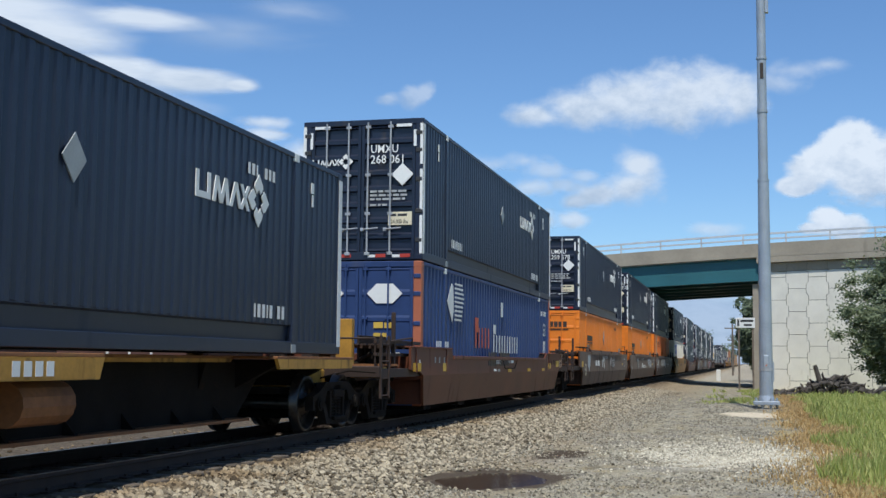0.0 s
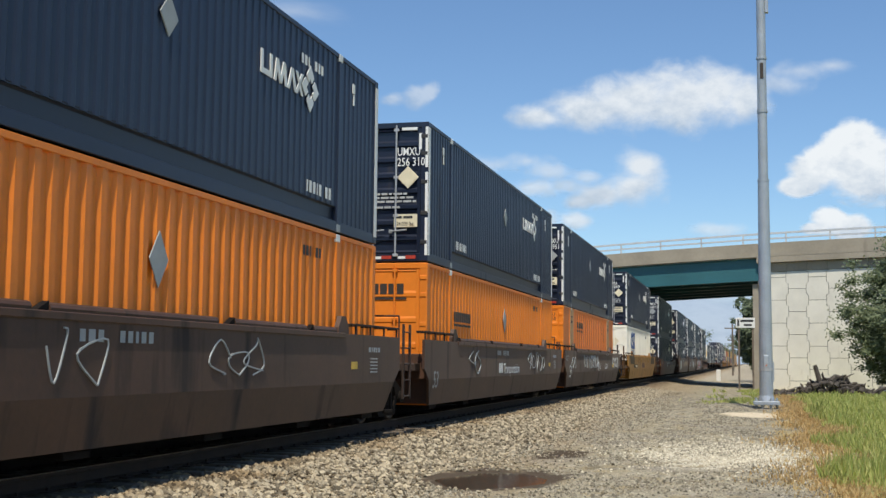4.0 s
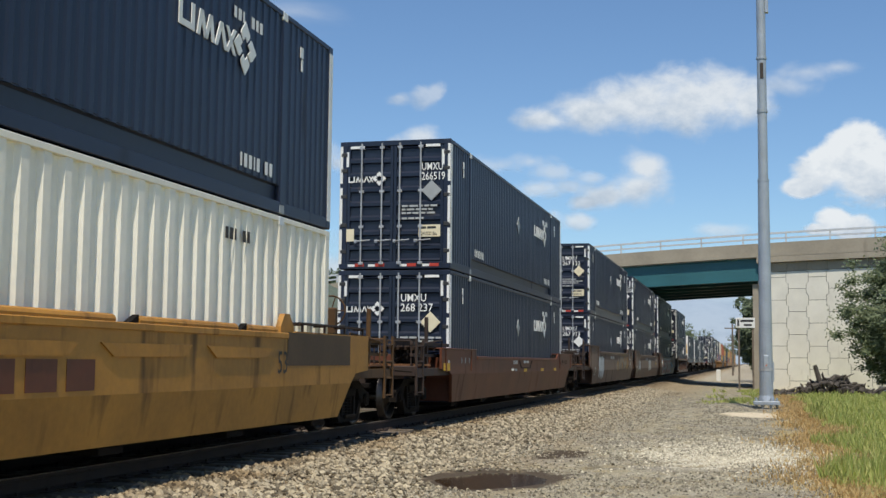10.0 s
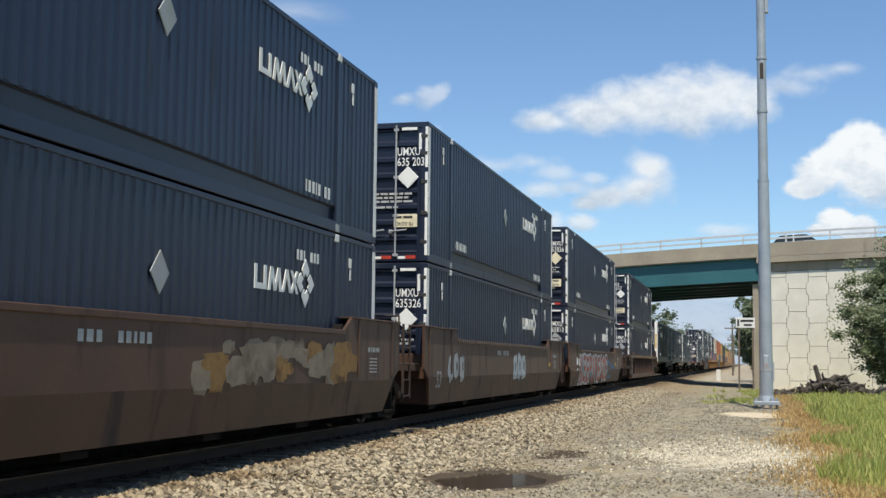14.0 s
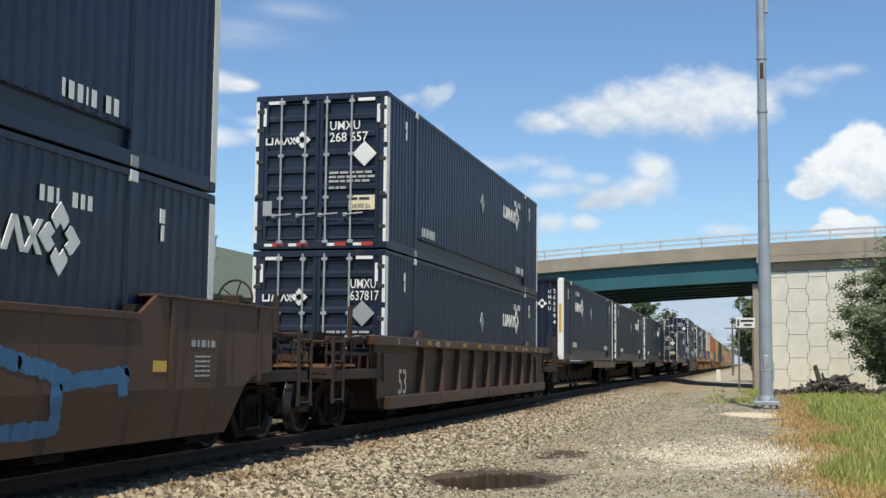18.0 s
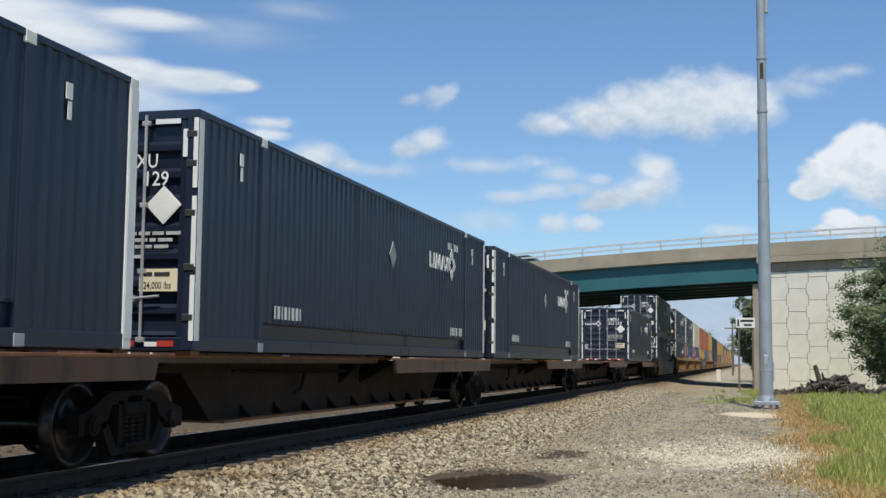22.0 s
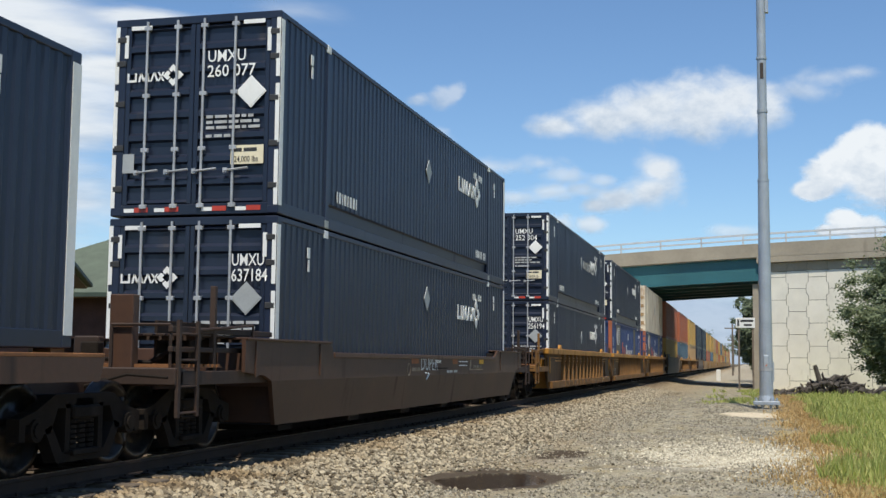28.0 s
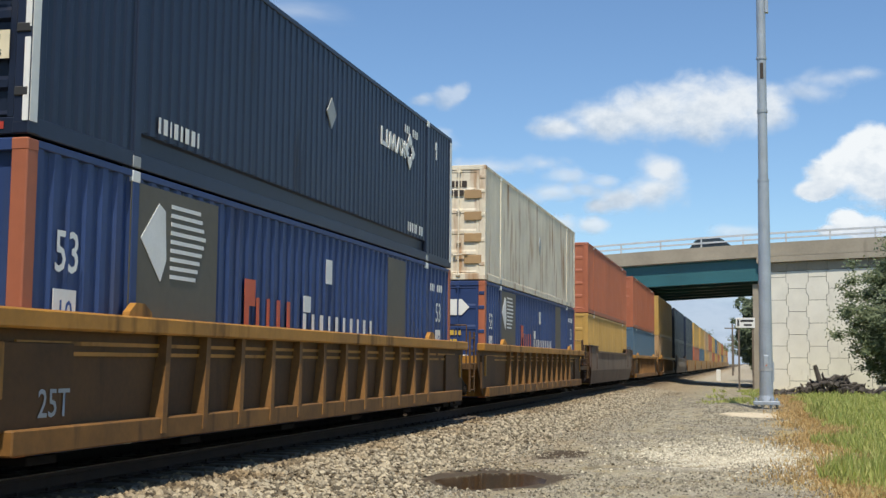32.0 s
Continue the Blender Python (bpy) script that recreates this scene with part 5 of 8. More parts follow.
def put_spine(along, front=False, last=False, paint=None, key="spine"):
    return put_car((key, front, last), along, lambda m: spine_car("low rusty spine car platform with brown deck" if paint is None else "spine car platform with dirty yellow deck edges", paint or brown, m, front, last, paint is not None))


# ---- the consist, from the head end that has just passed to the far tail ----
def far_style(body, ln=L, label="freight container of the distant train"):
    return dict(body=body, door=body, post=body, pitch=0.3, depth=0.04, ribs=5, length=ln, label=label, detail=0, skirt=False)


def far_container(style, at):
    """A container of the far tail, in its few main parts."""
    body = style["body"]
    ob = thing("freight_container", style["label"], "container", at=at)
    hx = W / 2
    for side in (1, -1):
        s = Shape().add(*corrugated(0.18, L - 0.18, 0.16, H - 0.08, side * (hx - 0.012), 0.04, 0.6, side))
        a, b = sorted((side * hx, side * (hx - 0.06)))
        part("side_panel", s.box(a, b, 0.16, L - 0.16, 0, 0.17).box(a, b, 0.16, L - 0.16, H - 0.08, H), body, ob)
        for y in (0.0, L - 0.18):
            a, b = sorted((side * (hx + 0.003), side * (hx - 0.17)))
            part("corner_post", Shape().box(a, b, y, y + 0.18, 0, H), body, ob)
    part("roof", Shape().box(-hx + 0.05, hx - 0.05, 0.1, L - 0.1, H - 0.06, H - 0.02), body, ob)
    part("end_wall", Shape().box(-hx + 0.15, hx - 0.15, L - 0.1, L - 0.04, 0.0, H - 0.02), body, ob)
    for x0, x1 in ((-hx + 0.17, -0.04), (-0.03, hx - 0.17)):
        part("door_leaf", door_leaf(x0, x1, H, 5), body, ob)
    return ob


def far_car(at):
    """A well car of the far tail, in its few main parts."""
    car = thing("well_car", "far ochre yellow steel well car", "rail car", at=at, group="cars of the train")
    for side in (1, -1):
        a, b = sorted((side * CAR_HALF, side * (CAR_HALF - 0.08)))
        part("side_sheet", Shape().prism([(-0.9, 1.5), (-0.9, 1.0), (0.0, 0.3), (L, 0.3), (L + 0.9, 1.0), (L + 0.9, 1.5)], "x", a, b), ochre, car)
    part("floor_beam", Shape().box(-1.32, 1.32, 0.2, L - 0.2, 0.18, 0.262), grimy, car)
    part("joint_sill", Shape().box(-0.45, 0.45, -1.9, -0.4, 0.7, 1.05).box(-0.45, 0.45, L + 0.4, L + 1.5, 0.7, 1.05), grimy, car)
    tr = Shape().box(-1.0, 1.0, -2.0, -1.6, 0.5, 0.78)
    for x in (-0.93, 0.93):
        tr.prism([(-2.9, 0.36), (-0.7, 0.36), (-0.7, 0.6), (-1.3, 0.8), (-2.3, 0.8), (-2.9, 0.6)], "x", x - 0.07, x + 0.07)
        for y in (-2.69, -0.91):
            tr.rod((x - 0.2 * (x > 0), y, WHEEL_R), (x + 0.2 * (x < 0), y, WHEEL_R), WHEEL_R, 14)
    part("truck", tr, grimy, car)
    return car


put_spine(-157.2, paint=yellow_sill, key="yellow_spine")
put_spine(-139.25, last=True, paint=yellow_sill, key="yellow_spine")
put_navy(-157.2, DECK, "252 118")
put_navy(-139.25, DECK, "265 740", placard=cream_mark)
put_well("red", -118.1, "end", "end")
put_navy(-118.1, UPPER, "268 061")
put_container("blue", BLUE, -118.15, LOWER)
put_well("low_brown", -94.6, "end", "joint")
put_navy(-94.6, UPPER, "259 578")
put_container("orange", ORANGE, -94.6, LOWER)
put_well("low_brown", -74.9, "joint", "joint")
put_navy(-74.9, UPPER, "256 310", True, cream_mark)
put_container("orange", ORANGE, -74.9, LOWER)
put_well("low_brown", -56.1, "joint", "end")
put_navy(-56.1, UPPER, "254951", True, grey_mark)
put_container("smooth_orange", SMOOTH_ORANGE, -56.1, LOWER)
put_well("ochre", -32.8, "end", "end")
put_navy(-32.8, UPPER, "267 389", placard=cream_mark)
put_container("cream", CREAM, -32.8, LOWER)
put_well("red", -8.75, "end", "end")
put_navy(-8.75, UPPER, "266519", True, placard=grey_mark)
put_navy(-8.75, LOWER, "268 237", placard=cream_mark)
put_well("brown", 15.42, "end", "joint")
put_navy(15.42, UPPER, "267 132", placard=cream_mark)
put_navy(15.42, LOWER, "267 913")
put_well("brown", 35.15, "joint", "joint")
put_navy(35.15, UPPER, "635 203", True)
put_navy(35.15, LOWER, "635326", True)
put_well("brown", 54.95, "joint", "end")
put_navy(54.95, UPPER, "253826", True, cream_mark)
put_navy(54.95, LOWER, "265813", True, grey_mark)
put_well("ribbed_brown", 78.35, "end", "end")
put_navy(78.35, UPPER, "268 657")
put_navy(78.35, LOWER, "637817", True, grey_mark)
put_spine(100.05, front=True)
masters["nose"] = freight_container(dict(NAVY, nose=True, post=white_mark), pose(TRACK_X, 100.05, RAIL + DECK))
carrier_marks(masters["nose"], "266594", nose=True, placard=grey_mark)
side_marks(masters["nose"], mirrored=True)
MOVERS.append((masters["nose"], 100.05, DECK))
put_spine(117.7)
put_navy(117.7, DECK, "261 129")
put_spine(135.1)
put_navy(135.1, DECK, "268 059", placard=cream_mark)
put_spine(153.2)
put_spine(171.43, last=True)
put_navy(171.43, DECK, "252 218")
put_well("plain_brown", 192.75, "end", "end")
put_navy(192.75, UPPER, "260 077")
put_navy(192.75, LOWER, "637184", True, grey_mark)
put_well("ribbed_ochre", 216.38, "end", "joint")
put_navy(216.38, UPPER, "252 304")
put_navy(216.38, LOWER, "256194", True, grey_mark)
put_well("ribbed_ochre", 235.45, "joint", "joint")
put_navy(235.45, UPPER, "268 420")
put_container("blue_nose", dict(BLUE, nose="plain", label="blue corrugated freight container with red posts and size plates"), 235.45, LOWER)
put_well("ribbed_ochre", 255.2, "joint", "end")
put_container("reefer", REEFER, 255.2, UPPER)
put_container("blue", BLUE, 255.2, LOWER)
tail = [("brick_red", "yellow"), ("brick_red", "slate"), ("yellow", "tan"), ("navy", "navy"), ("navy", "navy"), ("yellow", "brick_red"), ("yellow", "slate"), ("tan", "yellow"),
        ("brick_red", "tan"), ("yellow", "brick_red"), ("slate", "yellow"), ("tan", "brick_red"), ("yellow", "yellow"), ("brick_red", "slate"), ("yellow", "tan"), ("tan", "yellow"), ("brick_red", "yellow"), ("yellow", "brick_red")]
paints = dict(brick_red=brick_red, yellow=yellow, slate=slate, tan=tan, navy=navy)
for k, (up, low) in enumerate(tail):
    y = 275.3 + 20.2 * k
    if k < 4:
        put_well("ribbed_ochre" if k % 3 else "brown", y, "joint", "joint")
    else:
        put_car(("far_car",), y, far_car)
    for name, z in ((up, UPPER), (low, LOWER)):
        put_container(("far_" if k > 2 else "near_") + name, dict(far_style(paints[name], label=name.replace("_", " ").replace("brick", "orange") + " corrugated freight container on the train"), far=k > 2), y, z)
# ---- marks, signs and sprayed paint on containers and cars ----
def bend_to_skirt(me):
    """Cut a flat shape at the sill line and lean its lower part onto the sloping skirt of a well car."""
    bm = bmesh.new()
    bm.from_mesh(me)
    bmesh.ops.bisect_plane(bm, geom=bm.verts[:] + bm.edges[:] + bm.faces[:], plane_co=(0, 0, 0.8), plane_no=(0, 0, 1))
    for v in bm.verts:
        if v.co.z < 0.8:
            v.co.x -= (0.8 - v.co.z) * 0.18
    bm.to_mesh(me)
    bm.free()
    return me


def side_lettering(ob, text, y, z, h, mat, squeeze=0.9, x=None, skirt=False):
    """Writing on the near side of a car or container, read along +y."""
    x = CAR_HALF + 0.004 if x is None else x
    me = lettering(text, h, mat, squeeze)
    if skirt:
        me = me.copy()
        me.transform(pose(x, y, z, 0, 0, 90))
        return part("lettering", bend_to_skirt(me), None, ob)
    return part("lettering", me, None, ob, at=pose(x, y, z, 0, 0, 90))


def side_bars(ob, y, z, widths, h, mat, x=None, gap=0.06, name="side_writing"):
    return part(name, mark_bars(Shape(), y, z, widths, h, CAR_HALF + 0.002 if x is None else x, gap), mat, ob)


def find(kind, along, z=None):
    for ob, a, zz in MOVERS:
        if ob.name.startswith(kind) and abs(a - along) < 0.5 and (z is None or abs(zz - z) < 0.1):
            return ob


CX = W / 2 - 0.006
# blue containers: olive panels, a half globe with stripes, red and white word bars, size numbers
for a in (-118.15, 235.45, 255.2):
    ob = find("freight_container", a, LOWER)
    for y0, y1 in ((1.92, 4.1), (11.4, 12.55)) if a > 0 else ():
        part("panel_patch", Shape().box(CX, CX + 0.006, y0, y1, 0.25, H - 0.12), olive, ob, "olive grey repainted panel")
    gx = CX + 0.008
    part("globe_badge", Shape().prism([(2.15, 2.2), (2.62, 1.75), (2.75, 2.0), (2.7, 2.55), (2.55, 2.62)], "x", gx, gx + 0.006), white_mark, ob, "white globe badge as plain shape")
    st = Shape()
    for k in range(9):
        z = 1.80 + 0.1 * k
        st.box(gx, gx + 0.006, 2.85, 3.75 - 0.05 * abs(k - 5), z, z + 0.045)
    part("globe_stripe", st, white_mark, ob, "white stripes of the badge")
    side_bars(ob, 4.95, 1.22, (0.14, 0.10, 0.10, 0.12, 0.12), 0.5, red_mark, gx, 0.26, "word_bar")
    part("word_bar", Shape().box(gx, gx + 0.006, 4.95, 5.1, 1.22, 1.95).box(gx, gx + 0.006, 5.1, 5.3, 1.6, 1.95), red_mark, ob)
    side_bars(ob, 7.1, 1.12, (0.12, 0.10, 0.14, 0.08, 0.12, 0.1, 0.12, 0.08, 0.12, 0.1), 0.46, white_mark, gx, 0.25, "word_bar")
    part("word_bar", Shape().box(gx, gx + 0.006, 7.1, 7.4, 1.6, 1.84), white_mark, ob)
    part("small_mark", Shape().box(gx, gx + 0.006, 8.05, 8.33, 2.08, 2.46), white_mark, ob)
    side_bars(ob, 14.4, 2.35, (0.08, 0.08, 0.05, -0.1, 0.1, 0.1, 0.1), 0.15, white_mark, gx)
    for y in (0.5, 14.85) if a > 0 else (14.85,):
        side_lettering(ob, "53", y, 1.72, 0.4, white_mark, 0.8, gx)
        part("size_plate", Shape().box(gx, gx + 0.005, y, y + 0.4, 1.12, 1.55), white_mark, ob)
        side_lettering(ob, "10", y + 0.06, 1.2, 0.25, blue_mark, 0.8, gx + 0.007)
    if a == 235.45:
        for x in (-0.95, 0.05):
            part("lettering", lettering("53", 0.4, white_mark, 0.9), None, ob, at=pose(x, 0.018, 1.75))
            part("size_plate", Shape().box(x, x + 0.5, 0.016, 0.021, 1.2, 1.55), white_mark, ob)
            part("plate_bars", end_bars(Shape(), x + 0.05, 1.26, (0.08, 0.08, 0.12), 0.22, 0.015, 0.05), blue_mark, ob)
        for k in range(9):
            part("letter_bar", Shape().box(0.78, 0.86, 0.016, 0.021, 2.1 - 0.17 * k, 2.21 - 0.17 * k), white_mark, ob)
        continue
    for x in (-0.75, 0.5):
        part("globe_badge", Shape().prism([(x - 0.35, 2.25), (x - 0.15, 2.05), (x + 0.2, 2.05), (x + 0.4, 2.25), (x + 0.2, 2.45), (x - 0.15, 2.45)], "y", 0.004, 0.010), white_mark, ob, "white badge on the door")
    part("data_panel", end_bars(end_bars(Shape(), 0.3, 1.55, (0.2, 0.15), 0.12, 0.008), 0.3, 1.35, (0.15, 0.12), 0.1, 0.008), yellow_mark, ob)
    part("data_panel", end_bars(end_bars(Shape(), 0.2, 0.9, (0.2, 0.2, 0.2), 0.16, 0.008), -0.9, 0.9, (0.2, 0.2), 0.16, 0.008), white_mark, ob)
# orange containers: dark word bars and a diamond placard
for a in (-94.6, -74.9):
    ob = find("freight_container", a, LOWER)
    part("word_bar", mark_bars(mark_bars(Shape(), 2.35, 1.78, (0.16,) * 9, 0.22, CX, 0.028), 2.35, 1.68, (1.7,), 0.05, CX), dark_mark, ob, "dark word bars as plain shapes")
    part("side_placard", Shape().prism([(7.9, 2.0), (8.12, 1.68), (8.34, 2.0), (8.12, 2.32)], "x", CX, CX + 0.012), grey_mark, ob, "grey diamond placard")
    part("side_writing", mark_bars(Shape(), 12.6, 2.45, (0.08, 0.1, 0.05, -0.1, 0.1, 0.08), 0.15, CX), dark_mark, ob)
    part("word_bar", end_bars(end_bars(Shape(), -0.8, 2.26, (0.15,) * 9, 0.22, 0.014), -0.75, 2.15, (1.6,), 0.05, 0.014), dark_mark, ob, "dark word bars as plain shapes")
    part("placard", Shape().prism(diamond(-0.75, 1.35, 0.22), "y", 0.0, 0.008), grey_mark, ob, "grey diamond placard")
ob = find("freight_container", -56.1, LOWER)
for k in range(21):
    if abs(k - 1) > 0 and k != 20:
        part("upright_rib", Shape().box(CX - 0.01, CX + 0.012, 1.5 + 0.62 * k, 1.545 + 0.62 * k, 0.17, H - 0.08, 0.004), pale_orange, ob)
for y0 in (1.75, L - 2.55):
    part("lift_post", Shape().box(CX - 0.01, CX + 0.016, y0, y0 + 0.26, 0.1, H - 0.05, 0.006).box(CX - 0.01, CX + 0.016, y0 + 0.54, y0 + 0.8, 0.1, H - 0.05, 0.006).box(CX - 0.01, CX + 0.008, y0 + 0.26, y0 + 0.54, 0.1, H - 0.05), tan, ob, "tan lifting post")
    part("post_mark", mark_bars(mark_bars(Shape(), y0 + 0.12, 2.55, (0.1, 0.1, 0.1), 0.05, CX + 0.017), y0 + 0.12, 2.35, (0.12, 0.04, 0.12), 0.09, CX + 0.017), dark_mark, ob)
part("reflective_strip", mark_bars(Shape(), 0.3, H - 0.02, (0.9,) * 12, 0.012, CX + 0.01, 0.35), cream_mark, ob)
for y, n, zt in ((11.6, 4, 2.62), (12.25, 10, 2.62)):
    cb = Shape()
    for k in range(n):
        cb.box(CX + 0.002, CX + 0.006, y, y + (0.11 if n < 5 else 0.08), zt - (0.14 if n < 5 else 0.085) * k - 0.07, zt - (0.14 if n < 5 else 0.085) * k)
    part("number_column", cb, dark_mark, ob, "upright column of dark marks")
part("word_bar", mark_bars(mark_bars(Shape(), 3.6, 2.2, (0.16,) * 9, 0.24, CX, 0.03), 3.6, 2.06, (1.7,), 0.07, CX), dark_mark, ob, "dark word bars as plain shapes")
part("word_bar", end_bars(end_bars(Shape(), -0.75, 1.99, (0.145,) * 9, 0.19, 0.028), -0.7, 1.86, (1.5,), 0.09, 0.028), dark_mark, ob, "dark word bars as plain shapes")
text_on_end(ob, "SNLU", 0.63, 2.54, 0.125, dark_mark, 0.85, y=0.0265)
text_on_end(ob, "985250", 0.565, 2.38, 0.125, dark_mark, 0.86, y=0.0265)
# cream container: three blue blocks over a bar, and a small one on the door
ob = find("freight_container", -32.8, LOWER)
def blue_shapes(y, z, w, h):
    """Three blue shapes in a row: a thick crescent, a stepped block and an hourglass."""
    arc = [0.65 + 5.0 * k / 14 for k in range(15)]
    cres = [(y + w * (0.5 + 0.5 * math.cos(a)), z + h * (0.5 + 0.5 * math.sin(a))) for a in arc] + [(y + w * (0.55 + 0.22 * math.cos(a)), z + h * (0.5 + 0.28 * math.sin(a))) for a in reversed(arc)]
    b = y + w * 1.02
    step = [(0, 0), (0.7, 0), (0.95, 0.15), (0.95, 0.4), (0.35, 0.72), (0.35, 0.8), (0.95, 0.78), (0.95, 1), (0.25, 1), (0.0, 0.85), (0.0, 0.6), (0.6, 0.28), (0.6, 0.2), (0, 0.24)]
    c = y + w * 2.02
    glass = [(0, 0), (0.42, 0), (0.55, 0.28), (0.66, 0), (1.1, 0), (0.78, 0.5), (1.1, 1), (0.68, 1), (0.55, 0.72), (0.42, 1), (0, 1), (0.32, 0.5)]
    return [cres, [(b + w * p, z + h * q) for p, q in step], [(c + w * p, z + h * q) for p, q in glass]]


for q in blue_shapes(2.32, 1.67, 0.78, 0.92):
    part("blue_badge", Shape().prism(q, "x", CX, CX + 0.012), blue_mark, ob, "blue shape of the carrier badge")
side_lettering(ob, "INTERMODAL", 2.36, 1.41, 0.2, blue_mark, 1.22, CX + 0.006)
part("side_writing", mark_bars(Shape(), 12.3, 2.42, (0.08, 0.1, 0.05, -0.1, 0.1, 0.08), 0.15, CX), dark_mark, ob)
for q in blue_shapes(-1.05, 2.04, 0.29, 0.38):
    part("blue_badge", Shape().prism(q, "y", 0.004, 0.010), blue_mark, ob, "blue shape of the carrier badge")
text_on_end(ob, "INTERMODAL", -1.05, 1.9, 0.095, blue_mark, 0.98, y=0.004)
part("placard", Shape().prism(diamond(0.62, 2.05, 0.26), "y", 0.0, 0.008), cream_mark, ob, "weathered diamond placard")
part("data_panel", end_bars(end_bars(Shape(), 0.0, 1.25, (0.12, 0.12, 0.2, 0.12), 0.06, 0.008), 0.0, 1.12, (0.14, -0.0, 0.2), 0.06, 0.008), dark_mark, ob)
# weathered white container
ob = find("freight_container", 255.2, UPPER)
part("owner_mark", end_bars(end_bars(Shape(), 0.2, 2.35, (0.13,) * 4, 0.16, 0.006), 0.2, 2.12, (0.11,) * 6, 0.16, 0.006), dark_mark, ob)
part("side_placard", Shape().prism([(8.0, 1.6), (8.2, 1.3), (8.4, 1.6), (8.2, 1.9)], "x", CX, CX + 0.01), grey_mark, ob)
for k in range(4):
    part("hinge_plate", Shape().box(0.75, 1.2, -0.016, 0.0, 0.4 + 0.55 * k, 0.62 + 0.55 * k, 0.01), tan, ob, "rusted hinge plate")

# cars
car = find("well_car", -118.1)
part("cream_plate", Shape().box(CAR_HALF + 0.001, CAR_HALF + 0.005, 17.0, 17.35, 0.98, 1.24), cream_mark, car, "worn cream plate with dark marks")
side_bars(car, 17.05, 1.08, (0.06, 0.06, 0.06), 0.08, dark_mark, CAR_HALF + 0.006, 0.03)
part("reflector", Shape().box(CAR_HALF + 0.001, CAR_HALF + 0.006, 16.2, 16.75, 1.0, 1.2), yellow_mark, car, "dull yellow reflector plate")
side_bars(car, 0.4, 1.45, (0.1, 0.1, 0.1, -0.2, 0.12, 0.12), 0.12, white_mark)
side_bars(car, 5.5, 1.05, (0.2, 0.25, 0.25, 0.1, -0.3, 0.3, 0.25, 0.25, 0.3), 0.34, dark_mark)
part("reflector", Shape().box(CAR_HALF + 0.001, CAR_HALF + 0.006, 14.6, 15.1, 0.95, 1.12), yellow_mark, car, "yellow reflector plate")
part("reflector", Shape().box(CAR_HALF + 0.001, CAR_HALF + 0.006, 1.0, 1.4, 0.95, 1.12), yellow_mark, car, "yellow reflector plate")
for a in (-94.6, -74.9, -56.1, 15.42, 35.15, 54.95):
    car = find("well_car", a)
    if a not in (-94.6, -56.1):
        side_lettering(car, "53", 0.05 if a != -74.9 else -0.2, 0.62, 0.34 if a < 50 else 0.48, faded_gold if a > 50 else grey_mark, skirt=True)
    side_bars(car, 6.2, 1.32, (0.1, 0.12, 0.1, -0.2, 0.1, 0.1, 0.06, 0.1, 0.1), 0.12, grey_mark)
    side_bars(car, 15.2, 1.3, (0.1, 0.04, 0.1, 0.04, 0.1), 0.08, grey_mark)
    for k in range(5):
        side_bars(car, 15.3, 1.18 - 0.055 * k, (0.07, 0.05, 0.09, 0.04, 0.06), 0.02, faint_mark, gap=0.02)
    part("reflector", Shape().box(CAR_HALF + 0.001, CAR_HALF + 0.006, 14.3, 14.6, 1.02, 1.14), yellow_mark, car, "yellow reflector plate")
car = find("well_car", -74.9)
side_lettering(car, "Transportation", 7.02, 0.86, 0.26, white_mark, 0.974)
side_bars(car, 6.40, 0.88, (0.09, 0.09, 0.09, 0.09), 0.24, white_mark, gap=0.04)
def loops(r, x, y0, y1, z0, z1, w, thick=0.011):
    """Sprayed tag: looping strokes, a letter's width w apart, each a smooth closed or open bow."""
    s, y = Shape(), y0
    while y < y1:
        n, ph = r.choice((3, 4, 5)), r.uniform(0, 6.28)
        knots = []
        for k in range(n + 1):
            a = ph + r.choice((5.2, 6.3, 7.4)) * k / n
            knots.append((y + w * (0.5 + 0.55 * math.cos(a) * r.uniform(0.6, 1.1)), (z0 + z1) / 2 + (z1 - z0) * 0.52 * math.sin(a) * r.uniform(0.6, 1.0)))
        pts = []
        for k in range(n):
            p0, p1, p2, p3 = knots[max(0, k - 1)], knots[k], knots[k + 1], knots[min(n, k + 2)]
            for i in range(5):
                t = i / 5
                pts.append(tuple(0.5 * (2 * b + (c - a) * t + (2 * a - 5 * b + 4 * c - d) * t * t + (3 * b - a - 3 * c + d) * t ** 3) for a, b, c, d in zip(p0, p1, p2, p3)))
        pts.append(knots[-1])
        pts = [(x, a, min(z1, max(z0, b))) for a, b in pts]
        for p, q in zip(pts, pts[1:]):
            if (Vector(p) - Vector(q)).length > 0.01:
                s.rod(p, q, thick, 4)
        y += w * r.uniform(0.75, 1.05)
    return s


# sprayed scrawl on a navy container
part("scrawl", loops(random.Random(77), CX + 0.014, 8.7, 11.9, 1.62, 2.02, 0.34, 0.012), grey_mark, find("freight_container", 216.38, UPPER), "grey sprayed scrawl")
rr2 = random.Random(21)
for a, spots in ((-94.6, ((5.6, 6.6), (9.0, 10.2))), (-74.9, ((10.6, 13.0), (3.0, 4.0))), (-56.1, ((4.0, 8.6), (0.6, 1.2), (14.2, 16.0)))):
    car = find("well_car", a)
    for y0, y1 in spots:
        s = loops(rr2, CAR_HALF + 0.006, y0, y1, 0.86, 1.44, 0.62, 0.013)
        part("scrawl", s, grey_mark, car, "thin pale sprayed scrawl")


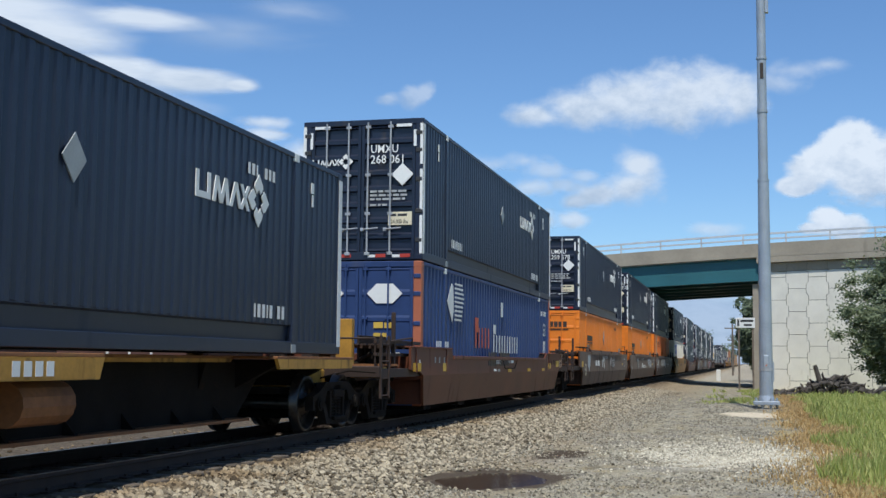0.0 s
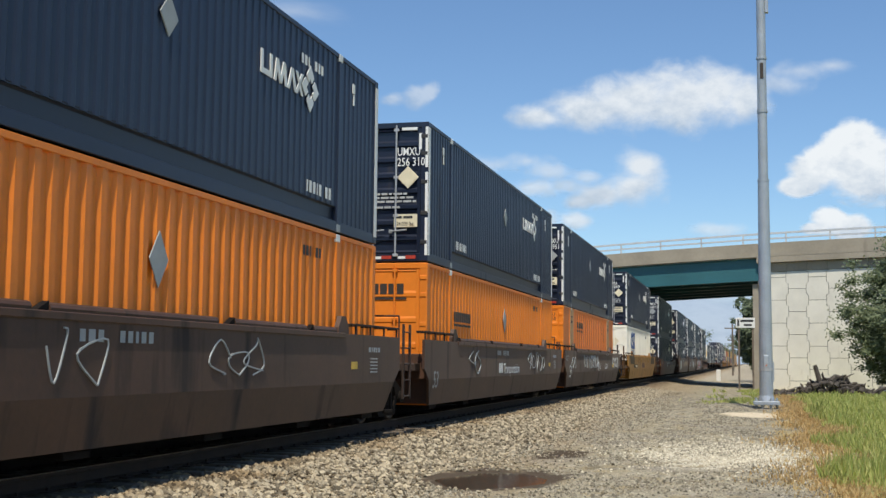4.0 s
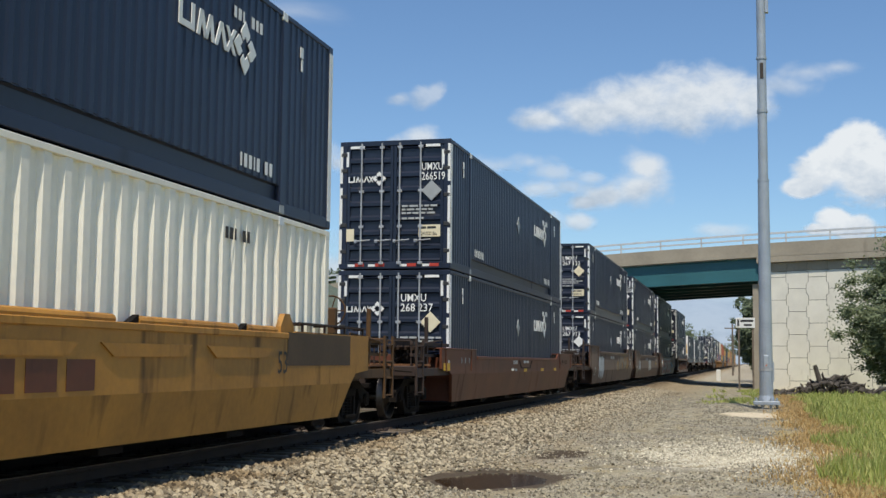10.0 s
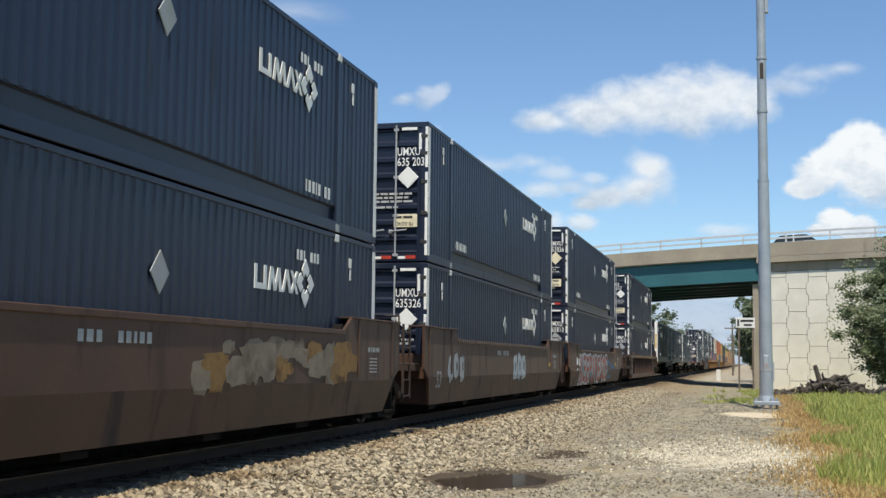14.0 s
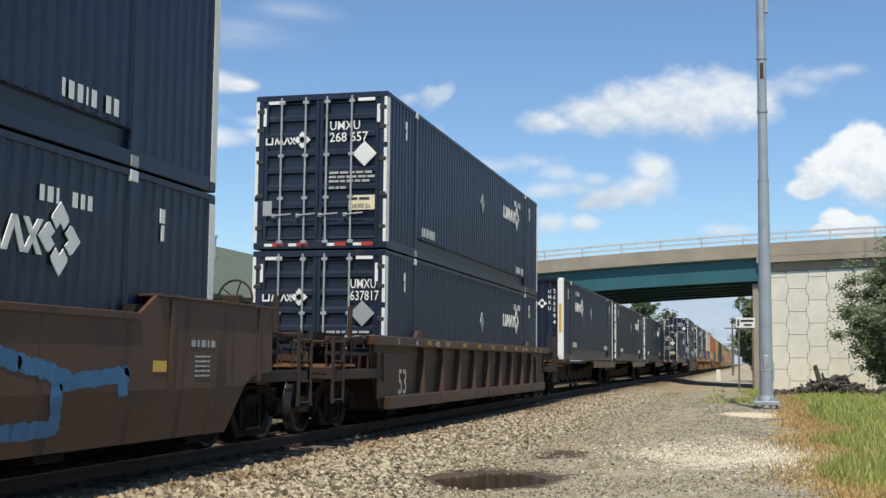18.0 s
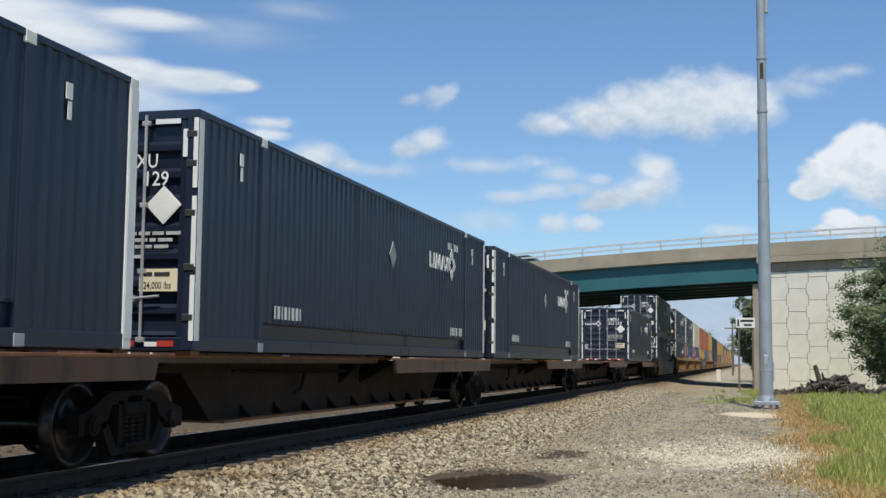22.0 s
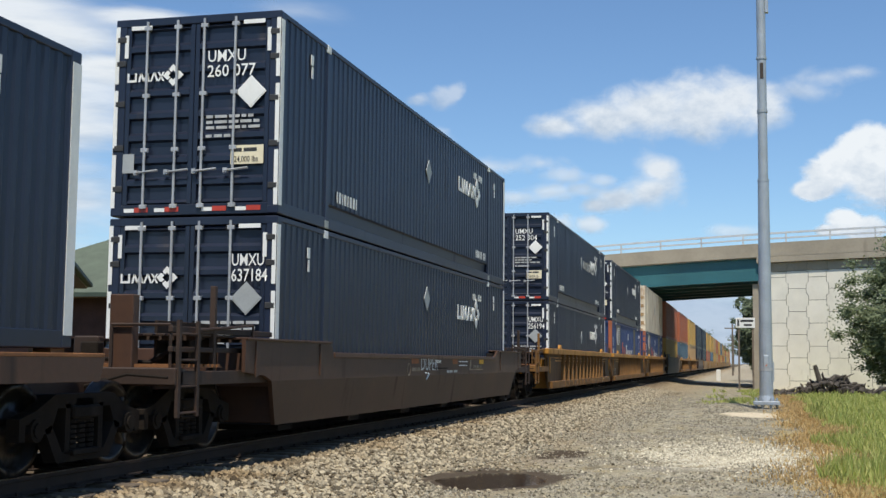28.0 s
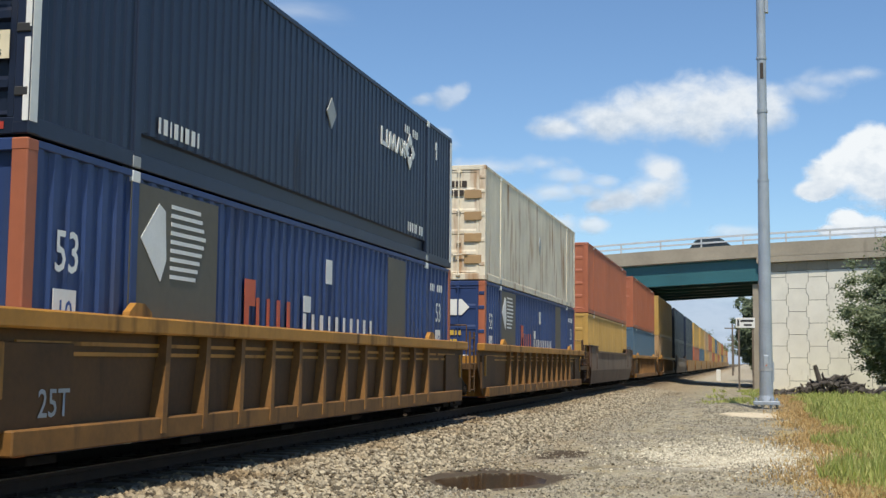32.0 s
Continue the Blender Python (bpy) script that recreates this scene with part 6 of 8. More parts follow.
def bubble(car, y, z, w, h, mat, seed, name="sprayed_shape", label="", lift=0.0):
    """A rounded blob of sprayed paint, on the side sheet and leaning with the skirt."""
    r3 = random.Random(seed)
    pts = []
    for i in range(18):
        a = 6.28319 * i / 18
        k = 1 + 0.16 * math.sin(3 * a + r3.uniform(0, 6)) + 0.08 * math.sin(5 * a + r3.uniform(0, 6))
        pts.append((y + w * 0.5 * k * math.copysign(abs(math.cos(a)) ** 0.7, math.cos(a)), min(1.47, z + h * 0.5 * k * math.copysign(abs(math.sin(a)) ** 0.7, math.sin(a)))))
    me = Shape().prism(pts, "x", CAR_HALF + 0.002 + lift, CAR_HALF + 0.004 + lift).mesh(name, mat)
    return part(name, bend_to_skirt(me), None, car, label)


bubble_pale = material("pale_sprayed_paint", (0.42, 0.46, 0.46), 0.65, vary=0.25, scale=3, dirt=(0.1, 0.07, 0.05), dirt_amount=0.25)
faded_spray = material("faded_pale_spray", (0.22, 0.175, 0.12), 0.7, vary=0.35, scale=2.5, dirt=(0.08, 0.04, 0.02), dirt_amount=0.5)
car = find("well_car", 15.42)
for k in range(4):
    bubble(car, 1.75 + 0.47 * k, 0.95, 0.5, 1.0, dark_mark, 40 + k)
    bubble(car, 1.75 + 0.47 * k, 0.95, 0.44, 0.92, bubble_pale, 40 + k, label="white sprayed bubble letter", lift=0.003)
    bubble(car, 1.75 + 0.47 * k, 0.98, 0.12, 0.3, grey_mark, 60 + k, lift=0.006)
r5 = random.Random(31)
for k in range(26):
    y, z = 9.0 + 0.21 * k + r5.uniform(-0.1, 0.1), 1.12 + r5.uniform(-0.2, 0.2)
    bubble(car, y, z, r5.uniform(0.3, 1.0), r5.uniform(0.15, 0.5), r5.choice((faded_spray, faded_spray, faded_gold)), 80 + k, label="faded yellow sprayed shape", lift=0.0004 * k)
car = find("well_car", 35.15)
for k in range(3):
    for y, w, h, mat, seed in ((8.6 + 0.62 * k, 0.66, 0.8, bubble_pale, 100), (1.2 + 0.55 * k, 0.5, 0.62, grey_mark, 110)):
        bubble(car, y, 1.0 + 0.05 * (k % 2), w, h, dark_mark, seed + k)
        bubble(car, y, 1.0 + 0.05 * (k % 2), w * 0.86, h * 0.88, mat, seed + k, label="pale sprayed shape", lift=0.003)
        bubble(car, y + 0.05, 1.05, w * 0.2, h * 0.3, dark_mark, seed + 50 + k, lift=0.006)
spray_red = material("sprayed_red_paint", (0.36, 0.042, 0.022), 0.5, vary=0.3, scale=1.5, dirt=(0.55, 0.13, 0.03), dirt_amount=0.2)
spray_teal = material("sprayed_turquoise_paint", (0.05, 0.22, 0.25), 0.55, vary=0.3, scale=1.5)
spray_white = material("sprayed_white_paint", (0.52, 0.56, 0.57), 0.55, vary=0.12, scale=1.5)
spray_blue = material("sprayed_blue_paint", (0.03, 0.13, 0.26), 0.55, vary=0.3, scale=1.0)
car = find("well_car", 54.95)
for k, (y0, z0, y1, z1) in enumerate(((11.0, 1.3, 11.8, 1.12), (11.7, 1.15, 12.6, 0.98), (12.5, 0.92, 13.7, 1.0), (13.7, 1.0, 13.66, 0.85), (12.45, 0.98, 12.5, 0.55), (11.2, 0.5, 12.5, 0.52), (10.6, 1.35, 11.3, 1.2), (10.8, 0.5, 10.7, 1.0), (10.2, 0.9, 11.4, 0.75))):
    n = 1 + int(math.hypot(y1 - y0, z1 - z0) / 0.09)
    for i in range(n + 1):
        bubble(car, y0 + (y1 - y0) * i / n, z0 + (z1 - z0) * i / n, 0.2, 0.16, spray_blue, 120 + k + i, label="blue sprayed stroke", lift=0.0002 * (i % 7))
for k in range(9):
    bubble(car, 14.3 + 0.22 * k, 1.6, 0.06, 0.16, spray_blue, 170 + k)
word = "KEEPSRESOE"
for k in range(10):
    bubble(car, 2.45 + 0.92 * k, 1.0, 0.75, 0.95, spray_teal, 300 + k, label="turquoise sprayed ground", lift=0.0006 * (k % 2))
for k, ch in enumerate(word):
    for mat, grow, lift in ((spray_white, 0.15, 0.006), (spray_red, 0.015, 0.010)):
        cu = bpy.data.curves.new("sprayed_letter", "FONT")
        cu.body, cu.size, cu.offset, cu.resolution_u, cu.align_x = ch, 1.35, 0.03 + grow * 0.7, 2, "CENTER"
        tmp = bpy.data.objects.new("sprayed_letter", cu)
        me = bpy.data.meshes.new_from_object(tmp)
        bpy.data.objects.remove(tmp)
        me.transform(Matrix.Rotation(radians(90), 4, "X"))
        me.transform(pose(CAR_HALF + 0.002 + lift, 2.2 + 0.92 * k, 0.42 + 0.05 * (k % 2), 0, 0, 90))
        me.materials.clear()
        me.materials.append(mat)
        part("sprayed_letter", bend_to_skirt(me), None, car, "red sprayed letter" if grow < 0.1 else "white outline of a sprayed letter")
part("scrawl", loops(random.Random(8), CAR_HALF + 0.006, 0.95, 1.9, 1.0, 1.34, 0.3, 0.016), spray_white, car, "white sprayed tag")
part("scrawl", loops(random.Random(9), CAR_HALF + 0.006, 1.1, 1.6, 0.84, 0.92, 0.2, 0.012), spray_white, car, "white sprayed squiggle")
car = find("well_car", 78.35)
side_lettering(car, "53", 0.5, 0.55, 0.46, cream_mark, x=CAR_HALF - 0.09)
side_bars(car, 2.4, 0.78, (0.2, 0.22, 0.2, 0.2, -0.9, 0.2, 0.2, 0.2, 0.2), 0.26, dark_mark, CAR_HALF - 0.148, 0.1)
for y, t in ((0.15, "53"), (1.4, "48"), (2.9, "40 20"), (12.6, "40 20"), (14.75, "48"), (15.6, "53")):
    side_lettering(car, t, y, 1.46, 0.1, white_mark, x=CAR_HALF + 0.003)
for k in range(9):
    part("reflector", Shape().box(CAR_HALF + 0.001, CAR_HALF + 0.006, 2.2 + 1.55 * k, 2.55 + 1.55 * k, 1.47, 1.56), yellow_sill, car, "yellow reflector plate")
car = find("well_car", 235.45)
side_lettering(car, "25T", 0.15, 0.62, 0.26, grey_mark, x=CAR_HALF - 0.09)
car = find("well_car", -32.8)
ochre_dark = material("darkened_ochre_paint", (0.075, 0.045, 0.02), 0.7, vary=0.25, scale=1.2)
for y0, y1 in ((-0.5, 2.2), (L - 2.2, L + 0.5)):
    part("tarnished_patch", Shape().prism([(y0, 1.54), (y1, 1.54), (y1 + (0.12 if y0 < 5 else 0), 1.08), (y0 + (0.4 if y0 < 5 else 0), 1.08)], "x", CAR_HALF + 0.001, CAR_HALF + 0.004), ochre_dark, car, "brown tarnished patch")
part("number_plate", Shape().box(CAR_HALF + 0.001, CAR_HALF + 0.004, 1.7, 4.05, 0.88, 1.06), ochre_dark, car, "dark number strip")
side_bars(car, 2.9, 0.91, (0.12,) * 6, 0.12, cream_mark, CAR_HALF + 0.005, 0.05)
side_bars(car, 7.1, 0.85, (0.5, 0.5, 0.5), 0.3, red_brown, gap=0.16)
for k in range(4):
    part("inset_plate", Shape().prism([(4.2 + 2.4 * k, 1.32), (6.2 + 2.4 * k, 1.32), (6.0 + 2.4 * k, 1.18), (4.45 + 2.4 * k, 1.18)], "x", CAR_HALF, CAR_HALF + 0.02), ochre, car)
side_lettering(car, "53", 13.6, 0.98, 0.3, dark_mark)
car = find("spine_car", -139.25)
part("number_panel", Shape().box(1.362, 1.366, 5.9, 8.6, 0.96, 1.16), yellow_sill, car)
side_bars(car, 7.2, 0.99, (0.12,) * 4, 0.14, white_mark, 1.368)

# car U6 and U16: low red-brown and rust-brown sills with small plates and bars
CS = CAR_HALF + 0.002


def oval(y, z, a, b, n=20):
    """A flat oval ring on a car's side."""
    v = []
    for x in (CS, CS + 0.008):
        for k in (0.9, 1.08):
            v += [(x, y + a * k * math.cos(6.28319 * i / n), z + b * k * math.sin(6.28319 * i / n)) for i in range(n)]
    f = []
    for i in range(n):
        j = (i + 1) % n
        f += [(i, j, n + j, n + i), (2 * n + i, 3 * n + i, 3 * n + j, 2 * n + j), (i, 2 * n + i, 2 * n + j, j), (n + i, n + j, 3 * n + j, 3 * n + i)]
    return Shape().add(v, f)


orange_patch = material("faded_orange_patch", (0.26, 0.085, 0.02), 0.7, vary=0.3, scale=3)
yellow_plate = material("yellow_reflector_plate", (0.62, 0.36, 0.02), 0.5, vary=0.12, scale=5)
for a in (-118.1, -8.75):
    car = find("well_car", a)
    for k in range(3):
        side_bars(car, 6.4, 1.17 - 0.035 * k, (0.12, 0.08, 0.14, 0.1, 0.1), 0.018, white_mark, gap=0.02)
    part("inset_edge", Shape().prism([(7.2, 1.22), (7.24, 1.22), (7.6, 1.0), (8.9, 0.995), (9.25, 1.2), (9.29, 1.2), (8.93, 0.97), (7.57, 0.975)][::-1], "x", CS, CS + 0.012), grimy, car, "dark edge of an inset plate")
    side_bars(car, 7.95, 1.12, (0.09, 0.09, 0.09, -0.08, 0.08, 0.08, 0.08, 0.08), 0.075, white_mark, gap=0.02)
    side_bars(car, 6.65, 0.91, (0.3,), 0.06, grey_mark)
    side_bars(car, 6.15, 0.92, (0.06, 0.05, 0.02, 0.06, 0.06), 0.055, white_mark, gap=0.02)
    for y in (8.0, 10.9, 13.4):
        part("reflector", Shape().box(CS, CS + 0.005, y, y + 0.46, 0.885, 0.97), yellow_plate, car, "yellow reflector plate")
    for y in (14.9, 15.25, 15.6, 15.95, 16.3):
        side_bars(car, y, 1.08, (0.06,), 0.14, grimy)
    side_bars(car, -0.9, 1.02, (0.1,), 0.16, white_mark)
    for y in (0.3, 0.65, 1.05, 1.3):
        side_bars(car, y, 1.12, (0.08,), 0.12, grey_mark)
    part("reflector", Shape().box(CS, CS + 0.005, -1.3, -0.75, 0.96, 1.12), yellow_plate, car, "dull yellow reflector plate")
car = find("well_car", 192.75)
me = lettering("DUPER", 0.27, spray_white, 1.0)
me = me.copy()
for v in me.vertices:
    v.co.x *= 1.12
part("sprayed_word", me, None, car, "white sprayed word", at=pose(CAR_HALF + 0.006, 6.95, 0.98, 0, 0, 90))
part("sprayed_arrow", railing([(CAR_HALF + 0.004, 7.3, 0.93), (CAR_HALF + 0.004, 7.6, 0.9), (CAR_HALF - 0.006, 7.42, 0.8), (CAR_HALF + 0.004, 7.55, 0.93)], 0.014), spray_white, car)
part("cream_plate", Shape().box(CS, CS + 0.004, 6.34, 6.92, 0.965, 1.035), faded_spray, car, "dull cream plate")
part("orange_patch", Shape().box(CS, CS + 0.003, 6.3, 6.8, 1.11, 1.22), orange_patch, car, "faded orange patch")
part("orange_patch", Shape().box(CS, CS + 0.003, 9.56, 10.0, 1.1, 1.2), orange_patch, car, "faded orange patch")
part("reflector", Shape().box(CS, CS + 0.005, 12.2, 12.65, 1.1, 1.2), yellow_plate, car, "yellow reflector plate")
part("inset_edge", Shape().box(CS, CS + 0.01, 7.9, 9.1, 1.005, 1.025), grimy, car)
side_bars(car, 10.15, 1.14, (0.2, 0.3, 0.25), 0.025, white_mark, gap=0.04)
side_bars(car, 10.15, 1.06, (0.25, 0.3, 0.15), 0.02, white_mark, gap=0.04)
side_bars(car, 9.05, 0.92, (0.2, 0.25, -0.05, 0.3), 0.05, grey_mark, gap=0.04)
side_bars(car, 8.12, 1.12, (0.08, 0.08, 0.08, 0.08), 0.06, white_mark, gap=0.03)
part("line_badge", Shape().prism([(11.15, 0.96), (11.22, 1.19), (11.36, 1.19), (11.36, 1.05), (11.27, 1.05), (11.3, 0.985), (12.6, 0.985), (12.6, 0.96)], "x", CS, CS + 0.003), faded_spray, car, "pale line badge as plain shape")
side_bars(car, 11.5, 1.01, (0.12, 0.08, 0.1, -0.03, 0.12, 0.1, -0.03, 0.14, 0.08), 0.06, faded_spray, gap=0.02)
part("oval_badge", oval(6.1, 1.0, 0.11, 0.11), faded_spray, car, "oval outline badge")
# car U4: stencilled marks
car = find("well_car", -56.1)
side_lettering(car, "B", 9.3, 0.88, 0.24, white_mark, 0.9)
side_lettering(car, "AOK 55174", 11.0, 0.87, 0.24, white_mark, 0.72)
part("oval_badge", oval(8.72, 1.0, 0.2, 0.16), white_mark, car, "oval outline badge")
side_bars(car, 8.6, 0.98, (0.06, 0.06, 0.06), 0.03, white_mark, gap=0.02)
part("reflector", Shape().box(CS, CS + 0.005, 14.05, 14.55, 0.93, 1.05), yellow_plate, car, "yellow reflector plate")
side_bars(car, 11.8, 1.49, (0.3, -0.1, 0.2), 0.025, white_mark)
# shift of single placards
for a, z, dy, dz in ((192.75, LOWER, -0.05, 0.3), (-8.75, LOWER, 0.0, 0.0), (-56.1, UPPER, -0.6, 0.1)):
    for c in find("freight_container", a, z).children:
        if c.name.split(".")[0] == "side_placard":
            c.matrix_basis = pose(0, dy, dz)

# first orange unit: large size number, reflector, pale sprayed blot
car = find("well_car", -94.6)
side_lettering(car, "53", 0.0, 0.66, 0.46, cream_mark, 0.8)
part("reflector", Shape().box(CS, CS + 0.005, -0.85, -0.45, 0.98, 1.2), yellow_plate, car, "yellow reflector plate")
for k, (y, z, w, h) in enumerate(((1.15, 1.2, 0.4, 0.5), (1.5, 1.22, 0.36, 0.46), (1.35, 0.98, 0.3, 0.3))):
    bubble(car, y, z, w, h, bubble_pale, 200 + k, label="pale sprayed blot", lift=0.0006 * k)
side_bars(car, 3.4, 1.02, (0.12, 0.12, 0.12, -0.1, 0.1, 0.1, 0.1, 0.1, 0.1), 0.22, white_mark, gap=0.05)

car = find("well_car", -56.1)
side_lettering(car, "53", 0.16, 0.62, 0.44, white_mark, 0.8, skirt=True)
side_lettering(car, "125 T", -0.74, 1.22, 0.17, faint_mark, 0.9)
# ---- overpass ----
BDIR = Vector((0.9884, -0.152, 0))          # along the overpass, towards its right-hand abutment
BNRM = Vector((0.152, 0.9884, 0))           # away from the camera
BORG = Vector((0.754, 88.477, 0))
BMAT = Matrix.Translation(BORG) @ Matrix((( BDIR.x, BNRM.x, 0, 0), (BDIR.y, BNRM.y, 0, 0), (0, 0, 1, 0), (0, 0, 0, 1)))
B_WIDE = 18.0


def deck_z(u):
    """Top of the parapet along the overpass: a gentle crest that falls off beyond the track."""
    return 10.17 + 0.036 * u - 0.0009 * u * u


def run(s, u0, u1, step, lo, hi, y0, y1):
    """A beam that follows the road's crest, lo and hi below the parapet top."""
    n = max(1, round((u1 - u0) / step))
    us = [u0 + (u1 - u0) * i / n for i in range(n + 1)]
    v = []
    for u in us:
        for y in (y0, y1):
            v += [(u, y, deck_z(u) + lo), (u, y, deck_z(u) + hi)]
    f = []
    for i in range(n):
        a, b = 4 * i, 4 * (i + 1)
        f += [(a, b, b + 1, a + 1), (a + 2, a + 3, b + 3, b + 2), (a + 1, b + 1, b + 3, a + 3), (a, a + 2, b + 2, b)]
    f += [(0, 1, 3, 2), (4 * n, 4 * n + 2, 4 * n + 3, 4 * n + 1)]
    return s.add(v, f)


U_L, U_R = -27.5, 0.3        # faces of the abutments along the overpass
bridge = thing("overpass", "concrete road overpass on teal steel girders with a metal railing", "bridge", at=BMAT)
part("deck_slab", run(Shape(), -75, 75, 3, -1.05, -0.8, 0.15, B_WIDE - 0.15), concrete, bridge)
part("roadway", run(Shape(), -75, 75, 3, -0.796, -0.76, 0.4, B_WIDE - 0.4), asphalt, bridge, "grey asphalt roadway")
for y0, y1 in ((0.0, 0.32), (B_WIDE - 0.32, B_WIDE)):
    part("parapet", run(run(Shape(), -75, 75, 3, -0.98, 0.0, y0, y1), -75, 75, 3, -0.98, -0.7, y0 - 0.04 if y0 < 1 else y0, y1), concrete, bridge, "weathered concrete parapet")
for k in range(6):
    y = 0.35 + (B_WIDE - 0.7) * k / 5
    s = run(Shape(), U_L, U_R, 3, -2.62, -1.05, y - 0.012, y + 0.012)
    run(s, U_L, U_R, 3, -2.66, -2.60, y - 0.22, y + 0.22)
    run(s, U_L, U_R, 3, -1.08, -1.04, y - 0.2, y + 0.2)
    part("girder", s, teal, bridge, "teal painted steel girder")
for y in (0.16, B_WIDE - 0.16):
    for k in range(50):
        u = -73 + 3.0 * k
        part("railing_post", Shape().box(u - 0.05, u + 0.05, y - 0.05, y + 0.05, deck_z(u), deck_z(u) + 0.74, 0.01), alu, bridge)
    part("railing_rail", run(Shape(), -75, 75, 3, 0.62, 0.76, y - 0.06, y + 0.06), alu, bridge)
    part("railing_rail", run(Shape(), -75, 75, 3, 0.26, 0.38, y - 0.05, y + 0.05), alu, bridge)

# abutments faced with interlocking panels
PW, PH = 1.375, 1.63          # width and height of the facing panels
for name, u0, u1 in (("wall_right", U_R + 0.4, 48.0), ("wall_left", -70.0, U_L - 0.4)):
    wall = tagged(new(name), "retaining wall of pale interlocking concrete panels", "retaining wall", kind="structure")
    wall.matrix_basis = BMAT
    s = Shape()
    n = 12
    for i in range(n):
        a, b = u0 + (u1 - u0) * i / n, u0 + (u1 - u0) * (i + 1) / n
        s.box(a, b, 0.5, B_WIDE - 0.5, -0.8, min(deck_z(a), deck_z(b)) - 1.06)
    part("wall_core", s, joint_dark, wall)
    part("fascia_beam", run(Shape(), u0 - 0.75, u1, 3, -1.40, -0.985, -0.03, 0.6), concrete, wall, "concrete beam under the parapet")
    a = u0 - 0.07 if u0 > 0 else u1 - PW * 30
    while a < u1 - 0.1:
        part("coping_block", run(Shape(), a + 0.015, min(u1, a + PW - 0.015), 3, -2.04, -1.44, 0.33, 0.6), concrete, wall)
        a += PW
part("corner_column", Shape().box(U_R - 0.72, U_R - 0.28, 0.4, 1.1, -0.8, 7.3, 0.02), concrete, bpy.data.objects["wall_right"], "tan concrete column at the corner")

panel_meshes = {}


def wall_panel(below, above):
    """A cross-shaped facing panel, broad at mid-height; below and above: how far it reaches from its middle."""
    key = (round(below, 2), round(above, 2))
    if key not in panel_meshes:
        a, n, q = PW / 2, 0.075, PH * 0.25
        g = 0.017
        lo, hi = -below + g, above - g
        rows = [(z, -n - g if abs(z) > q else n - g) for z in (-PH, -q - 0.05, -q + 0.05, q - 0.05, q + 0.05, PH)]

        def edge(z):
            for (z0, e0), (z1, e1) in zip(rows, rows[1:]):
                if z0 <= z <= z1:
                    return e0 + (e1 - e0) * (z - z0) / (z1 - z0)
        zs = [lo] + [z for z, e in rows if lo < z < hi] + [hi]
        out = [(a + edge(z), z) for z in zs] + [(-a - edge(z), z) for z in reversed(zs)]
        panel_meshes[key] = Shape().prism(out, "y", 0, 0.10).mesh("panel", panel_concrete)
    return panel_meshes[key]


def panel_column(wall, top, odd, at):
    """One column of panels from the top down into the ground; odd columns are set half a panel lower."""
    joint = 8.56 if odd else 7.75
    while joint > top:
        joint -= PH
    above = top
    while above > -0.6:
        mid = joint + PH / 2
        if above - joint > 0.12:
            part("panel", wall_panel(mid - joint, above - mid), None, wall, at=at(mid))
            above = joint
        joint -= PH


def face_panels(wall_name, u0, cols):
    wall = bpy.data.objects[wall_name]
    for c in range(cols):
        u = u0 + (c + 0.5) * PW
        panel_column(wall, deck_z(u) - 2.06, c % 2 == 1, lambda mid: pose(u, 0.38, mid))


face_panels("wall_right", 0.625, 18)
face_panels("wall_left", U_L - 0.4 - 11 * PW, 11)
# returns under the deck
for name, u in (("wall_right", U_R + 0.4), ("wall_left", U_L - 0.4)):
    wall = bpy.data.objects[name]
    for c in range(11):
        y = 0.5 + (c + 0.5) * PW
        panel_column(wall, deck_z(u) - 3.0, c % 2 == 1, lambda mid: Matrix.Translation((u - (0.06 if u > 0 else -0.16), y, mid)) @ pose(0, 0, 0, 0, 0, 90))
    sx = -1 if u > 0 else 1
    a, b = sorted((u + sx * 0.02, u + sx * 0.7))
    part("bearing_shelf", Shape().box(a, b, 0.2, B_WIDE - 0.2, deck_z(u) - 3.0, deck_z(u) - 2.68, 0.02), concrete, wall)

# ---- galvanised mast beside the lane ----
mast = thing("light_mast", "tall galvanised steel mast on a bolted base plate", "mast", at=pose(0.64, 45.1, ground_z(0.64, 45.1)))
for z0, z1, r0, r1 in ((0.3, 8.35, 0.245, 0.198), (8.3, 15.4, 0.176, 0.16), (15.3, 22, 0.168, 0.13)):
    part("shaft_section", Shape().rod((0, 0, z0), (0, 0, z1), r0, 16, r1), galv, mast, smooth=False)
for z in (8.32, 10.9, 12.9):
    part("joint_ring", Shape().rod((0, 0, z - 0.05), (0, 0, z + 0.05), 0.205 if z < 9 else 0.19, 16), galv, mast)
part("cable_port", Shape().box(-0.06, 0.06, -0.19, -0.14, 12.1, 12.7, 0.02), dark_mark, mast, "dark cable opening")
part("base_plate", Shape().box(-0.46, 0.46, -0.46, 0.46, 0.17, 0.30, 0.015), galv, mast, "square steel base plate on anchor bolts")
part("footing", Shape().rod((0, 0, -0.6), (0, 0, 0.03), 0.62, 24), concrete, mast)
for k in range(8):
    a = 0.7854 * k + 0.39
    x, y = 0.39 * math.cos(a), 0.39 * math.sin(a)
    part("anchor_bolt", Shape().rod((x, y, 0.0), (x, y, 0.42), 0.028, 8).rod((x, y, 0.30), (x, y, 0.36), 0.055, 6).rod((x, y, 0.10), (x, y, 0.165), 0.055, 6), galv, mast)
part("flange_ring", Shape().rod((0, 0, 0.3), (0, 0, 0.5), 0.30, 16, 0.25), galv, mast)
part("hand_hole", Shape().box(-0.09, 0.09, -0.26, -0.21, 1.6, 1.95, 0.02), galv, mast)
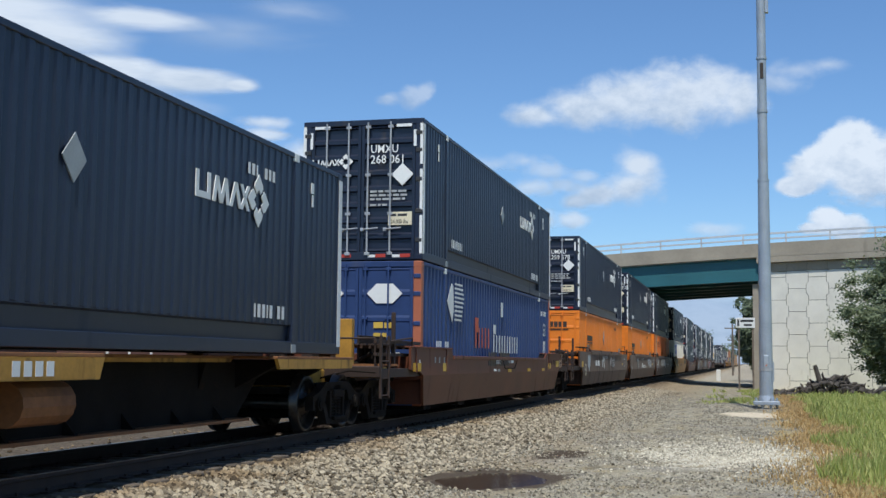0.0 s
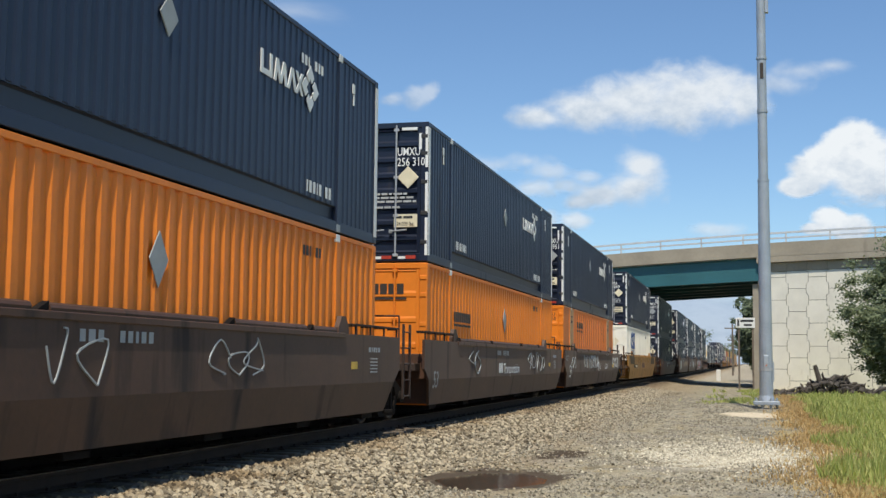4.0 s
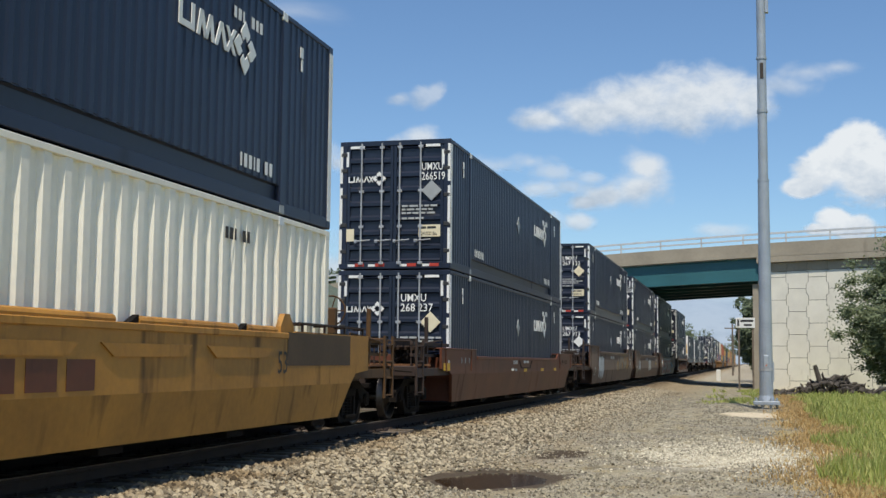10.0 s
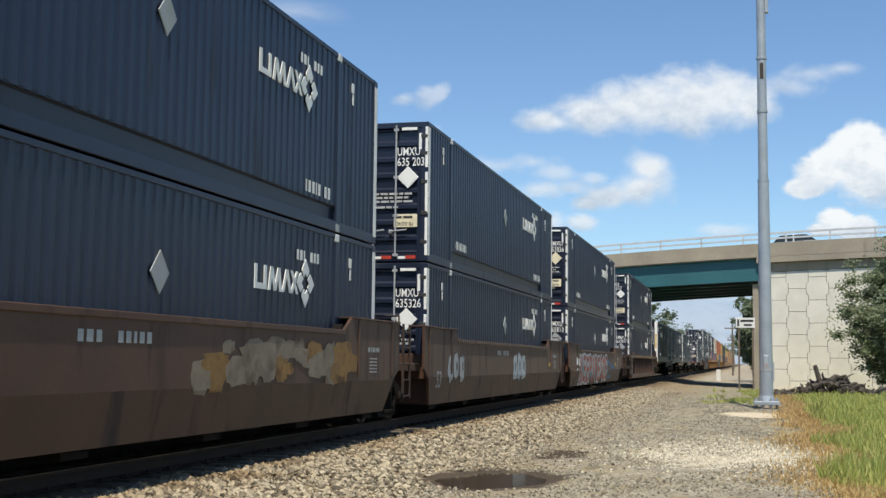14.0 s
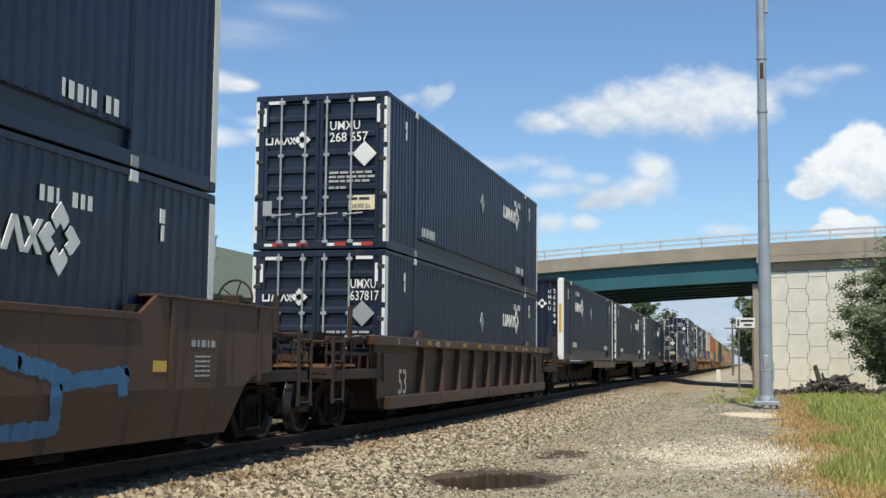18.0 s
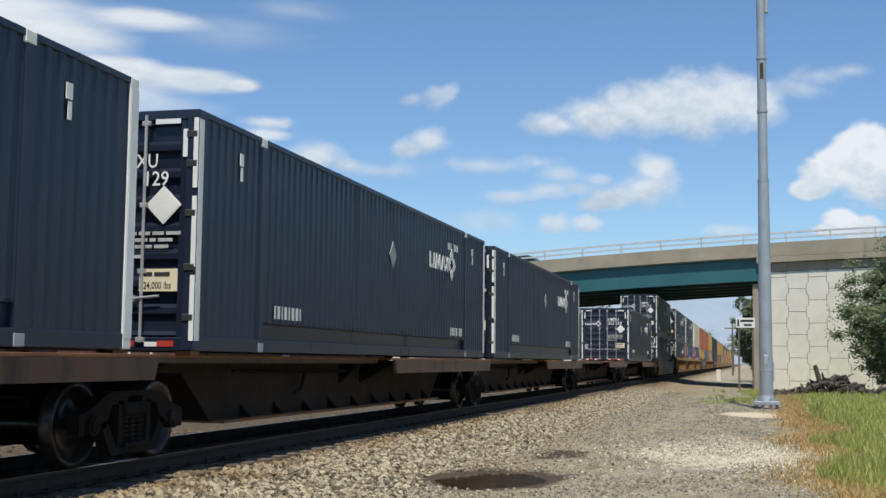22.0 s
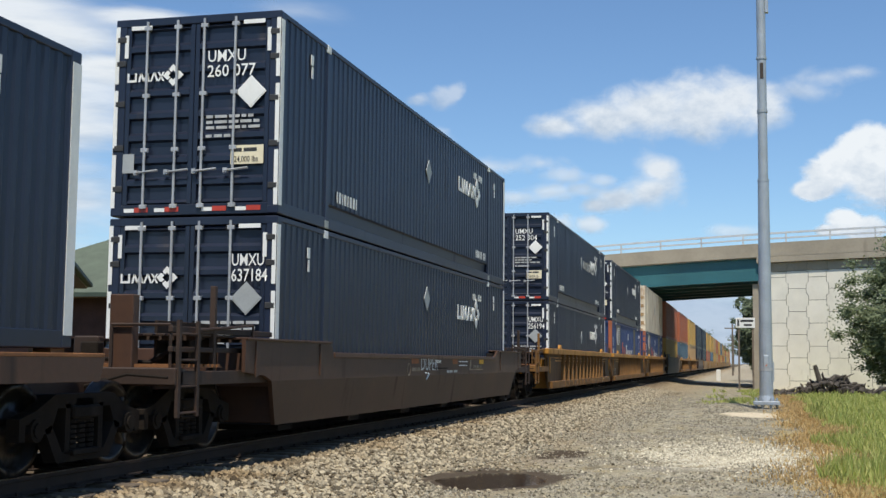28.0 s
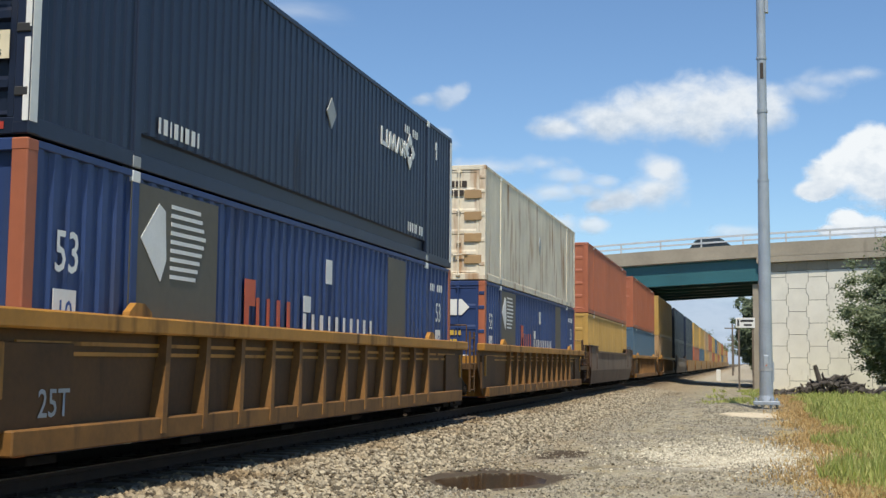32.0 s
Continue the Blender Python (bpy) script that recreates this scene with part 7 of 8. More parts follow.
part("strap", Shape().rod((0, 0, 1.38), (0, 0, 1.5), 0.252, 16), zinc, mast, "dull steel strap")
part("warning_tag", Shape().box(-0.07, 0.07, -0.262, -0.25, 1.5, 1.66), grey_mark, mast, "small worn tag with a red mark")
part("tag_mark", Shape().prism(diamond(0.0, 1.58, 0.03), "y", -0.266, -0.262), red_mark, mast)
part("junction_box", Shape().box(0.14, 0.27, -0.1, 0.1, 14.6, 15.6, 0.02), galv, mast)
part("conduit", Shape().rod((0.25, -0.05, 1.0), (0.25, -0.05, 1.7), 0.03, 8), galv, mast)

# ---- brick depot with green hipped roofs ----
def hip_roof(s, x0, x1, y0, y1, z0, z1, over, inset):
    """A hipped roof with its ridge along y."""
    a, b, c, d = x0 - over, x1 + over, y0 - over, y1 + over
    m = (x0 + x1) / 2
    v = [(a, c, z0), (b, c, z0), (b, d, z0), (a, d, z0), (m, c + inset, z1), (m, d - inset, z1)]
    return s.add(v + [(x, y, z - 0.16) for x, y, z in v[:4]], [(0, 1, 4), (1, 2, 5, 4), (2, 3, 5), (3, 0, 4, 5), (0, 6, 7, 1), (1, 7, 8, 2), (2, 8, 9, 3), (3, 9, 6, 0), (6, 9, 8, 7)])


def depot_window(parent, x, y, z, w, h, turn):
    m = pose(x, y, z, 0, 0, turn)
    win = part("window", Shape().box(-w / 2, w / 2, 0.03, 0.06, 0, h), dark_glass, parent, "sash window with white frame", at=m)
    fr = Shape().box(-w / 2 - 0.07, -w / 2 + 0.04, -0.05, 0.08, -0.06, h + 0.06).box(w / 2 - 0.04, w / 2 + 0.07, -0.05, 0.08, -0.06, h + 0.06)
    fr.box(-w / 2, w / 2, -0.05, 0.08, h - 0.05, h + 0.06).box(-w / 2, w / 2, -0.07, 0.08, -0.08, 0.04)
    part("frame", fr, trim_white, win)
    part("mullion", Shape().box(-0.06, 0.06, -0.03, 0.07, 0, h), trim_white, win)
    part("meeting_rail", Shape().box(-w / 2, w / 2, -0.02, 0.06, h * 0.47, h * 0.47 + 0.06), trim_white, win)
    for fx in (-0.36, -0.22, 0.22, 0.36):
        part("glazing_bar", Shape().box(fx * w - 0.02, fx * w + 0.02, -0.01, 0.05, h * 0.5, h), trim_white, win)
    return win


depot = thing("depot", "long dark brick railway depot with a green hipped roof", "building")
DX0, DX1, DY0, DY1, DZ = -37.0, -25.2, 51.2, 82.0, 4.55
part("wall", Shape().box(DX0, DX1, DY0, DY1, -0.2, DZ), brick_dark, depot)
part("roof", hip_roof(Shape(), DX0, DX1, DY0, DY1, DZ + 0.05, 8.35, 1.15, 7.3), shingle, depot, "green shingle hipped roof")
part("fascia", Shape().box(DX0 - 1.17, DX1 + 1.17, DY0 - 1.2, DY0 - 1.15, DZ - 0.14, DZ + 0.06).box(DX1 + 1.15, DX1 + 1.2, DY0 - 1.17, DY1 + 1.17, DZ - 0.14, DZ + 0.06), trim_green, depot)
part("soffit", Shape().box(DX0 - 1.1, DX1 + 1.1, DY0 - 1.1, DY1 + 1.1, DZ - 0.14, DZ - 0.1), soffit_brown, depot)
part("vent_pipe", Shape().rod((-29.0, 62.0, 5.6), (-29.0, 62.0, 8.4), 0.08, 10).rod((-29.0, 62.0, 8.35), (-29.0, 62.0, 8.5), 0.14, 10), galv, depot, "galvanised roof vent pipe")
depot_window(depot, -28.15, DY0, 1.05, 2.25, 2.65, 0)
depot_window(depot, -32.9, DY0, 1.05, 1.1, 2.65, 0)
for y, w, h, z in ((54.5, 2.4, 3.1, 0.3), (65.5, 2.6, 3.1, 0.3), (74.0, 2.4, 3.1, 0.3), (79.5, 1.6, 2.6, 0.3)):
    part("freight_door", Shape().box(DX1 - 0.02, DX1 + 0.06, y - w / 2, y + w / 2, z, z + h), brick_mid, depot, "dark red sliding door")
for y in (58.5, 69.8):
    part("sill", Shape().box(DX1, DX1 + 0.12, y - 0.6, y + 0.6, 1.35, 1.5), concrete, depot)
part("notice_board", Shape().box(DX1 + 0.06, DX1 + 0.1, 62.8, 63.9, 0.7, 2.1), grey_mark, depot, "pale grey board on the wall")
part("downpipe", Shape().rod((DX1 + 0.1, 60.3, 0), (DX1 + 0.1, 60.3, DZ), 0.06, 8), soffit_brown, depot)
for k in range(6):
    y = DY0 + 1.2 + 5.7 * k
    part("eave_bracket", Shape().prism([(DX1, DZ - 0.15), (DX1 + 0.9, DZ - 0.15), (DX1 + 0.9, DZ - 0.3), (DX1 + 0.12, DZ - 0.95), (DX1, DZ - 0.95)], "y", y - 0.07, y + 0.07), trim_green, depot)

office = thing("depot_office", "dark brick depot office with a green hipped roof and deep eaves", "building")
EAVE = [(-34.0, 29.0), (-19.65, 32.0), (-26.1, 44.2), (-38.0, 44.2)]
APEX = (-29.5, 37.5, 7.75)


def shrink(k):
    cx, cy = sum(p[0] for p in EAVE) / 4, sum(p[1] for p in EAVE) / 4
    return [(cx + (x - cx) * k, cy + (y - cy) * k) for x, y in EAVE]


part("wall", Shape().prism(shrink(0.80), "z", -0.2, 4.4), brick_dark, office)
rf = Shape().add([(x, y, 4.62) for x, y in EAVE] + [(x, y, 4.46) for x, y in EAVE] + [APEX], [(0, 1, 8), (1, 2, 8), (2, 3, 8), (3, 0, 8), (0, 4, 5, 1), (1, 5, 6, 2), (2, 6, 7, 3), (3, 7, 4, 0), (4, 7, 6, 5)])
part("roof", rf, shingle, office, "green shingle hipped roof")
part("soffit", Shape().prism(shrink(0.97), "z", 4.40, 4.455), soffit_brown, office)
part("fascia", Shape().prism(shrink(1.004), "z", 4.48, 4.60), trim_green, office)
depot_window(office, -26.5, 33.45, 1.3, 1.2, 2.2, 11.8)

# ---- lattice mast far behind the depot ----
tower = thing("lattice_tower", "thin far lattice radio tower", "tower", at=pose(-92, 230, 0))
s = Shape()
for sx, sy in ((-0.5, -0.3), (0.5, -0.3), (0, 0.55)):
    s.rod((sx, sy, 0), (sx * 0.6, sy * 0.6, 27), 0.07, 6)
part("leg", s, galv, tower)
s = Shape()
for k in range(26):
    s.rod((-0.5, -0.3, k * 1.02), (0.5, -0.3, k * 1.02 + 1), 0.04, 5)
part("brace", s, galv, tower)
for z, w in ((20.5, 1.0), (22.5, 1.4), (24.5, 1.2)):
    part("crossarm", Shape().box(-w, w, -0.12, 0.12, z, z + 0.22), galv, tower)

# ---- signs, posts and utility poles beyond the overpass ----
board = thing("platform_sign", "white sign board with black marks on two timber posts", "sign", at=pose(-0.12, 80.0, -0.5))
part("sign_panel", Shape().box(-0.6, 0.6, -0.03, 0.03, 4.4, 5.05, 0.01), trim_white, board)
part("sign_writing", Shape().box(-0.5, -0.38, -0.036, -0.03, 4.5, 4.95).box(-0.3, 0.5, -0.036, -0.03, 4.78, 4.92).box(-0.1, 0.4, -0.036, -0.03, 4.52, 4.64), ink, board)
for x in (-0.42, 0.46):
    part("sign_post", Shape().box(x - 0.06, x + 0.06, 0.032, 0.16, -0.3, 5.0, 0.01), timber, board)
for y, x, h in ((179, -2.1, 7.6), (262, -2.9, 7.4)):
    up = thing("utility_pole", "weathered wooden utility pole with a crossarm", "utility pole", "poles along the lane", at=pose(x, y, -0.3))
    part("pole_shaft", Shape().rod((0, 0, 0), (0, 0, h), 0.15, 10, 0.11), timber, up)
    part("crossarm", Shape().box(-1.1, 1.1, -0.06, 0.06, h - 0.7, h - 0.55), timber, up)
marker = thing("marker_post", "short white marker post beside the track", "post", at=pose(-2.75, 119, ground_z(-2.75, 119)))
part("post_body", Shape().box(-0.2, 0.2, -0.1, 0.1, -0.2, 1.1, 0.03), trim_white, marker)
# ---- road traffic on the overpass ----
TRAFFIC = []


def road_car(paint, label, tall, when, at_u, speed):
    """A passenger car that crosses the overpass; it is at at_u along the road at the time when."""
    car = thing("car", label, "car", "cars on the overpass")
    body = [(-2.2, 0.35), (-2.25, 0.75), (-2.0, 0.92), (-1.2, 1.0), (1.1, 1.02), (2.1, 0.85), (2.25, 0.6), (2.2, 0.32)]
    part("body", Shape().prism(body[::-1], "y", -0.85, 0.85), paint, car)
    part("cabin", Shape().prism([(-1.9, 0.98), (-1.45, tall - 0.04), (-1.2, tall), (0.3, tall), (0.55, tall - 0.05), (1.2, 1.0)], "y", -0.74, 0.74), dark_glass, car, "dark tinted glass cabin")
    part("roof", Shape().box(-1.35, 0.4, -0.72, 0.72, tall - 0.02, tall + 0.03, 0.015), paint, car)
    for x in (-0.45,):
        part("pillar", Shape().box(x - 0.05, x + 0.05, -0.752, 0.752, 1.0, tall, 0.01), paint, car)
    for x in (-1.35, 1.4):
        for y in (-0.78, 0.78):
            wheel = part("wheel", Shape().turned([(-0.1, 0.2), (-0.1, 0.31), (0.1, 0.31), (0.1, 0.2)], 16, "y"), tyre_rubber, car, at=pose(x, y, 0.32))
            part("rim", Shape().turned([(-0.105, 0.02), (-0.105, 0.19), (0.105, 0.19), (0.105, 0.02)], 10, "y"), zinc, wheel)
    for y in (-0.6, 0.6):
        part("headlight", Shape().box(2.12, 2.25, y - 0.18, y + 0.18, 0.62, 0.76, 0.02), trim_white, car)
        part("tail_light", Shape().box(-2.25, -2.2, y - 0.18, y + 0.18, 0.68, 0.8), red_tape, car)

    def road(u):
        slope = math.degrees(math.atan(0.036 - 0.0018 * u))
        return BMAT @ pose(u, 3.2, deck_z(u) - 0.76, 0, -slope, 0)
    rows = [(0.0, road(-68.0))]
    t0, t1 = when - (at_u + 68) / speed, when + (68 - at_u) / speed
    steps = [t0 + (t1 - t0) * i / 8 for i in range(9)]
    if t0 < 0:
        rows = [(0.0, road(at_u - when * speed))]
    rows += [(t, road(at_u + (t - when) * speed)) for t in steps if 0.05 < t < 32]
    rows.append((32.0, road(min(68.0, at_u + (32 - when) * speed))))
    car.matrix_basis = rows[0][1]
    TRAFFIC.append((car, rows))
    return car


road_car(car_black, "black saloon car crossing the overpass", 1.45, 2.5, -0.2, 14.3)
road_car(car_silver, "silver car crossing the overpass", 1.5, 9.0, -1.0, 14.0)
road_car(car_white, "white car crossing the overpass", 1.5, 14.0, 2.6, 14.0)
road_car(car_silver, "silver grey car crossing the overpass", 1.55, 23.0, -4.0, 14.6)
road_car(car_black, "dark car crossing the overpass", 1.5, 25.5, -8.8, 14.5)
road_car(car_black, "dark van crossing the overpass", 1.6, 32.0, -3.4, 14.0)
# ---- plants ----
def leaf_cloud(rr, blobs, count, size):
    """Many small leaves gathered in uneven clumps: each leaf is a bent pair of triangles."""
    v, f = [], []
    weights = [b[3] ** 2 for b in blobs]
    for b in rr.choices(blobs, weights, k=count):
        d = Vector((rr.gauss(0, 1), rr.gauss(0, 1), rr.gauss(0, 1))).normalized()
        k = b[3] * abs(rr.gauss(0.75, 0.5))
        c = Vector((b[0], b[1], b[2])) + Vector((d.x * k, d.y * k, d.z * k * 0.8))
        u = Vector((rr.uniform(-1, 1), rr.uniform(-1, 1), rr.uniform(-0.6, 0.6))).normalized()
        w = u.orthogonal().normalized()
        s = size * rr.uniform(0.6, 1.5)
        n = len(v)
        v += [tuple(c - u * s), tuple(c + w * s * 0.45 + u * s * 0.1), tuple(c + u * s), tuple(c - w * s * 0.45 + u * s * 0.1)]
        f.append((n, n + 1, n + 2, n + 3))
    return v, f


def tree(label, x, y, height, spread_r, leaves, size, mat, seed, trunk_r=0.14, low=0.25, category="tree", limbs=34):
    rr = random.Random(seed)
    ob = thing("tree" if category == "tree" else "bush", label, category, at=pose(x, y, ground_z(x, y) - 0.1))
    s = Shape().rod((0, 0, 0), (rr.uniform(-.2, .2), 0, height * 0.55), trunk_r, 8, trunk_r * 0.6)
    blobs = []
    for k in range(limbs):
        a, h = rr.uniform(0, 6.28), height * rr.uniform(low, 0.95)
        fall = math.sin(min(1.0, (h / height - low * 0.7) / (1.02 - low * 0.7)) * 3.1) * 0.6 + 0.4
        r = spread_r * fall * rr.uniform(0.25, 1.0)
        p = Vector((r * math.cos(a), r * math.sin(a), h))
        start = Vector((0, 0, max(0.2, h * rr.uniform(0.4, 0.7))))
        mid = start.lerp(p, 0.5) + Vector((0, 0, 0.12 * height * rr.random()))
        if k % 2 == 0:
            s.rod(start, mid, trunk_r * 0.4, 6, trunk_r * 0.25).rod(mid, p, trunk_r * 0.25, 6, trunk_r * 0.08)
        blobs.append((p.x, p.y, p.z, spread_r * rr.uniform(0.12, 0.26)))
        out = Vector((math.cos(a), math.sin(a), rr.uniform(-0.1, 0.7)))
        for _ in range(5):
            q = p + out * spread_r * rr.uniform(0, 0.3) + Vector((rr.uniform(-1, 1), rr.uniform(-1, 1), rr.uniform(-0.8, 0.8))) * spread_r * 0.3
            blobs.append((q.x, q.y, max(0.2, q.z), spread_r * rr.uniform(0.05, 0.16)))
    part("trunk", s, bark, ob)
    v, f = leaf_cloud(rr, blobs, leaves, size)
    me = bpy.data.meshes.new("crown")
    me.from_pydata(v, [], f)
    me.materials.append(mat)
    part("crown", me, None, ob)
    return ob


tree("dense green bush beside the retaining wall", 10.7, 79.3, 9.0, 4.3, 110000, 0.11, leaf_bush, 11, 0.16, 0.06, "bush", 80)
tree("green bush with thin outer twigs", 14.0, 77.5, 9.8, 4.2, 50000, 0.12, leaf_bush, 12, 0.16, 0.06, "bush", 70)
tree("green roadside tree past the overpass", 0.7, 128, 8.8, 1.8, 16000, 0.16, leaf_far, 13, 0.2, 0.28, limbs=60)
tree("green bush thick at the foot of the wall", 10.6, 78.2, 4.6, 2.5, 30000, 0.10, leaf_bush, 17, 0.1, 0.03, "bush", 50)
tree("green roadside tree past the overpass", 1.3, 120, 7.4, 2.0, 16000, 0.16, leaf_far, 14, 0.2, 0.2, limbs=60)
for i, (x, y, h, r) in enumerate(((-26, 150, 10, 5), (-33, 175, 11, 6), (-22, 190, 9, 5), (-40, 205, 12, 6), (-30, 240, 12, 7), (-48, 160, 10, 5), (-24, 290, 12, 7), (-20, 360, 12, 8), (-44, 125, 11.5, 3.2), (6, 260, 10, 6), (3, 330, 11, 7), (10, 190, 10, 6), (-15.7, 200, 11.8, 3.4), (-18.5, 215, 11.0, 3.6))):
    tree("green tree in the distance", x, y, h, r, 6000, 0.3, leaf_far, 30 + i, 0.25, 0.15)

# heap of dead branches at the foot of the wall
rr = random.Random(4)
heap = thing("brush_pile", "heap of dark dead branches and stumps on the grass", "brush pile", at=pose(4.6, 71.0, -0.2))
for k in range(150):
    a = rr.uniform(0, 6.28)
    x, y = rr.gauss(0, 1.25), rr.gauss(0, 0.6)
    zt = max(0.1, 1.15 * math.exp(-(x / 1.7) ** 2))
    p = Vector((x, y, rr.uniform(0.0, zt * 0.8)))
    ln = rr.uniform(0.25, 0.85)
    q = p + Vector((math.cos(a) * ln, math.sin(a) * ln * 0.5, rr.uniform(-0.15, 0.5)))
    q.z = max(0.05, q.z)
    r = rr.choice((0.05, 0.08, 0.12, 0.17, 0.2))
    m = p.lerp(q, 0.5) + Vector((rr.uniform(-.1, .1), 0, rr.uniform(-.05, .12)))
    part("branch", Shape().rod(p, m, r, 6, r * 0.8).rod(m, q, r * 0.8, 6, r * 0.4), dead_wood, heap)
part("stump", Shape().rod((-0.55, -0.2, 0.3), (-0.95, -0.2, 1.75), 0.16, 8, 0.12), dead_wood, heap, "broken leaning stump")


def scatter_blades(name, label, count, seed, mat, place, tall):
    """Upright grass blades as one sheet of many slim triangles."""
    r2 = np.random.RandomState(seed)
    v, f = [], []
    for _ in range(count):
        x, y, h = place(r2)
        if h <= 0:
            continue
        z = ground_z(x, y) - 0.01
        a = r2.uniform(0, 6.28)
        w = 0.006 + 0.0006 * y
        dx, dy = math.cos(a) * w, math.sin(a) * w
        lx, ly = r2.normal(0, 0.3) * h, r2.normal(0, 0.3) * h
        n = len(v)
        v += [(x - dx, y - dy, z), (x + dx, y + dy, z), (x + lx, y + ly, z + h)]
        f.append((n, n + 1, n + 2))
    me = bpy.data.meshes.new(name)
    me.from_pydata(v, [], f)
    me.materials.append(mat)
    return tagged(new(name, me), label, "grass", kind="stuff")


def green_place(r2):
    y = 11 + 66 * r2.rand() ** 1.6
    x = 0.9 + 0.02 * y + 1.6 * noise.noise(Vector((0, y * 0.25, 5))) * 0.7 + abs(r2.normal(0, 1)) * (2.2 + 0.09 * y)
    return x + 0.3, y, r2.uniform(0.10, 0.42) * (0.6 + 0.8 * noise.noise(Vector((x * 0.8, y * 0.4, 0))))


def dry_place(r2):
    y = 11 + 60 * r2.rand() ** 1.5
    x = 0.75 + 0.02 * y + 0.8 * noise.noise(Vector((0, y * 0.25, 5))) + r2.normal(0.38, 0.5)
    return x, y, r2.uniform(0.015, 0.05 + min(0.08, 0.0025 * y))


scatter_blades("grass", "green grass with seed heads on the verge", 75000, 3, grass_mix, green_place, 0.3)
scatter_blades("dry_grass", "dry tan grass along the gravel edge", 27000, 4, grass_dry, dry_place, 0.2)


def scatter_stones():
    """Loose ballast stones: each a squashed eight-faced lump."""
    r2 = np.random.RandomState(8)
    base = np.array([(1, 0, 0), (-1, 0, 0), (0, 1, 0), (0, -1, 0), (0, 0, 1), (0, 0, -1), (0.6, 0.6, 0.55), (-0.6, 0.5, 0.6)])
    tris = [(0, 6, 2), (0, 4, 6), (6, 4, 7), (6, 7, 2), (2, 7, 1), (7, 4, 1), (1, 4, 3), (3, 4, 0), (0, 2, 5), (2, 1, 5), (1, 3, 5), (3, 0, 5)]
    v, f = [], []
    for _ in range(50000):
        y = 9 + 62 * r2.rand() ** 1.7
        x = TRACK_X + 1.0 + abs(r2.normal(0, 1.7)) if r2.rand() < 0.78 else TRACK_X + r2.uniform(-3.0, 4.5)
        if _ % 7 == 0:
            x = TRACK_X - 1.0 - abs(r2.normal(0, 1.3))
        if x > -1.2 or (x > -3.6 and r2.rand() < 0.5):
            continue
        if abs(x - TRACK_X) < 1.4 and r2.rand() < 0.45:
            continue
        r = (0.032 if x < -4 else 0.021) * r2.uniform(0.5, 1.7)
        if (x + 3.45) ** 2 + ((y - 16.4) / 1.4) ** 2 < 0.9:
            continue
        q = base * r * r2.uniform(0.6, 1.2, (1, 3)) * r2.uniform(0.8, 1.2, (8, 1))
        a = r2.uniform(0, 6.28)
        c, s = math.cos(a), math.sin(a)
        z = ground_z(x, y) + r * 0.3
        n = len(v)
        v += [(x + p[0] * c - p[1] * s, y + p[0] * s + p[1] * c, z + p[2] * 0.8) for p in q]
        f += [(n + i, n + j, n + k) for i, j, k in tris]
    me = bpy.data.meshes.new("ballast_stones")
    me.from_pydata(v, [], f)
    me.materials.append(stone_mix)
    return tagged(new("ballast_stones", me), "loose pale brown crushed ballast stones beside the rails", "gravel", kind="stuff")


scatter_stones()


LUMP = np.array([(1, 0, 0), (-0.5, 0.87, 0), (-0.5, -0.87, 0), (0.1, 0.1, 0.9), (0.45, 0.5, 0.5)])
LUMP_TRIS = np.array([(0, 4, 3), (4, 1, 3), (1, 2, 3), (2, 0, 3), (0, 1, 4)])


def scatter_gravel(name, label, count, seed, mat, place):
    """Small sharp stones strewn thickly over the worn lane, five corners each."""
    r2 = np.random.RandomState(seed)
    pts = [p for p in (place(r2) for _ in range(count)) if p]
    ctr = np.array([(x, y, ground_z(x, y)) for x, y, r in pts])
    rad = np.array([r for x, y, r in pts])[:, None, None]
    n = len(pts)
    q = LUMP[None] * rad * r2.uniform(0.6, 1.3, (n, 1, 3)) * r2.uniform(0.75, 1.25, (n, 5, 1))
    t = r2.uniform(0, 6.28, n)[:, None]
    c, s = np.cos(t), np.sin(t)
    v = np.stack([q[:, :, 0] * c - q[:, :, 1] * s, q[:, :, 0] * s + q[:, :, 1] * c, q[:, :, 2]], 2) + ctr[:, None, :]
    f = (LUMP_TRIS[None] + 5 * np.arange(n)[:, None, None]).reshape(-1, 3)
    me = bpy.data.meshes.new(name)
    me.from_pydata(v.reshape(-1, 3).tolist(), [], f.tolist())
    me.materials.append(mat)
    return tagged(new(name, me), label, "gravel", kind="stuff")


def lane_place(r2):
    y = 10 + 50 * r2.rand() ** 1.7
    x = r2.uniform(-5.2, 0.7 + 0.02 * y)
    if noise.noise(Vector((x * 0.8, y * 0.4, 2))) + r2.normal(0, 0.22) < -0.02 or (x + 3.45) ** 2 + ((y - 16.4) / 1.4) ** 2 < 1.1 or (x - 0.4) ** 2 + ((y - 39.7) / 2) ** 2 < 1.7:
        return None
    return x, y, (0.010 + 0.016 * r2.rand() ** 2 + 0.0003 * y) * (1.25 if x < -3.5 else 1.0)


def chip_place(r2):
    y = 18 + r2.normal(4.2, 2.0)
    x = -0.3 + r2.normal(0, 1.1)
    return x, y, 0.012 + 0.022 * r2.rand() ** 2


scatter_gravel("lane_gravel", "grey and beige gravel strewn over the worn lane", 62000, 18, lane_mix, lane_place)
scatter_gravel("pale_chippings", "pale crushed stone chippings in a patch", 5200, 19, chip_mix, chip_place)


def tuft_place(r2):
    y = 50 + 36 * r2.rand()
    x = -0.9 + 0.012 * y + r2.normal(0, 0.75)
    return x, y, r2.uniform(0.04, 0.22) if noise.noise(Vector((x * 0.7, y * 0.22, 8))) > 0.05 else 0


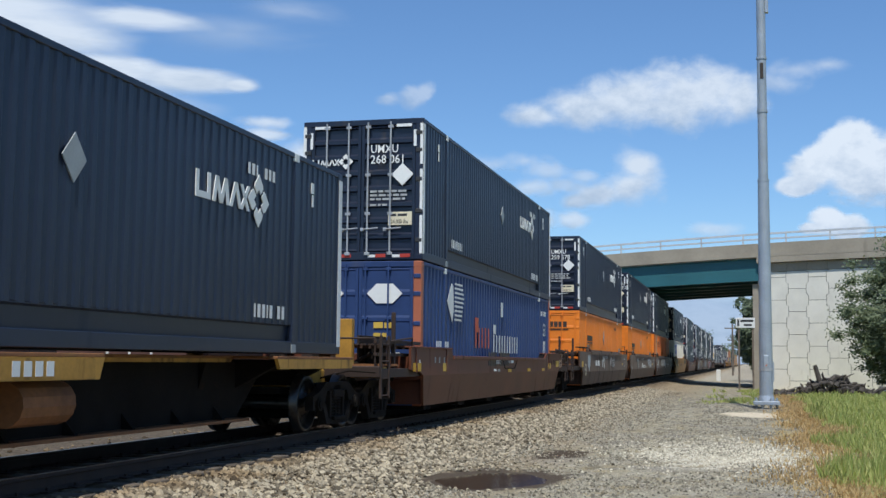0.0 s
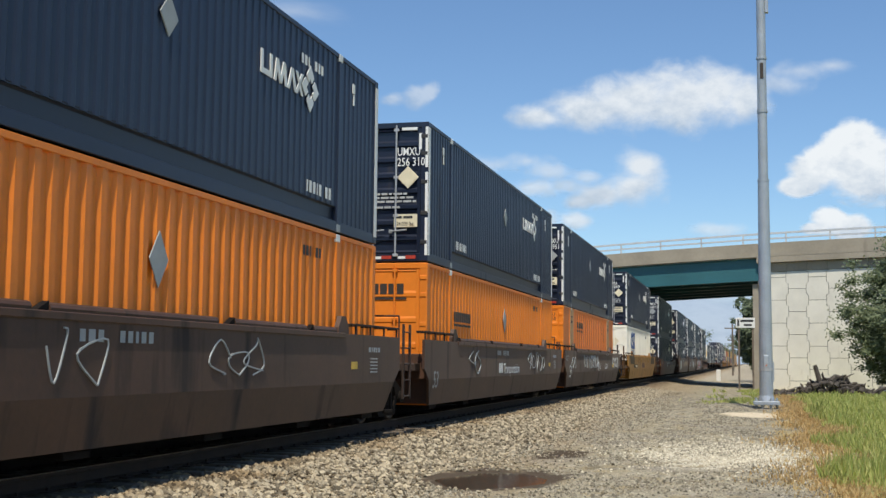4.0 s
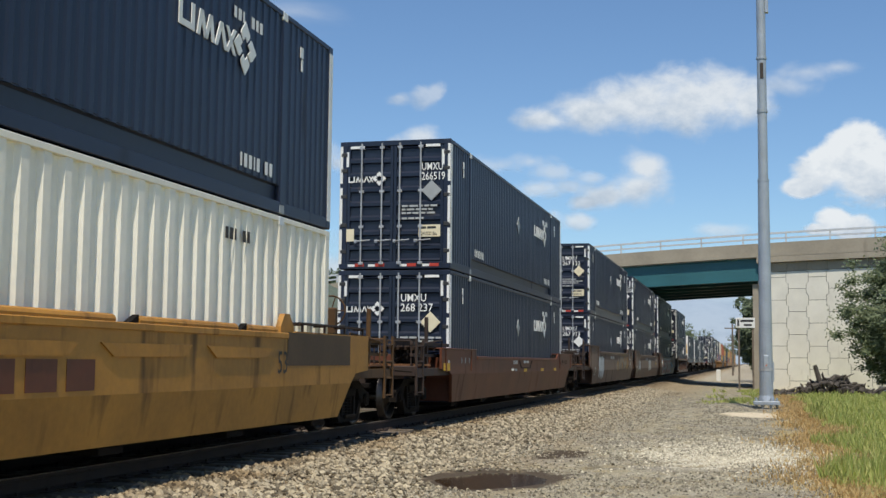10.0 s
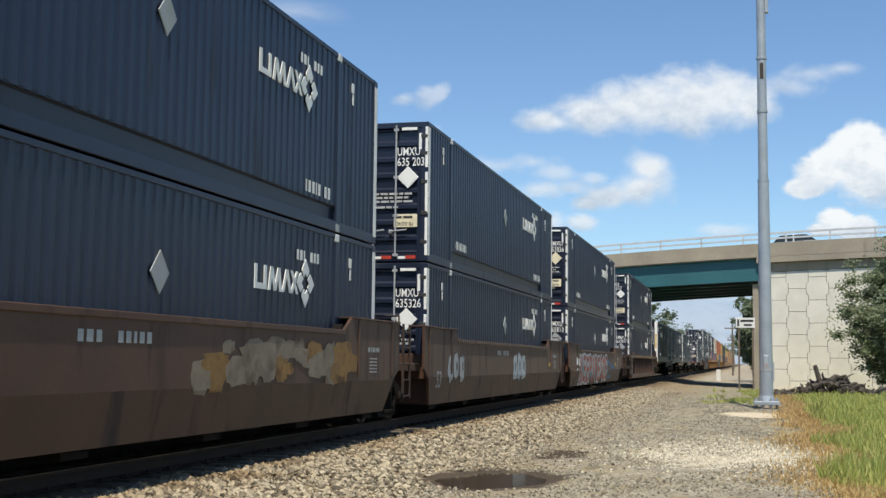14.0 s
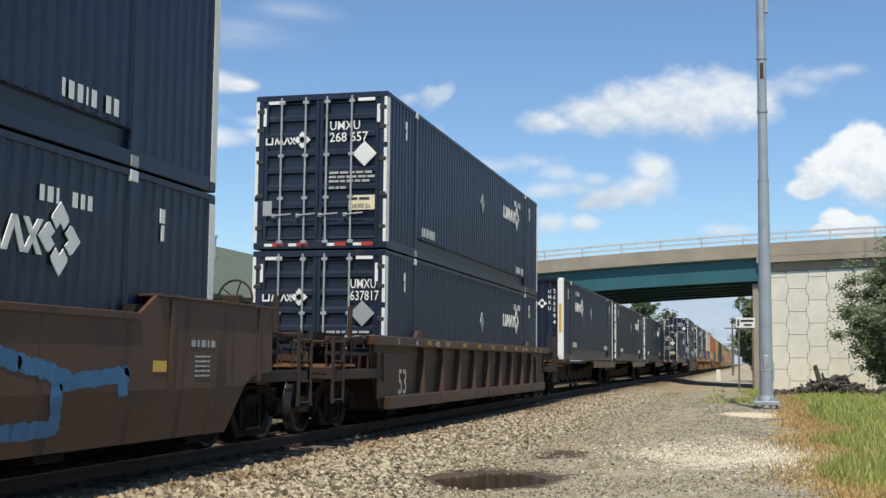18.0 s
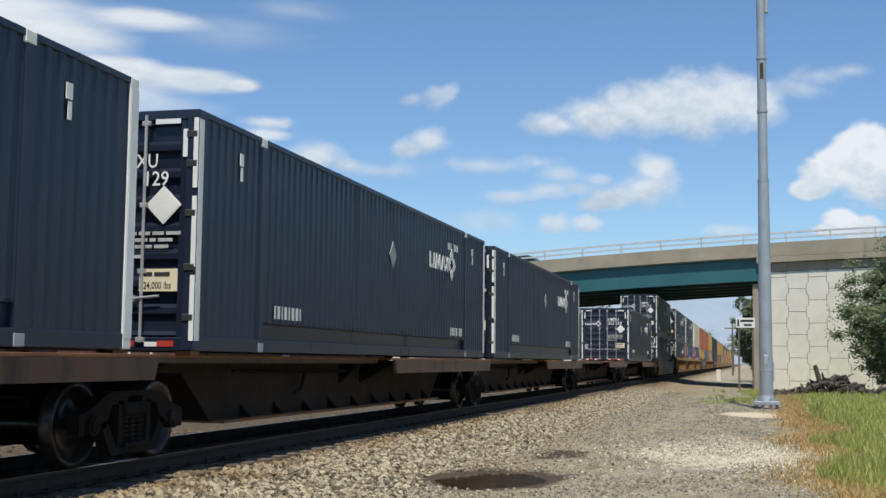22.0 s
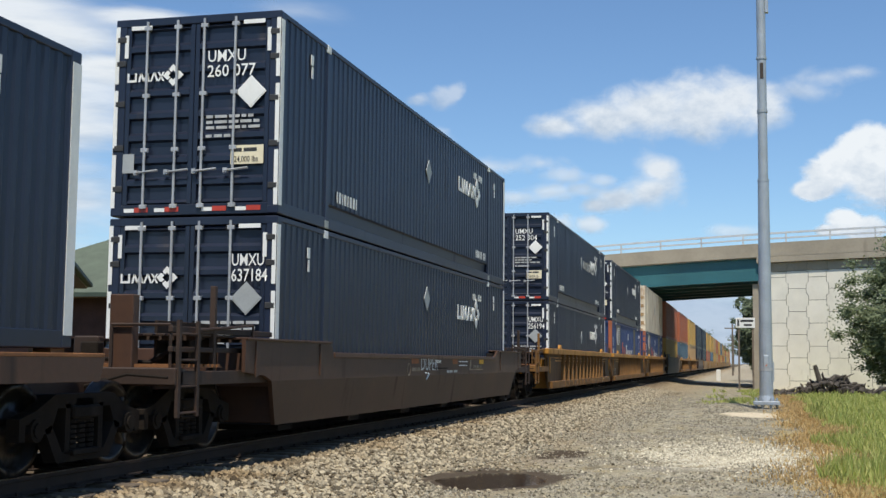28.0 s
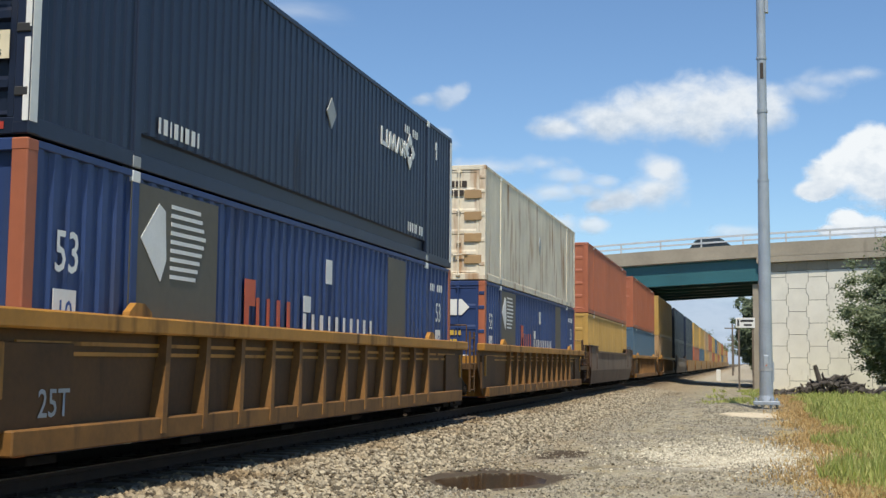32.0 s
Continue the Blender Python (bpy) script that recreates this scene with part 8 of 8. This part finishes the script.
scatter_blades("weeds", "thin weeds growing in the gravel near the mast", 5000, 9, grass_mix, tuft_place, 0.2)
# ---- clouds: far glowing sheets that drift slowly ----
CLOUDS = []


def cloud_material(name, lobes, soft, amp, bright, thin, along, tint, seed):
    """Heaped cloud: round lobes run together, their rims broken up by billows; lit from above, greyer below."""
    m = bpy.data.materials.new(name)
    m.use_nodes = True
    nt = m.node_tree
    nt.nodes.remove(nt.nodes["Principled BSDF"])
    co = nt.nodes.new("ShaderNodeTexCoord")

    def node(kind, **kw):
        n = nt.nodes.new(kind)
        for k, v in kw.items():
            n.inputs[k].default_value = v
        return n

    def m2(op, a, b, c=None):
        n = nt.nodes.new("ShaderNodeMath")
        n.operation = op
        for i, v in enumerate((a, b) if c is None else (a, b, c)):
            if isinstance(v, (int, float)):
                n.inputs[i].default_value = v
            else:
                link(nt, v, n.inputs[i])
        return n.outputs[0]

    # billows: broad swells and small curls that push the rims about
    mp = node("ShaderNodeMapping", Location=(seed * 7.3, seed * 3.1, seed), Scale=(along, 1.35, 1))
    link(nt, co.outputs["Object"], mp.inputs["Vector"])
    n1 = node("ShaderNodeTexNoise", Scale=0.62, Detail=8, Roughness=0.57, Distortion=0.25)
    link(nt, mp.outputs[0], n1.inputs["Vector"])
    body = None
    for x, y, rx, ry in lobes:
        va = nt.nodes.new("ShaderNodeVectorMath")
        va.operation = "MULTIPLY_ADD"
        link(nt, co.outputs["Object"], va.inputs[0])
        va.inputs[1].default_value, va.inputs[2].default_value = (1 / rx, 1 / ry, 0), (-x / rx, -y / ry, 0)
        ln = nt.nodes.new("ShaderNodeVectorMath")
        ln.operation = "LENGTH"
        link(nt, va.outputs[0], ln.inputs[0])
        one = m2("SUBTRACT", 1.0, ln.outputs["Value"])
        body = one if body is None else m2("SMOOTH_MAX", body, one, 0.35)
    d = m2("ADD", m2("MULTIPLY_ADD", body, 1.7, 0.1), m2("MULTIPLY", m2("SUBTRACT", n1.outputs["Fac"], 0.47), 3.2 * amp))
    al = nt.nodes.new("ShaderNodeMapRange")
    al.interpolation_type = "SMOOTHSTEP"
    al.inputs["From Min"].default_value, al.inputs["From Max"].default_value = 0.0, soft
    al.inputs["To Max"].default_value = thin
    link(nt, d, al.inputs["Value"])
    rim = nt.nodes.new("ShaderNodeMapRange")
    rim.interpolation_type = "SMOOTHSTEP"
    rim.inputs["From Min"].default_value, rim.inputs["From Max"].default_value = -0.75, -0.3
    link(nt, body, rim.inputs["Value"])
    alpha = m2("MULTIPLY", al.outputs[0], rim.outputs[0])
    low, high = min(y - ry for x, y, rx, ry in lobes), max(y + ry for x, y, rx, ry in lobes)
    sep = nt.nodes.new("ShaderNodeSeparateXYZ")
    link(nt, co.outputs["Object"], sep.inputs[0])
    n2 = node("ShaderNodeTexNoise", Scale=0.9, Detail=6, Roughness=0.6)
    link(nt, mp.outputs[0], n2.inputs["Vector"])
    up = m2("DIVIDE", m2("SUBTRACT", sep.outputs[1], low), max(0.3, high - low))
    sh = m2("ADD", m2("MULTIPLY", up, 0.55), n2.outputs["Fac"])
    lit = nt.nodes.new("ShaderNodeMapRange")
    lit.inputs["From Min"].default_value, lit.inputs["From Max"].default_value = 0.42, 0.86
    link(nt, sh, lit.inputs["Value"])
    mx = nt.nodes.new("ShaderNodeMix")
    mx.data_type = "RGBA"
    link(nt, lit.outputs[0], mx.inputs["Factor"])
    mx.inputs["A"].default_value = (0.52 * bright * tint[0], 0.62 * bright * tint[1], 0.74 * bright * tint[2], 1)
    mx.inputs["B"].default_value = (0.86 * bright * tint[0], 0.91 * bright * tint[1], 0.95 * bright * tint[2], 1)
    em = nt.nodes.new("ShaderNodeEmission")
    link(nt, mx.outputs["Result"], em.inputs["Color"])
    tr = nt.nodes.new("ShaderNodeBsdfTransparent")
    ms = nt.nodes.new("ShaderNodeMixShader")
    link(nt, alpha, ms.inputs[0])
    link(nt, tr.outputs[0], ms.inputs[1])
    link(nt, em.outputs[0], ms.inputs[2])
    link(nt, ms.outputs[0], nt.nodes["Material Output"].inputs["Surface"])
    return m


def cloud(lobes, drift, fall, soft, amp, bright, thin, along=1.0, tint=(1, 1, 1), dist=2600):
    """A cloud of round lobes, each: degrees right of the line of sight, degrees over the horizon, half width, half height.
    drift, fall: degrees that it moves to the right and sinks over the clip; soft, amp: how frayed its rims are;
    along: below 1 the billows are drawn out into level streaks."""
    k = len(CLOUDS)
    az, el = lobes[0][0], lobes[0][1]
    mine = [(x - az, y - el, rx, ry) for x, y, rx, ry in lobes]
    x0, x1 = min(x - 1.8 * rx for x, y, rx, ry in mine), max(x + 1.8 * rx for x, y, rx, ry in mine)
    y0, y1 = min(y - 1.8 * ry for x, y, rx, ry in mine), max(y + 1.8 * ry for x, y, rx, ry in mine)
    s = Shape().add([(x0, y0, 0), (x1, y0, 0), (x1, y1, 0), (x0, y1, 0)], [(0, 1, 2, 3)])
    ob = new("cloud", s.mesh("cloud", cloud_material("cloud_%d" % k, mine, soft, amp, bright, thin, along, tint, k + 1)))
    tagged(ob, "white cumulus cloud in the blue sky" if thin > 0.7 else "thin white veil of cloud in the blue sky", "cloud", kind="structure")
    d = dist + 15 * k
    size = d * math.tan(radians(1))

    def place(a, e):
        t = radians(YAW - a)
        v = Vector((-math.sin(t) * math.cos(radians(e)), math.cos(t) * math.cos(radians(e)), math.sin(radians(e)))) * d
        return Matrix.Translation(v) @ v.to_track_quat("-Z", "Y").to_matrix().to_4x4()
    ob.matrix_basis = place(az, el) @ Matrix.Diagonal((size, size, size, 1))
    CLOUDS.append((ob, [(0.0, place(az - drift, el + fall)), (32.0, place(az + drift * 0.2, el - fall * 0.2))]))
    return ob


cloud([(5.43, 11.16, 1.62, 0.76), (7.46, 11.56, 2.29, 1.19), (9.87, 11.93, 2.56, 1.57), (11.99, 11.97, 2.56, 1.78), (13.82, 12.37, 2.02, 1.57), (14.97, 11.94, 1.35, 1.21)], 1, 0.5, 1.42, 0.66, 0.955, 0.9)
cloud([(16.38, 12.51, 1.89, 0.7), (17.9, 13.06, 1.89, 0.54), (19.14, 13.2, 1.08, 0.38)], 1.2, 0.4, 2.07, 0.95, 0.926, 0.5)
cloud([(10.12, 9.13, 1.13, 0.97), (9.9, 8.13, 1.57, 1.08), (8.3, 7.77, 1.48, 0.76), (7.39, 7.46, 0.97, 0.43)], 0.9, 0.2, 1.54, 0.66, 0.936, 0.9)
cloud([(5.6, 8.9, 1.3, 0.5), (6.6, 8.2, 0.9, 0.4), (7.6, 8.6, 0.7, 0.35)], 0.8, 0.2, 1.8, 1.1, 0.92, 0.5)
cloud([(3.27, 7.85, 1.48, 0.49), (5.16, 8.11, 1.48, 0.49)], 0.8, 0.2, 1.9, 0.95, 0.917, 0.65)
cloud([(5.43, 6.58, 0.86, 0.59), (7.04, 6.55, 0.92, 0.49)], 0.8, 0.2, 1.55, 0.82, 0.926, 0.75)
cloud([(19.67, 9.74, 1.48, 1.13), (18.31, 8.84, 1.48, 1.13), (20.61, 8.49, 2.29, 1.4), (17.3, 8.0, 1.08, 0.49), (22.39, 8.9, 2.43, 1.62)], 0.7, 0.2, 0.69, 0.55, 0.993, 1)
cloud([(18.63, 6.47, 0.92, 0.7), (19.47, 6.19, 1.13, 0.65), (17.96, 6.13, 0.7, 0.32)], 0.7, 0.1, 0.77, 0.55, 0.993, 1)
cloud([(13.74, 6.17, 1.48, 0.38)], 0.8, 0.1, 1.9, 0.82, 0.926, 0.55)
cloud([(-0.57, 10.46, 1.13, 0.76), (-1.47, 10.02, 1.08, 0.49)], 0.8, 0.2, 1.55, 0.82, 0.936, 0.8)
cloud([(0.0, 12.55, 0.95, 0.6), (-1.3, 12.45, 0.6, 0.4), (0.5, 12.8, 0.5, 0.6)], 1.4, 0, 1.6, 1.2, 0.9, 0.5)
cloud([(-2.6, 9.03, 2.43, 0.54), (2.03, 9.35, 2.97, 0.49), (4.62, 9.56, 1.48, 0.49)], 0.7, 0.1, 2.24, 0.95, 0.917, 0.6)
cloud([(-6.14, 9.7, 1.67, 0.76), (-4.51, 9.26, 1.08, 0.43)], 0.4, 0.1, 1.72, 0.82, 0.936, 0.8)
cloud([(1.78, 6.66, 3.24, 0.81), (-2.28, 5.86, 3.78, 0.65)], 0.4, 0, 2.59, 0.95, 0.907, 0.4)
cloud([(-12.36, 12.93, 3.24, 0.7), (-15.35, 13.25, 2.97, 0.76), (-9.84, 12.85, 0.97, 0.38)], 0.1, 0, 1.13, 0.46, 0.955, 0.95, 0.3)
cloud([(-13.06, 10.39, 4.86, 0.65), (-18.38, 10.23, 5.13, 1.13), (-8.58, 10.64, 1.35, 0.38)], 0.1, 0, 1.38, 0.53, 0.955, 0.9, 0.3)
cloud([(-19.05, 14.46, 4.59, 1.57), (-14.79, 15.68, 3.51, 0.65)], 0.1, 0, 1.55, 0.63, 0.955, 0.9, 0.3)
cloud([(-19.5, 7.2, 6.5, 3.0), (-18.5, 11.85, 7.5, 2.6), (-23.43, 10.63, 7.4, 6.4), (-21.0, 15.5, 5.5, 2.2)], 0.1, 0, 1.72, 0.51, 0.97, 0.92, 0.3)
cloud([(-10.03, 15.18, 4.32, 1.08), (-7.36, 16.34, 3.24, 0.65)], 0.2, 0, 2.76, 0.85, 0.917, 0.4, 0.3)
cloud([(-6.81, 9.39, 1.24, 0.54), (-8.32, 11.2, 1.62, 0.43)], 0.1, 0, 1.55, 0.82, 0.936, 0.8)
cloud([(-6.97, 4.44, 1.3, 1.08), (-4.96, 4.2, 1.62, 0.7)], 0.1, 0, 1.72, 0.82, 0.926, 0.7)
cloud([(0.0, 1.0, 30.0, 4.6)], 0.1, 0.0, 0.9, 0.12, 1.0, 0.85, 0.5, (0.55, 0.62, 0.77))      # added glowing sheet: pale blue haze painted low over the land
# ---- what moves ----
# seconds and metres that the train has rolled on from where it stands at 13 s
ROLL = [(0.0, -141.4), (2.5, -115.1), (5.5, -82.3), (8.0, -56.37), (10.5, -28.71), (13.0, 0.0), (15.5, 28.61), (18.0, 57.56), (20.5, 86.85), (23.0, 116.6), (25.5, 146.75), (28.0, 177.18), (30.0, 201.71), (32.0, 225.9)]


def motions():
    for ob, along, z in MOVERS:
        walk(ob, [(t, pose(TRACK_X, along - s, RAIL + z)) for t, s in ROLL])
    # wheels turn while they roll past
    for ob, along, z in MOVERS:
        for tr in [c for c in ob.children if c.name.split(".")[0] == "truck"]:
            y_tr = along + tr.matrix_basis.translation.y
            if y_tr > 262:
                continue
            for ws in [c for c in tr.children if c.name.split(".")[0] == "wheel_set"]:
                dy = ws.matrix_basis.translation.y
                rows, prev = [], None
                for t0, t1, s0, s1 in [(a[0], b[0], a[1], b[1]) for a, b in zip(ROLL, ROLL[1:])]:
                    n = round((t1 - t0) * FPS)
                    for i in range(n):
                        t = t0 + (t1 - t0) * i / n
                        s = s0 + (s1 - s0) * i / n
                        if 2 < y_tr - s < 48:
                            rows.append((t, pose(0, dy, WHEEL_R, math.degrees(s / WHEEL_R) % 360)))
                if rows:
                    if rows[0][0] > 0.04:
                        rows.insert(0, (0.0, rows[0][1]))
                    if rows[-1][0] < 31.9:
                        rows.append((32.0, rows[-1][1]))
                    walk(ws, rows)
    for ob, rows in CLOUDS + TRAFFIC:
        walk(ob, rows)


motions()
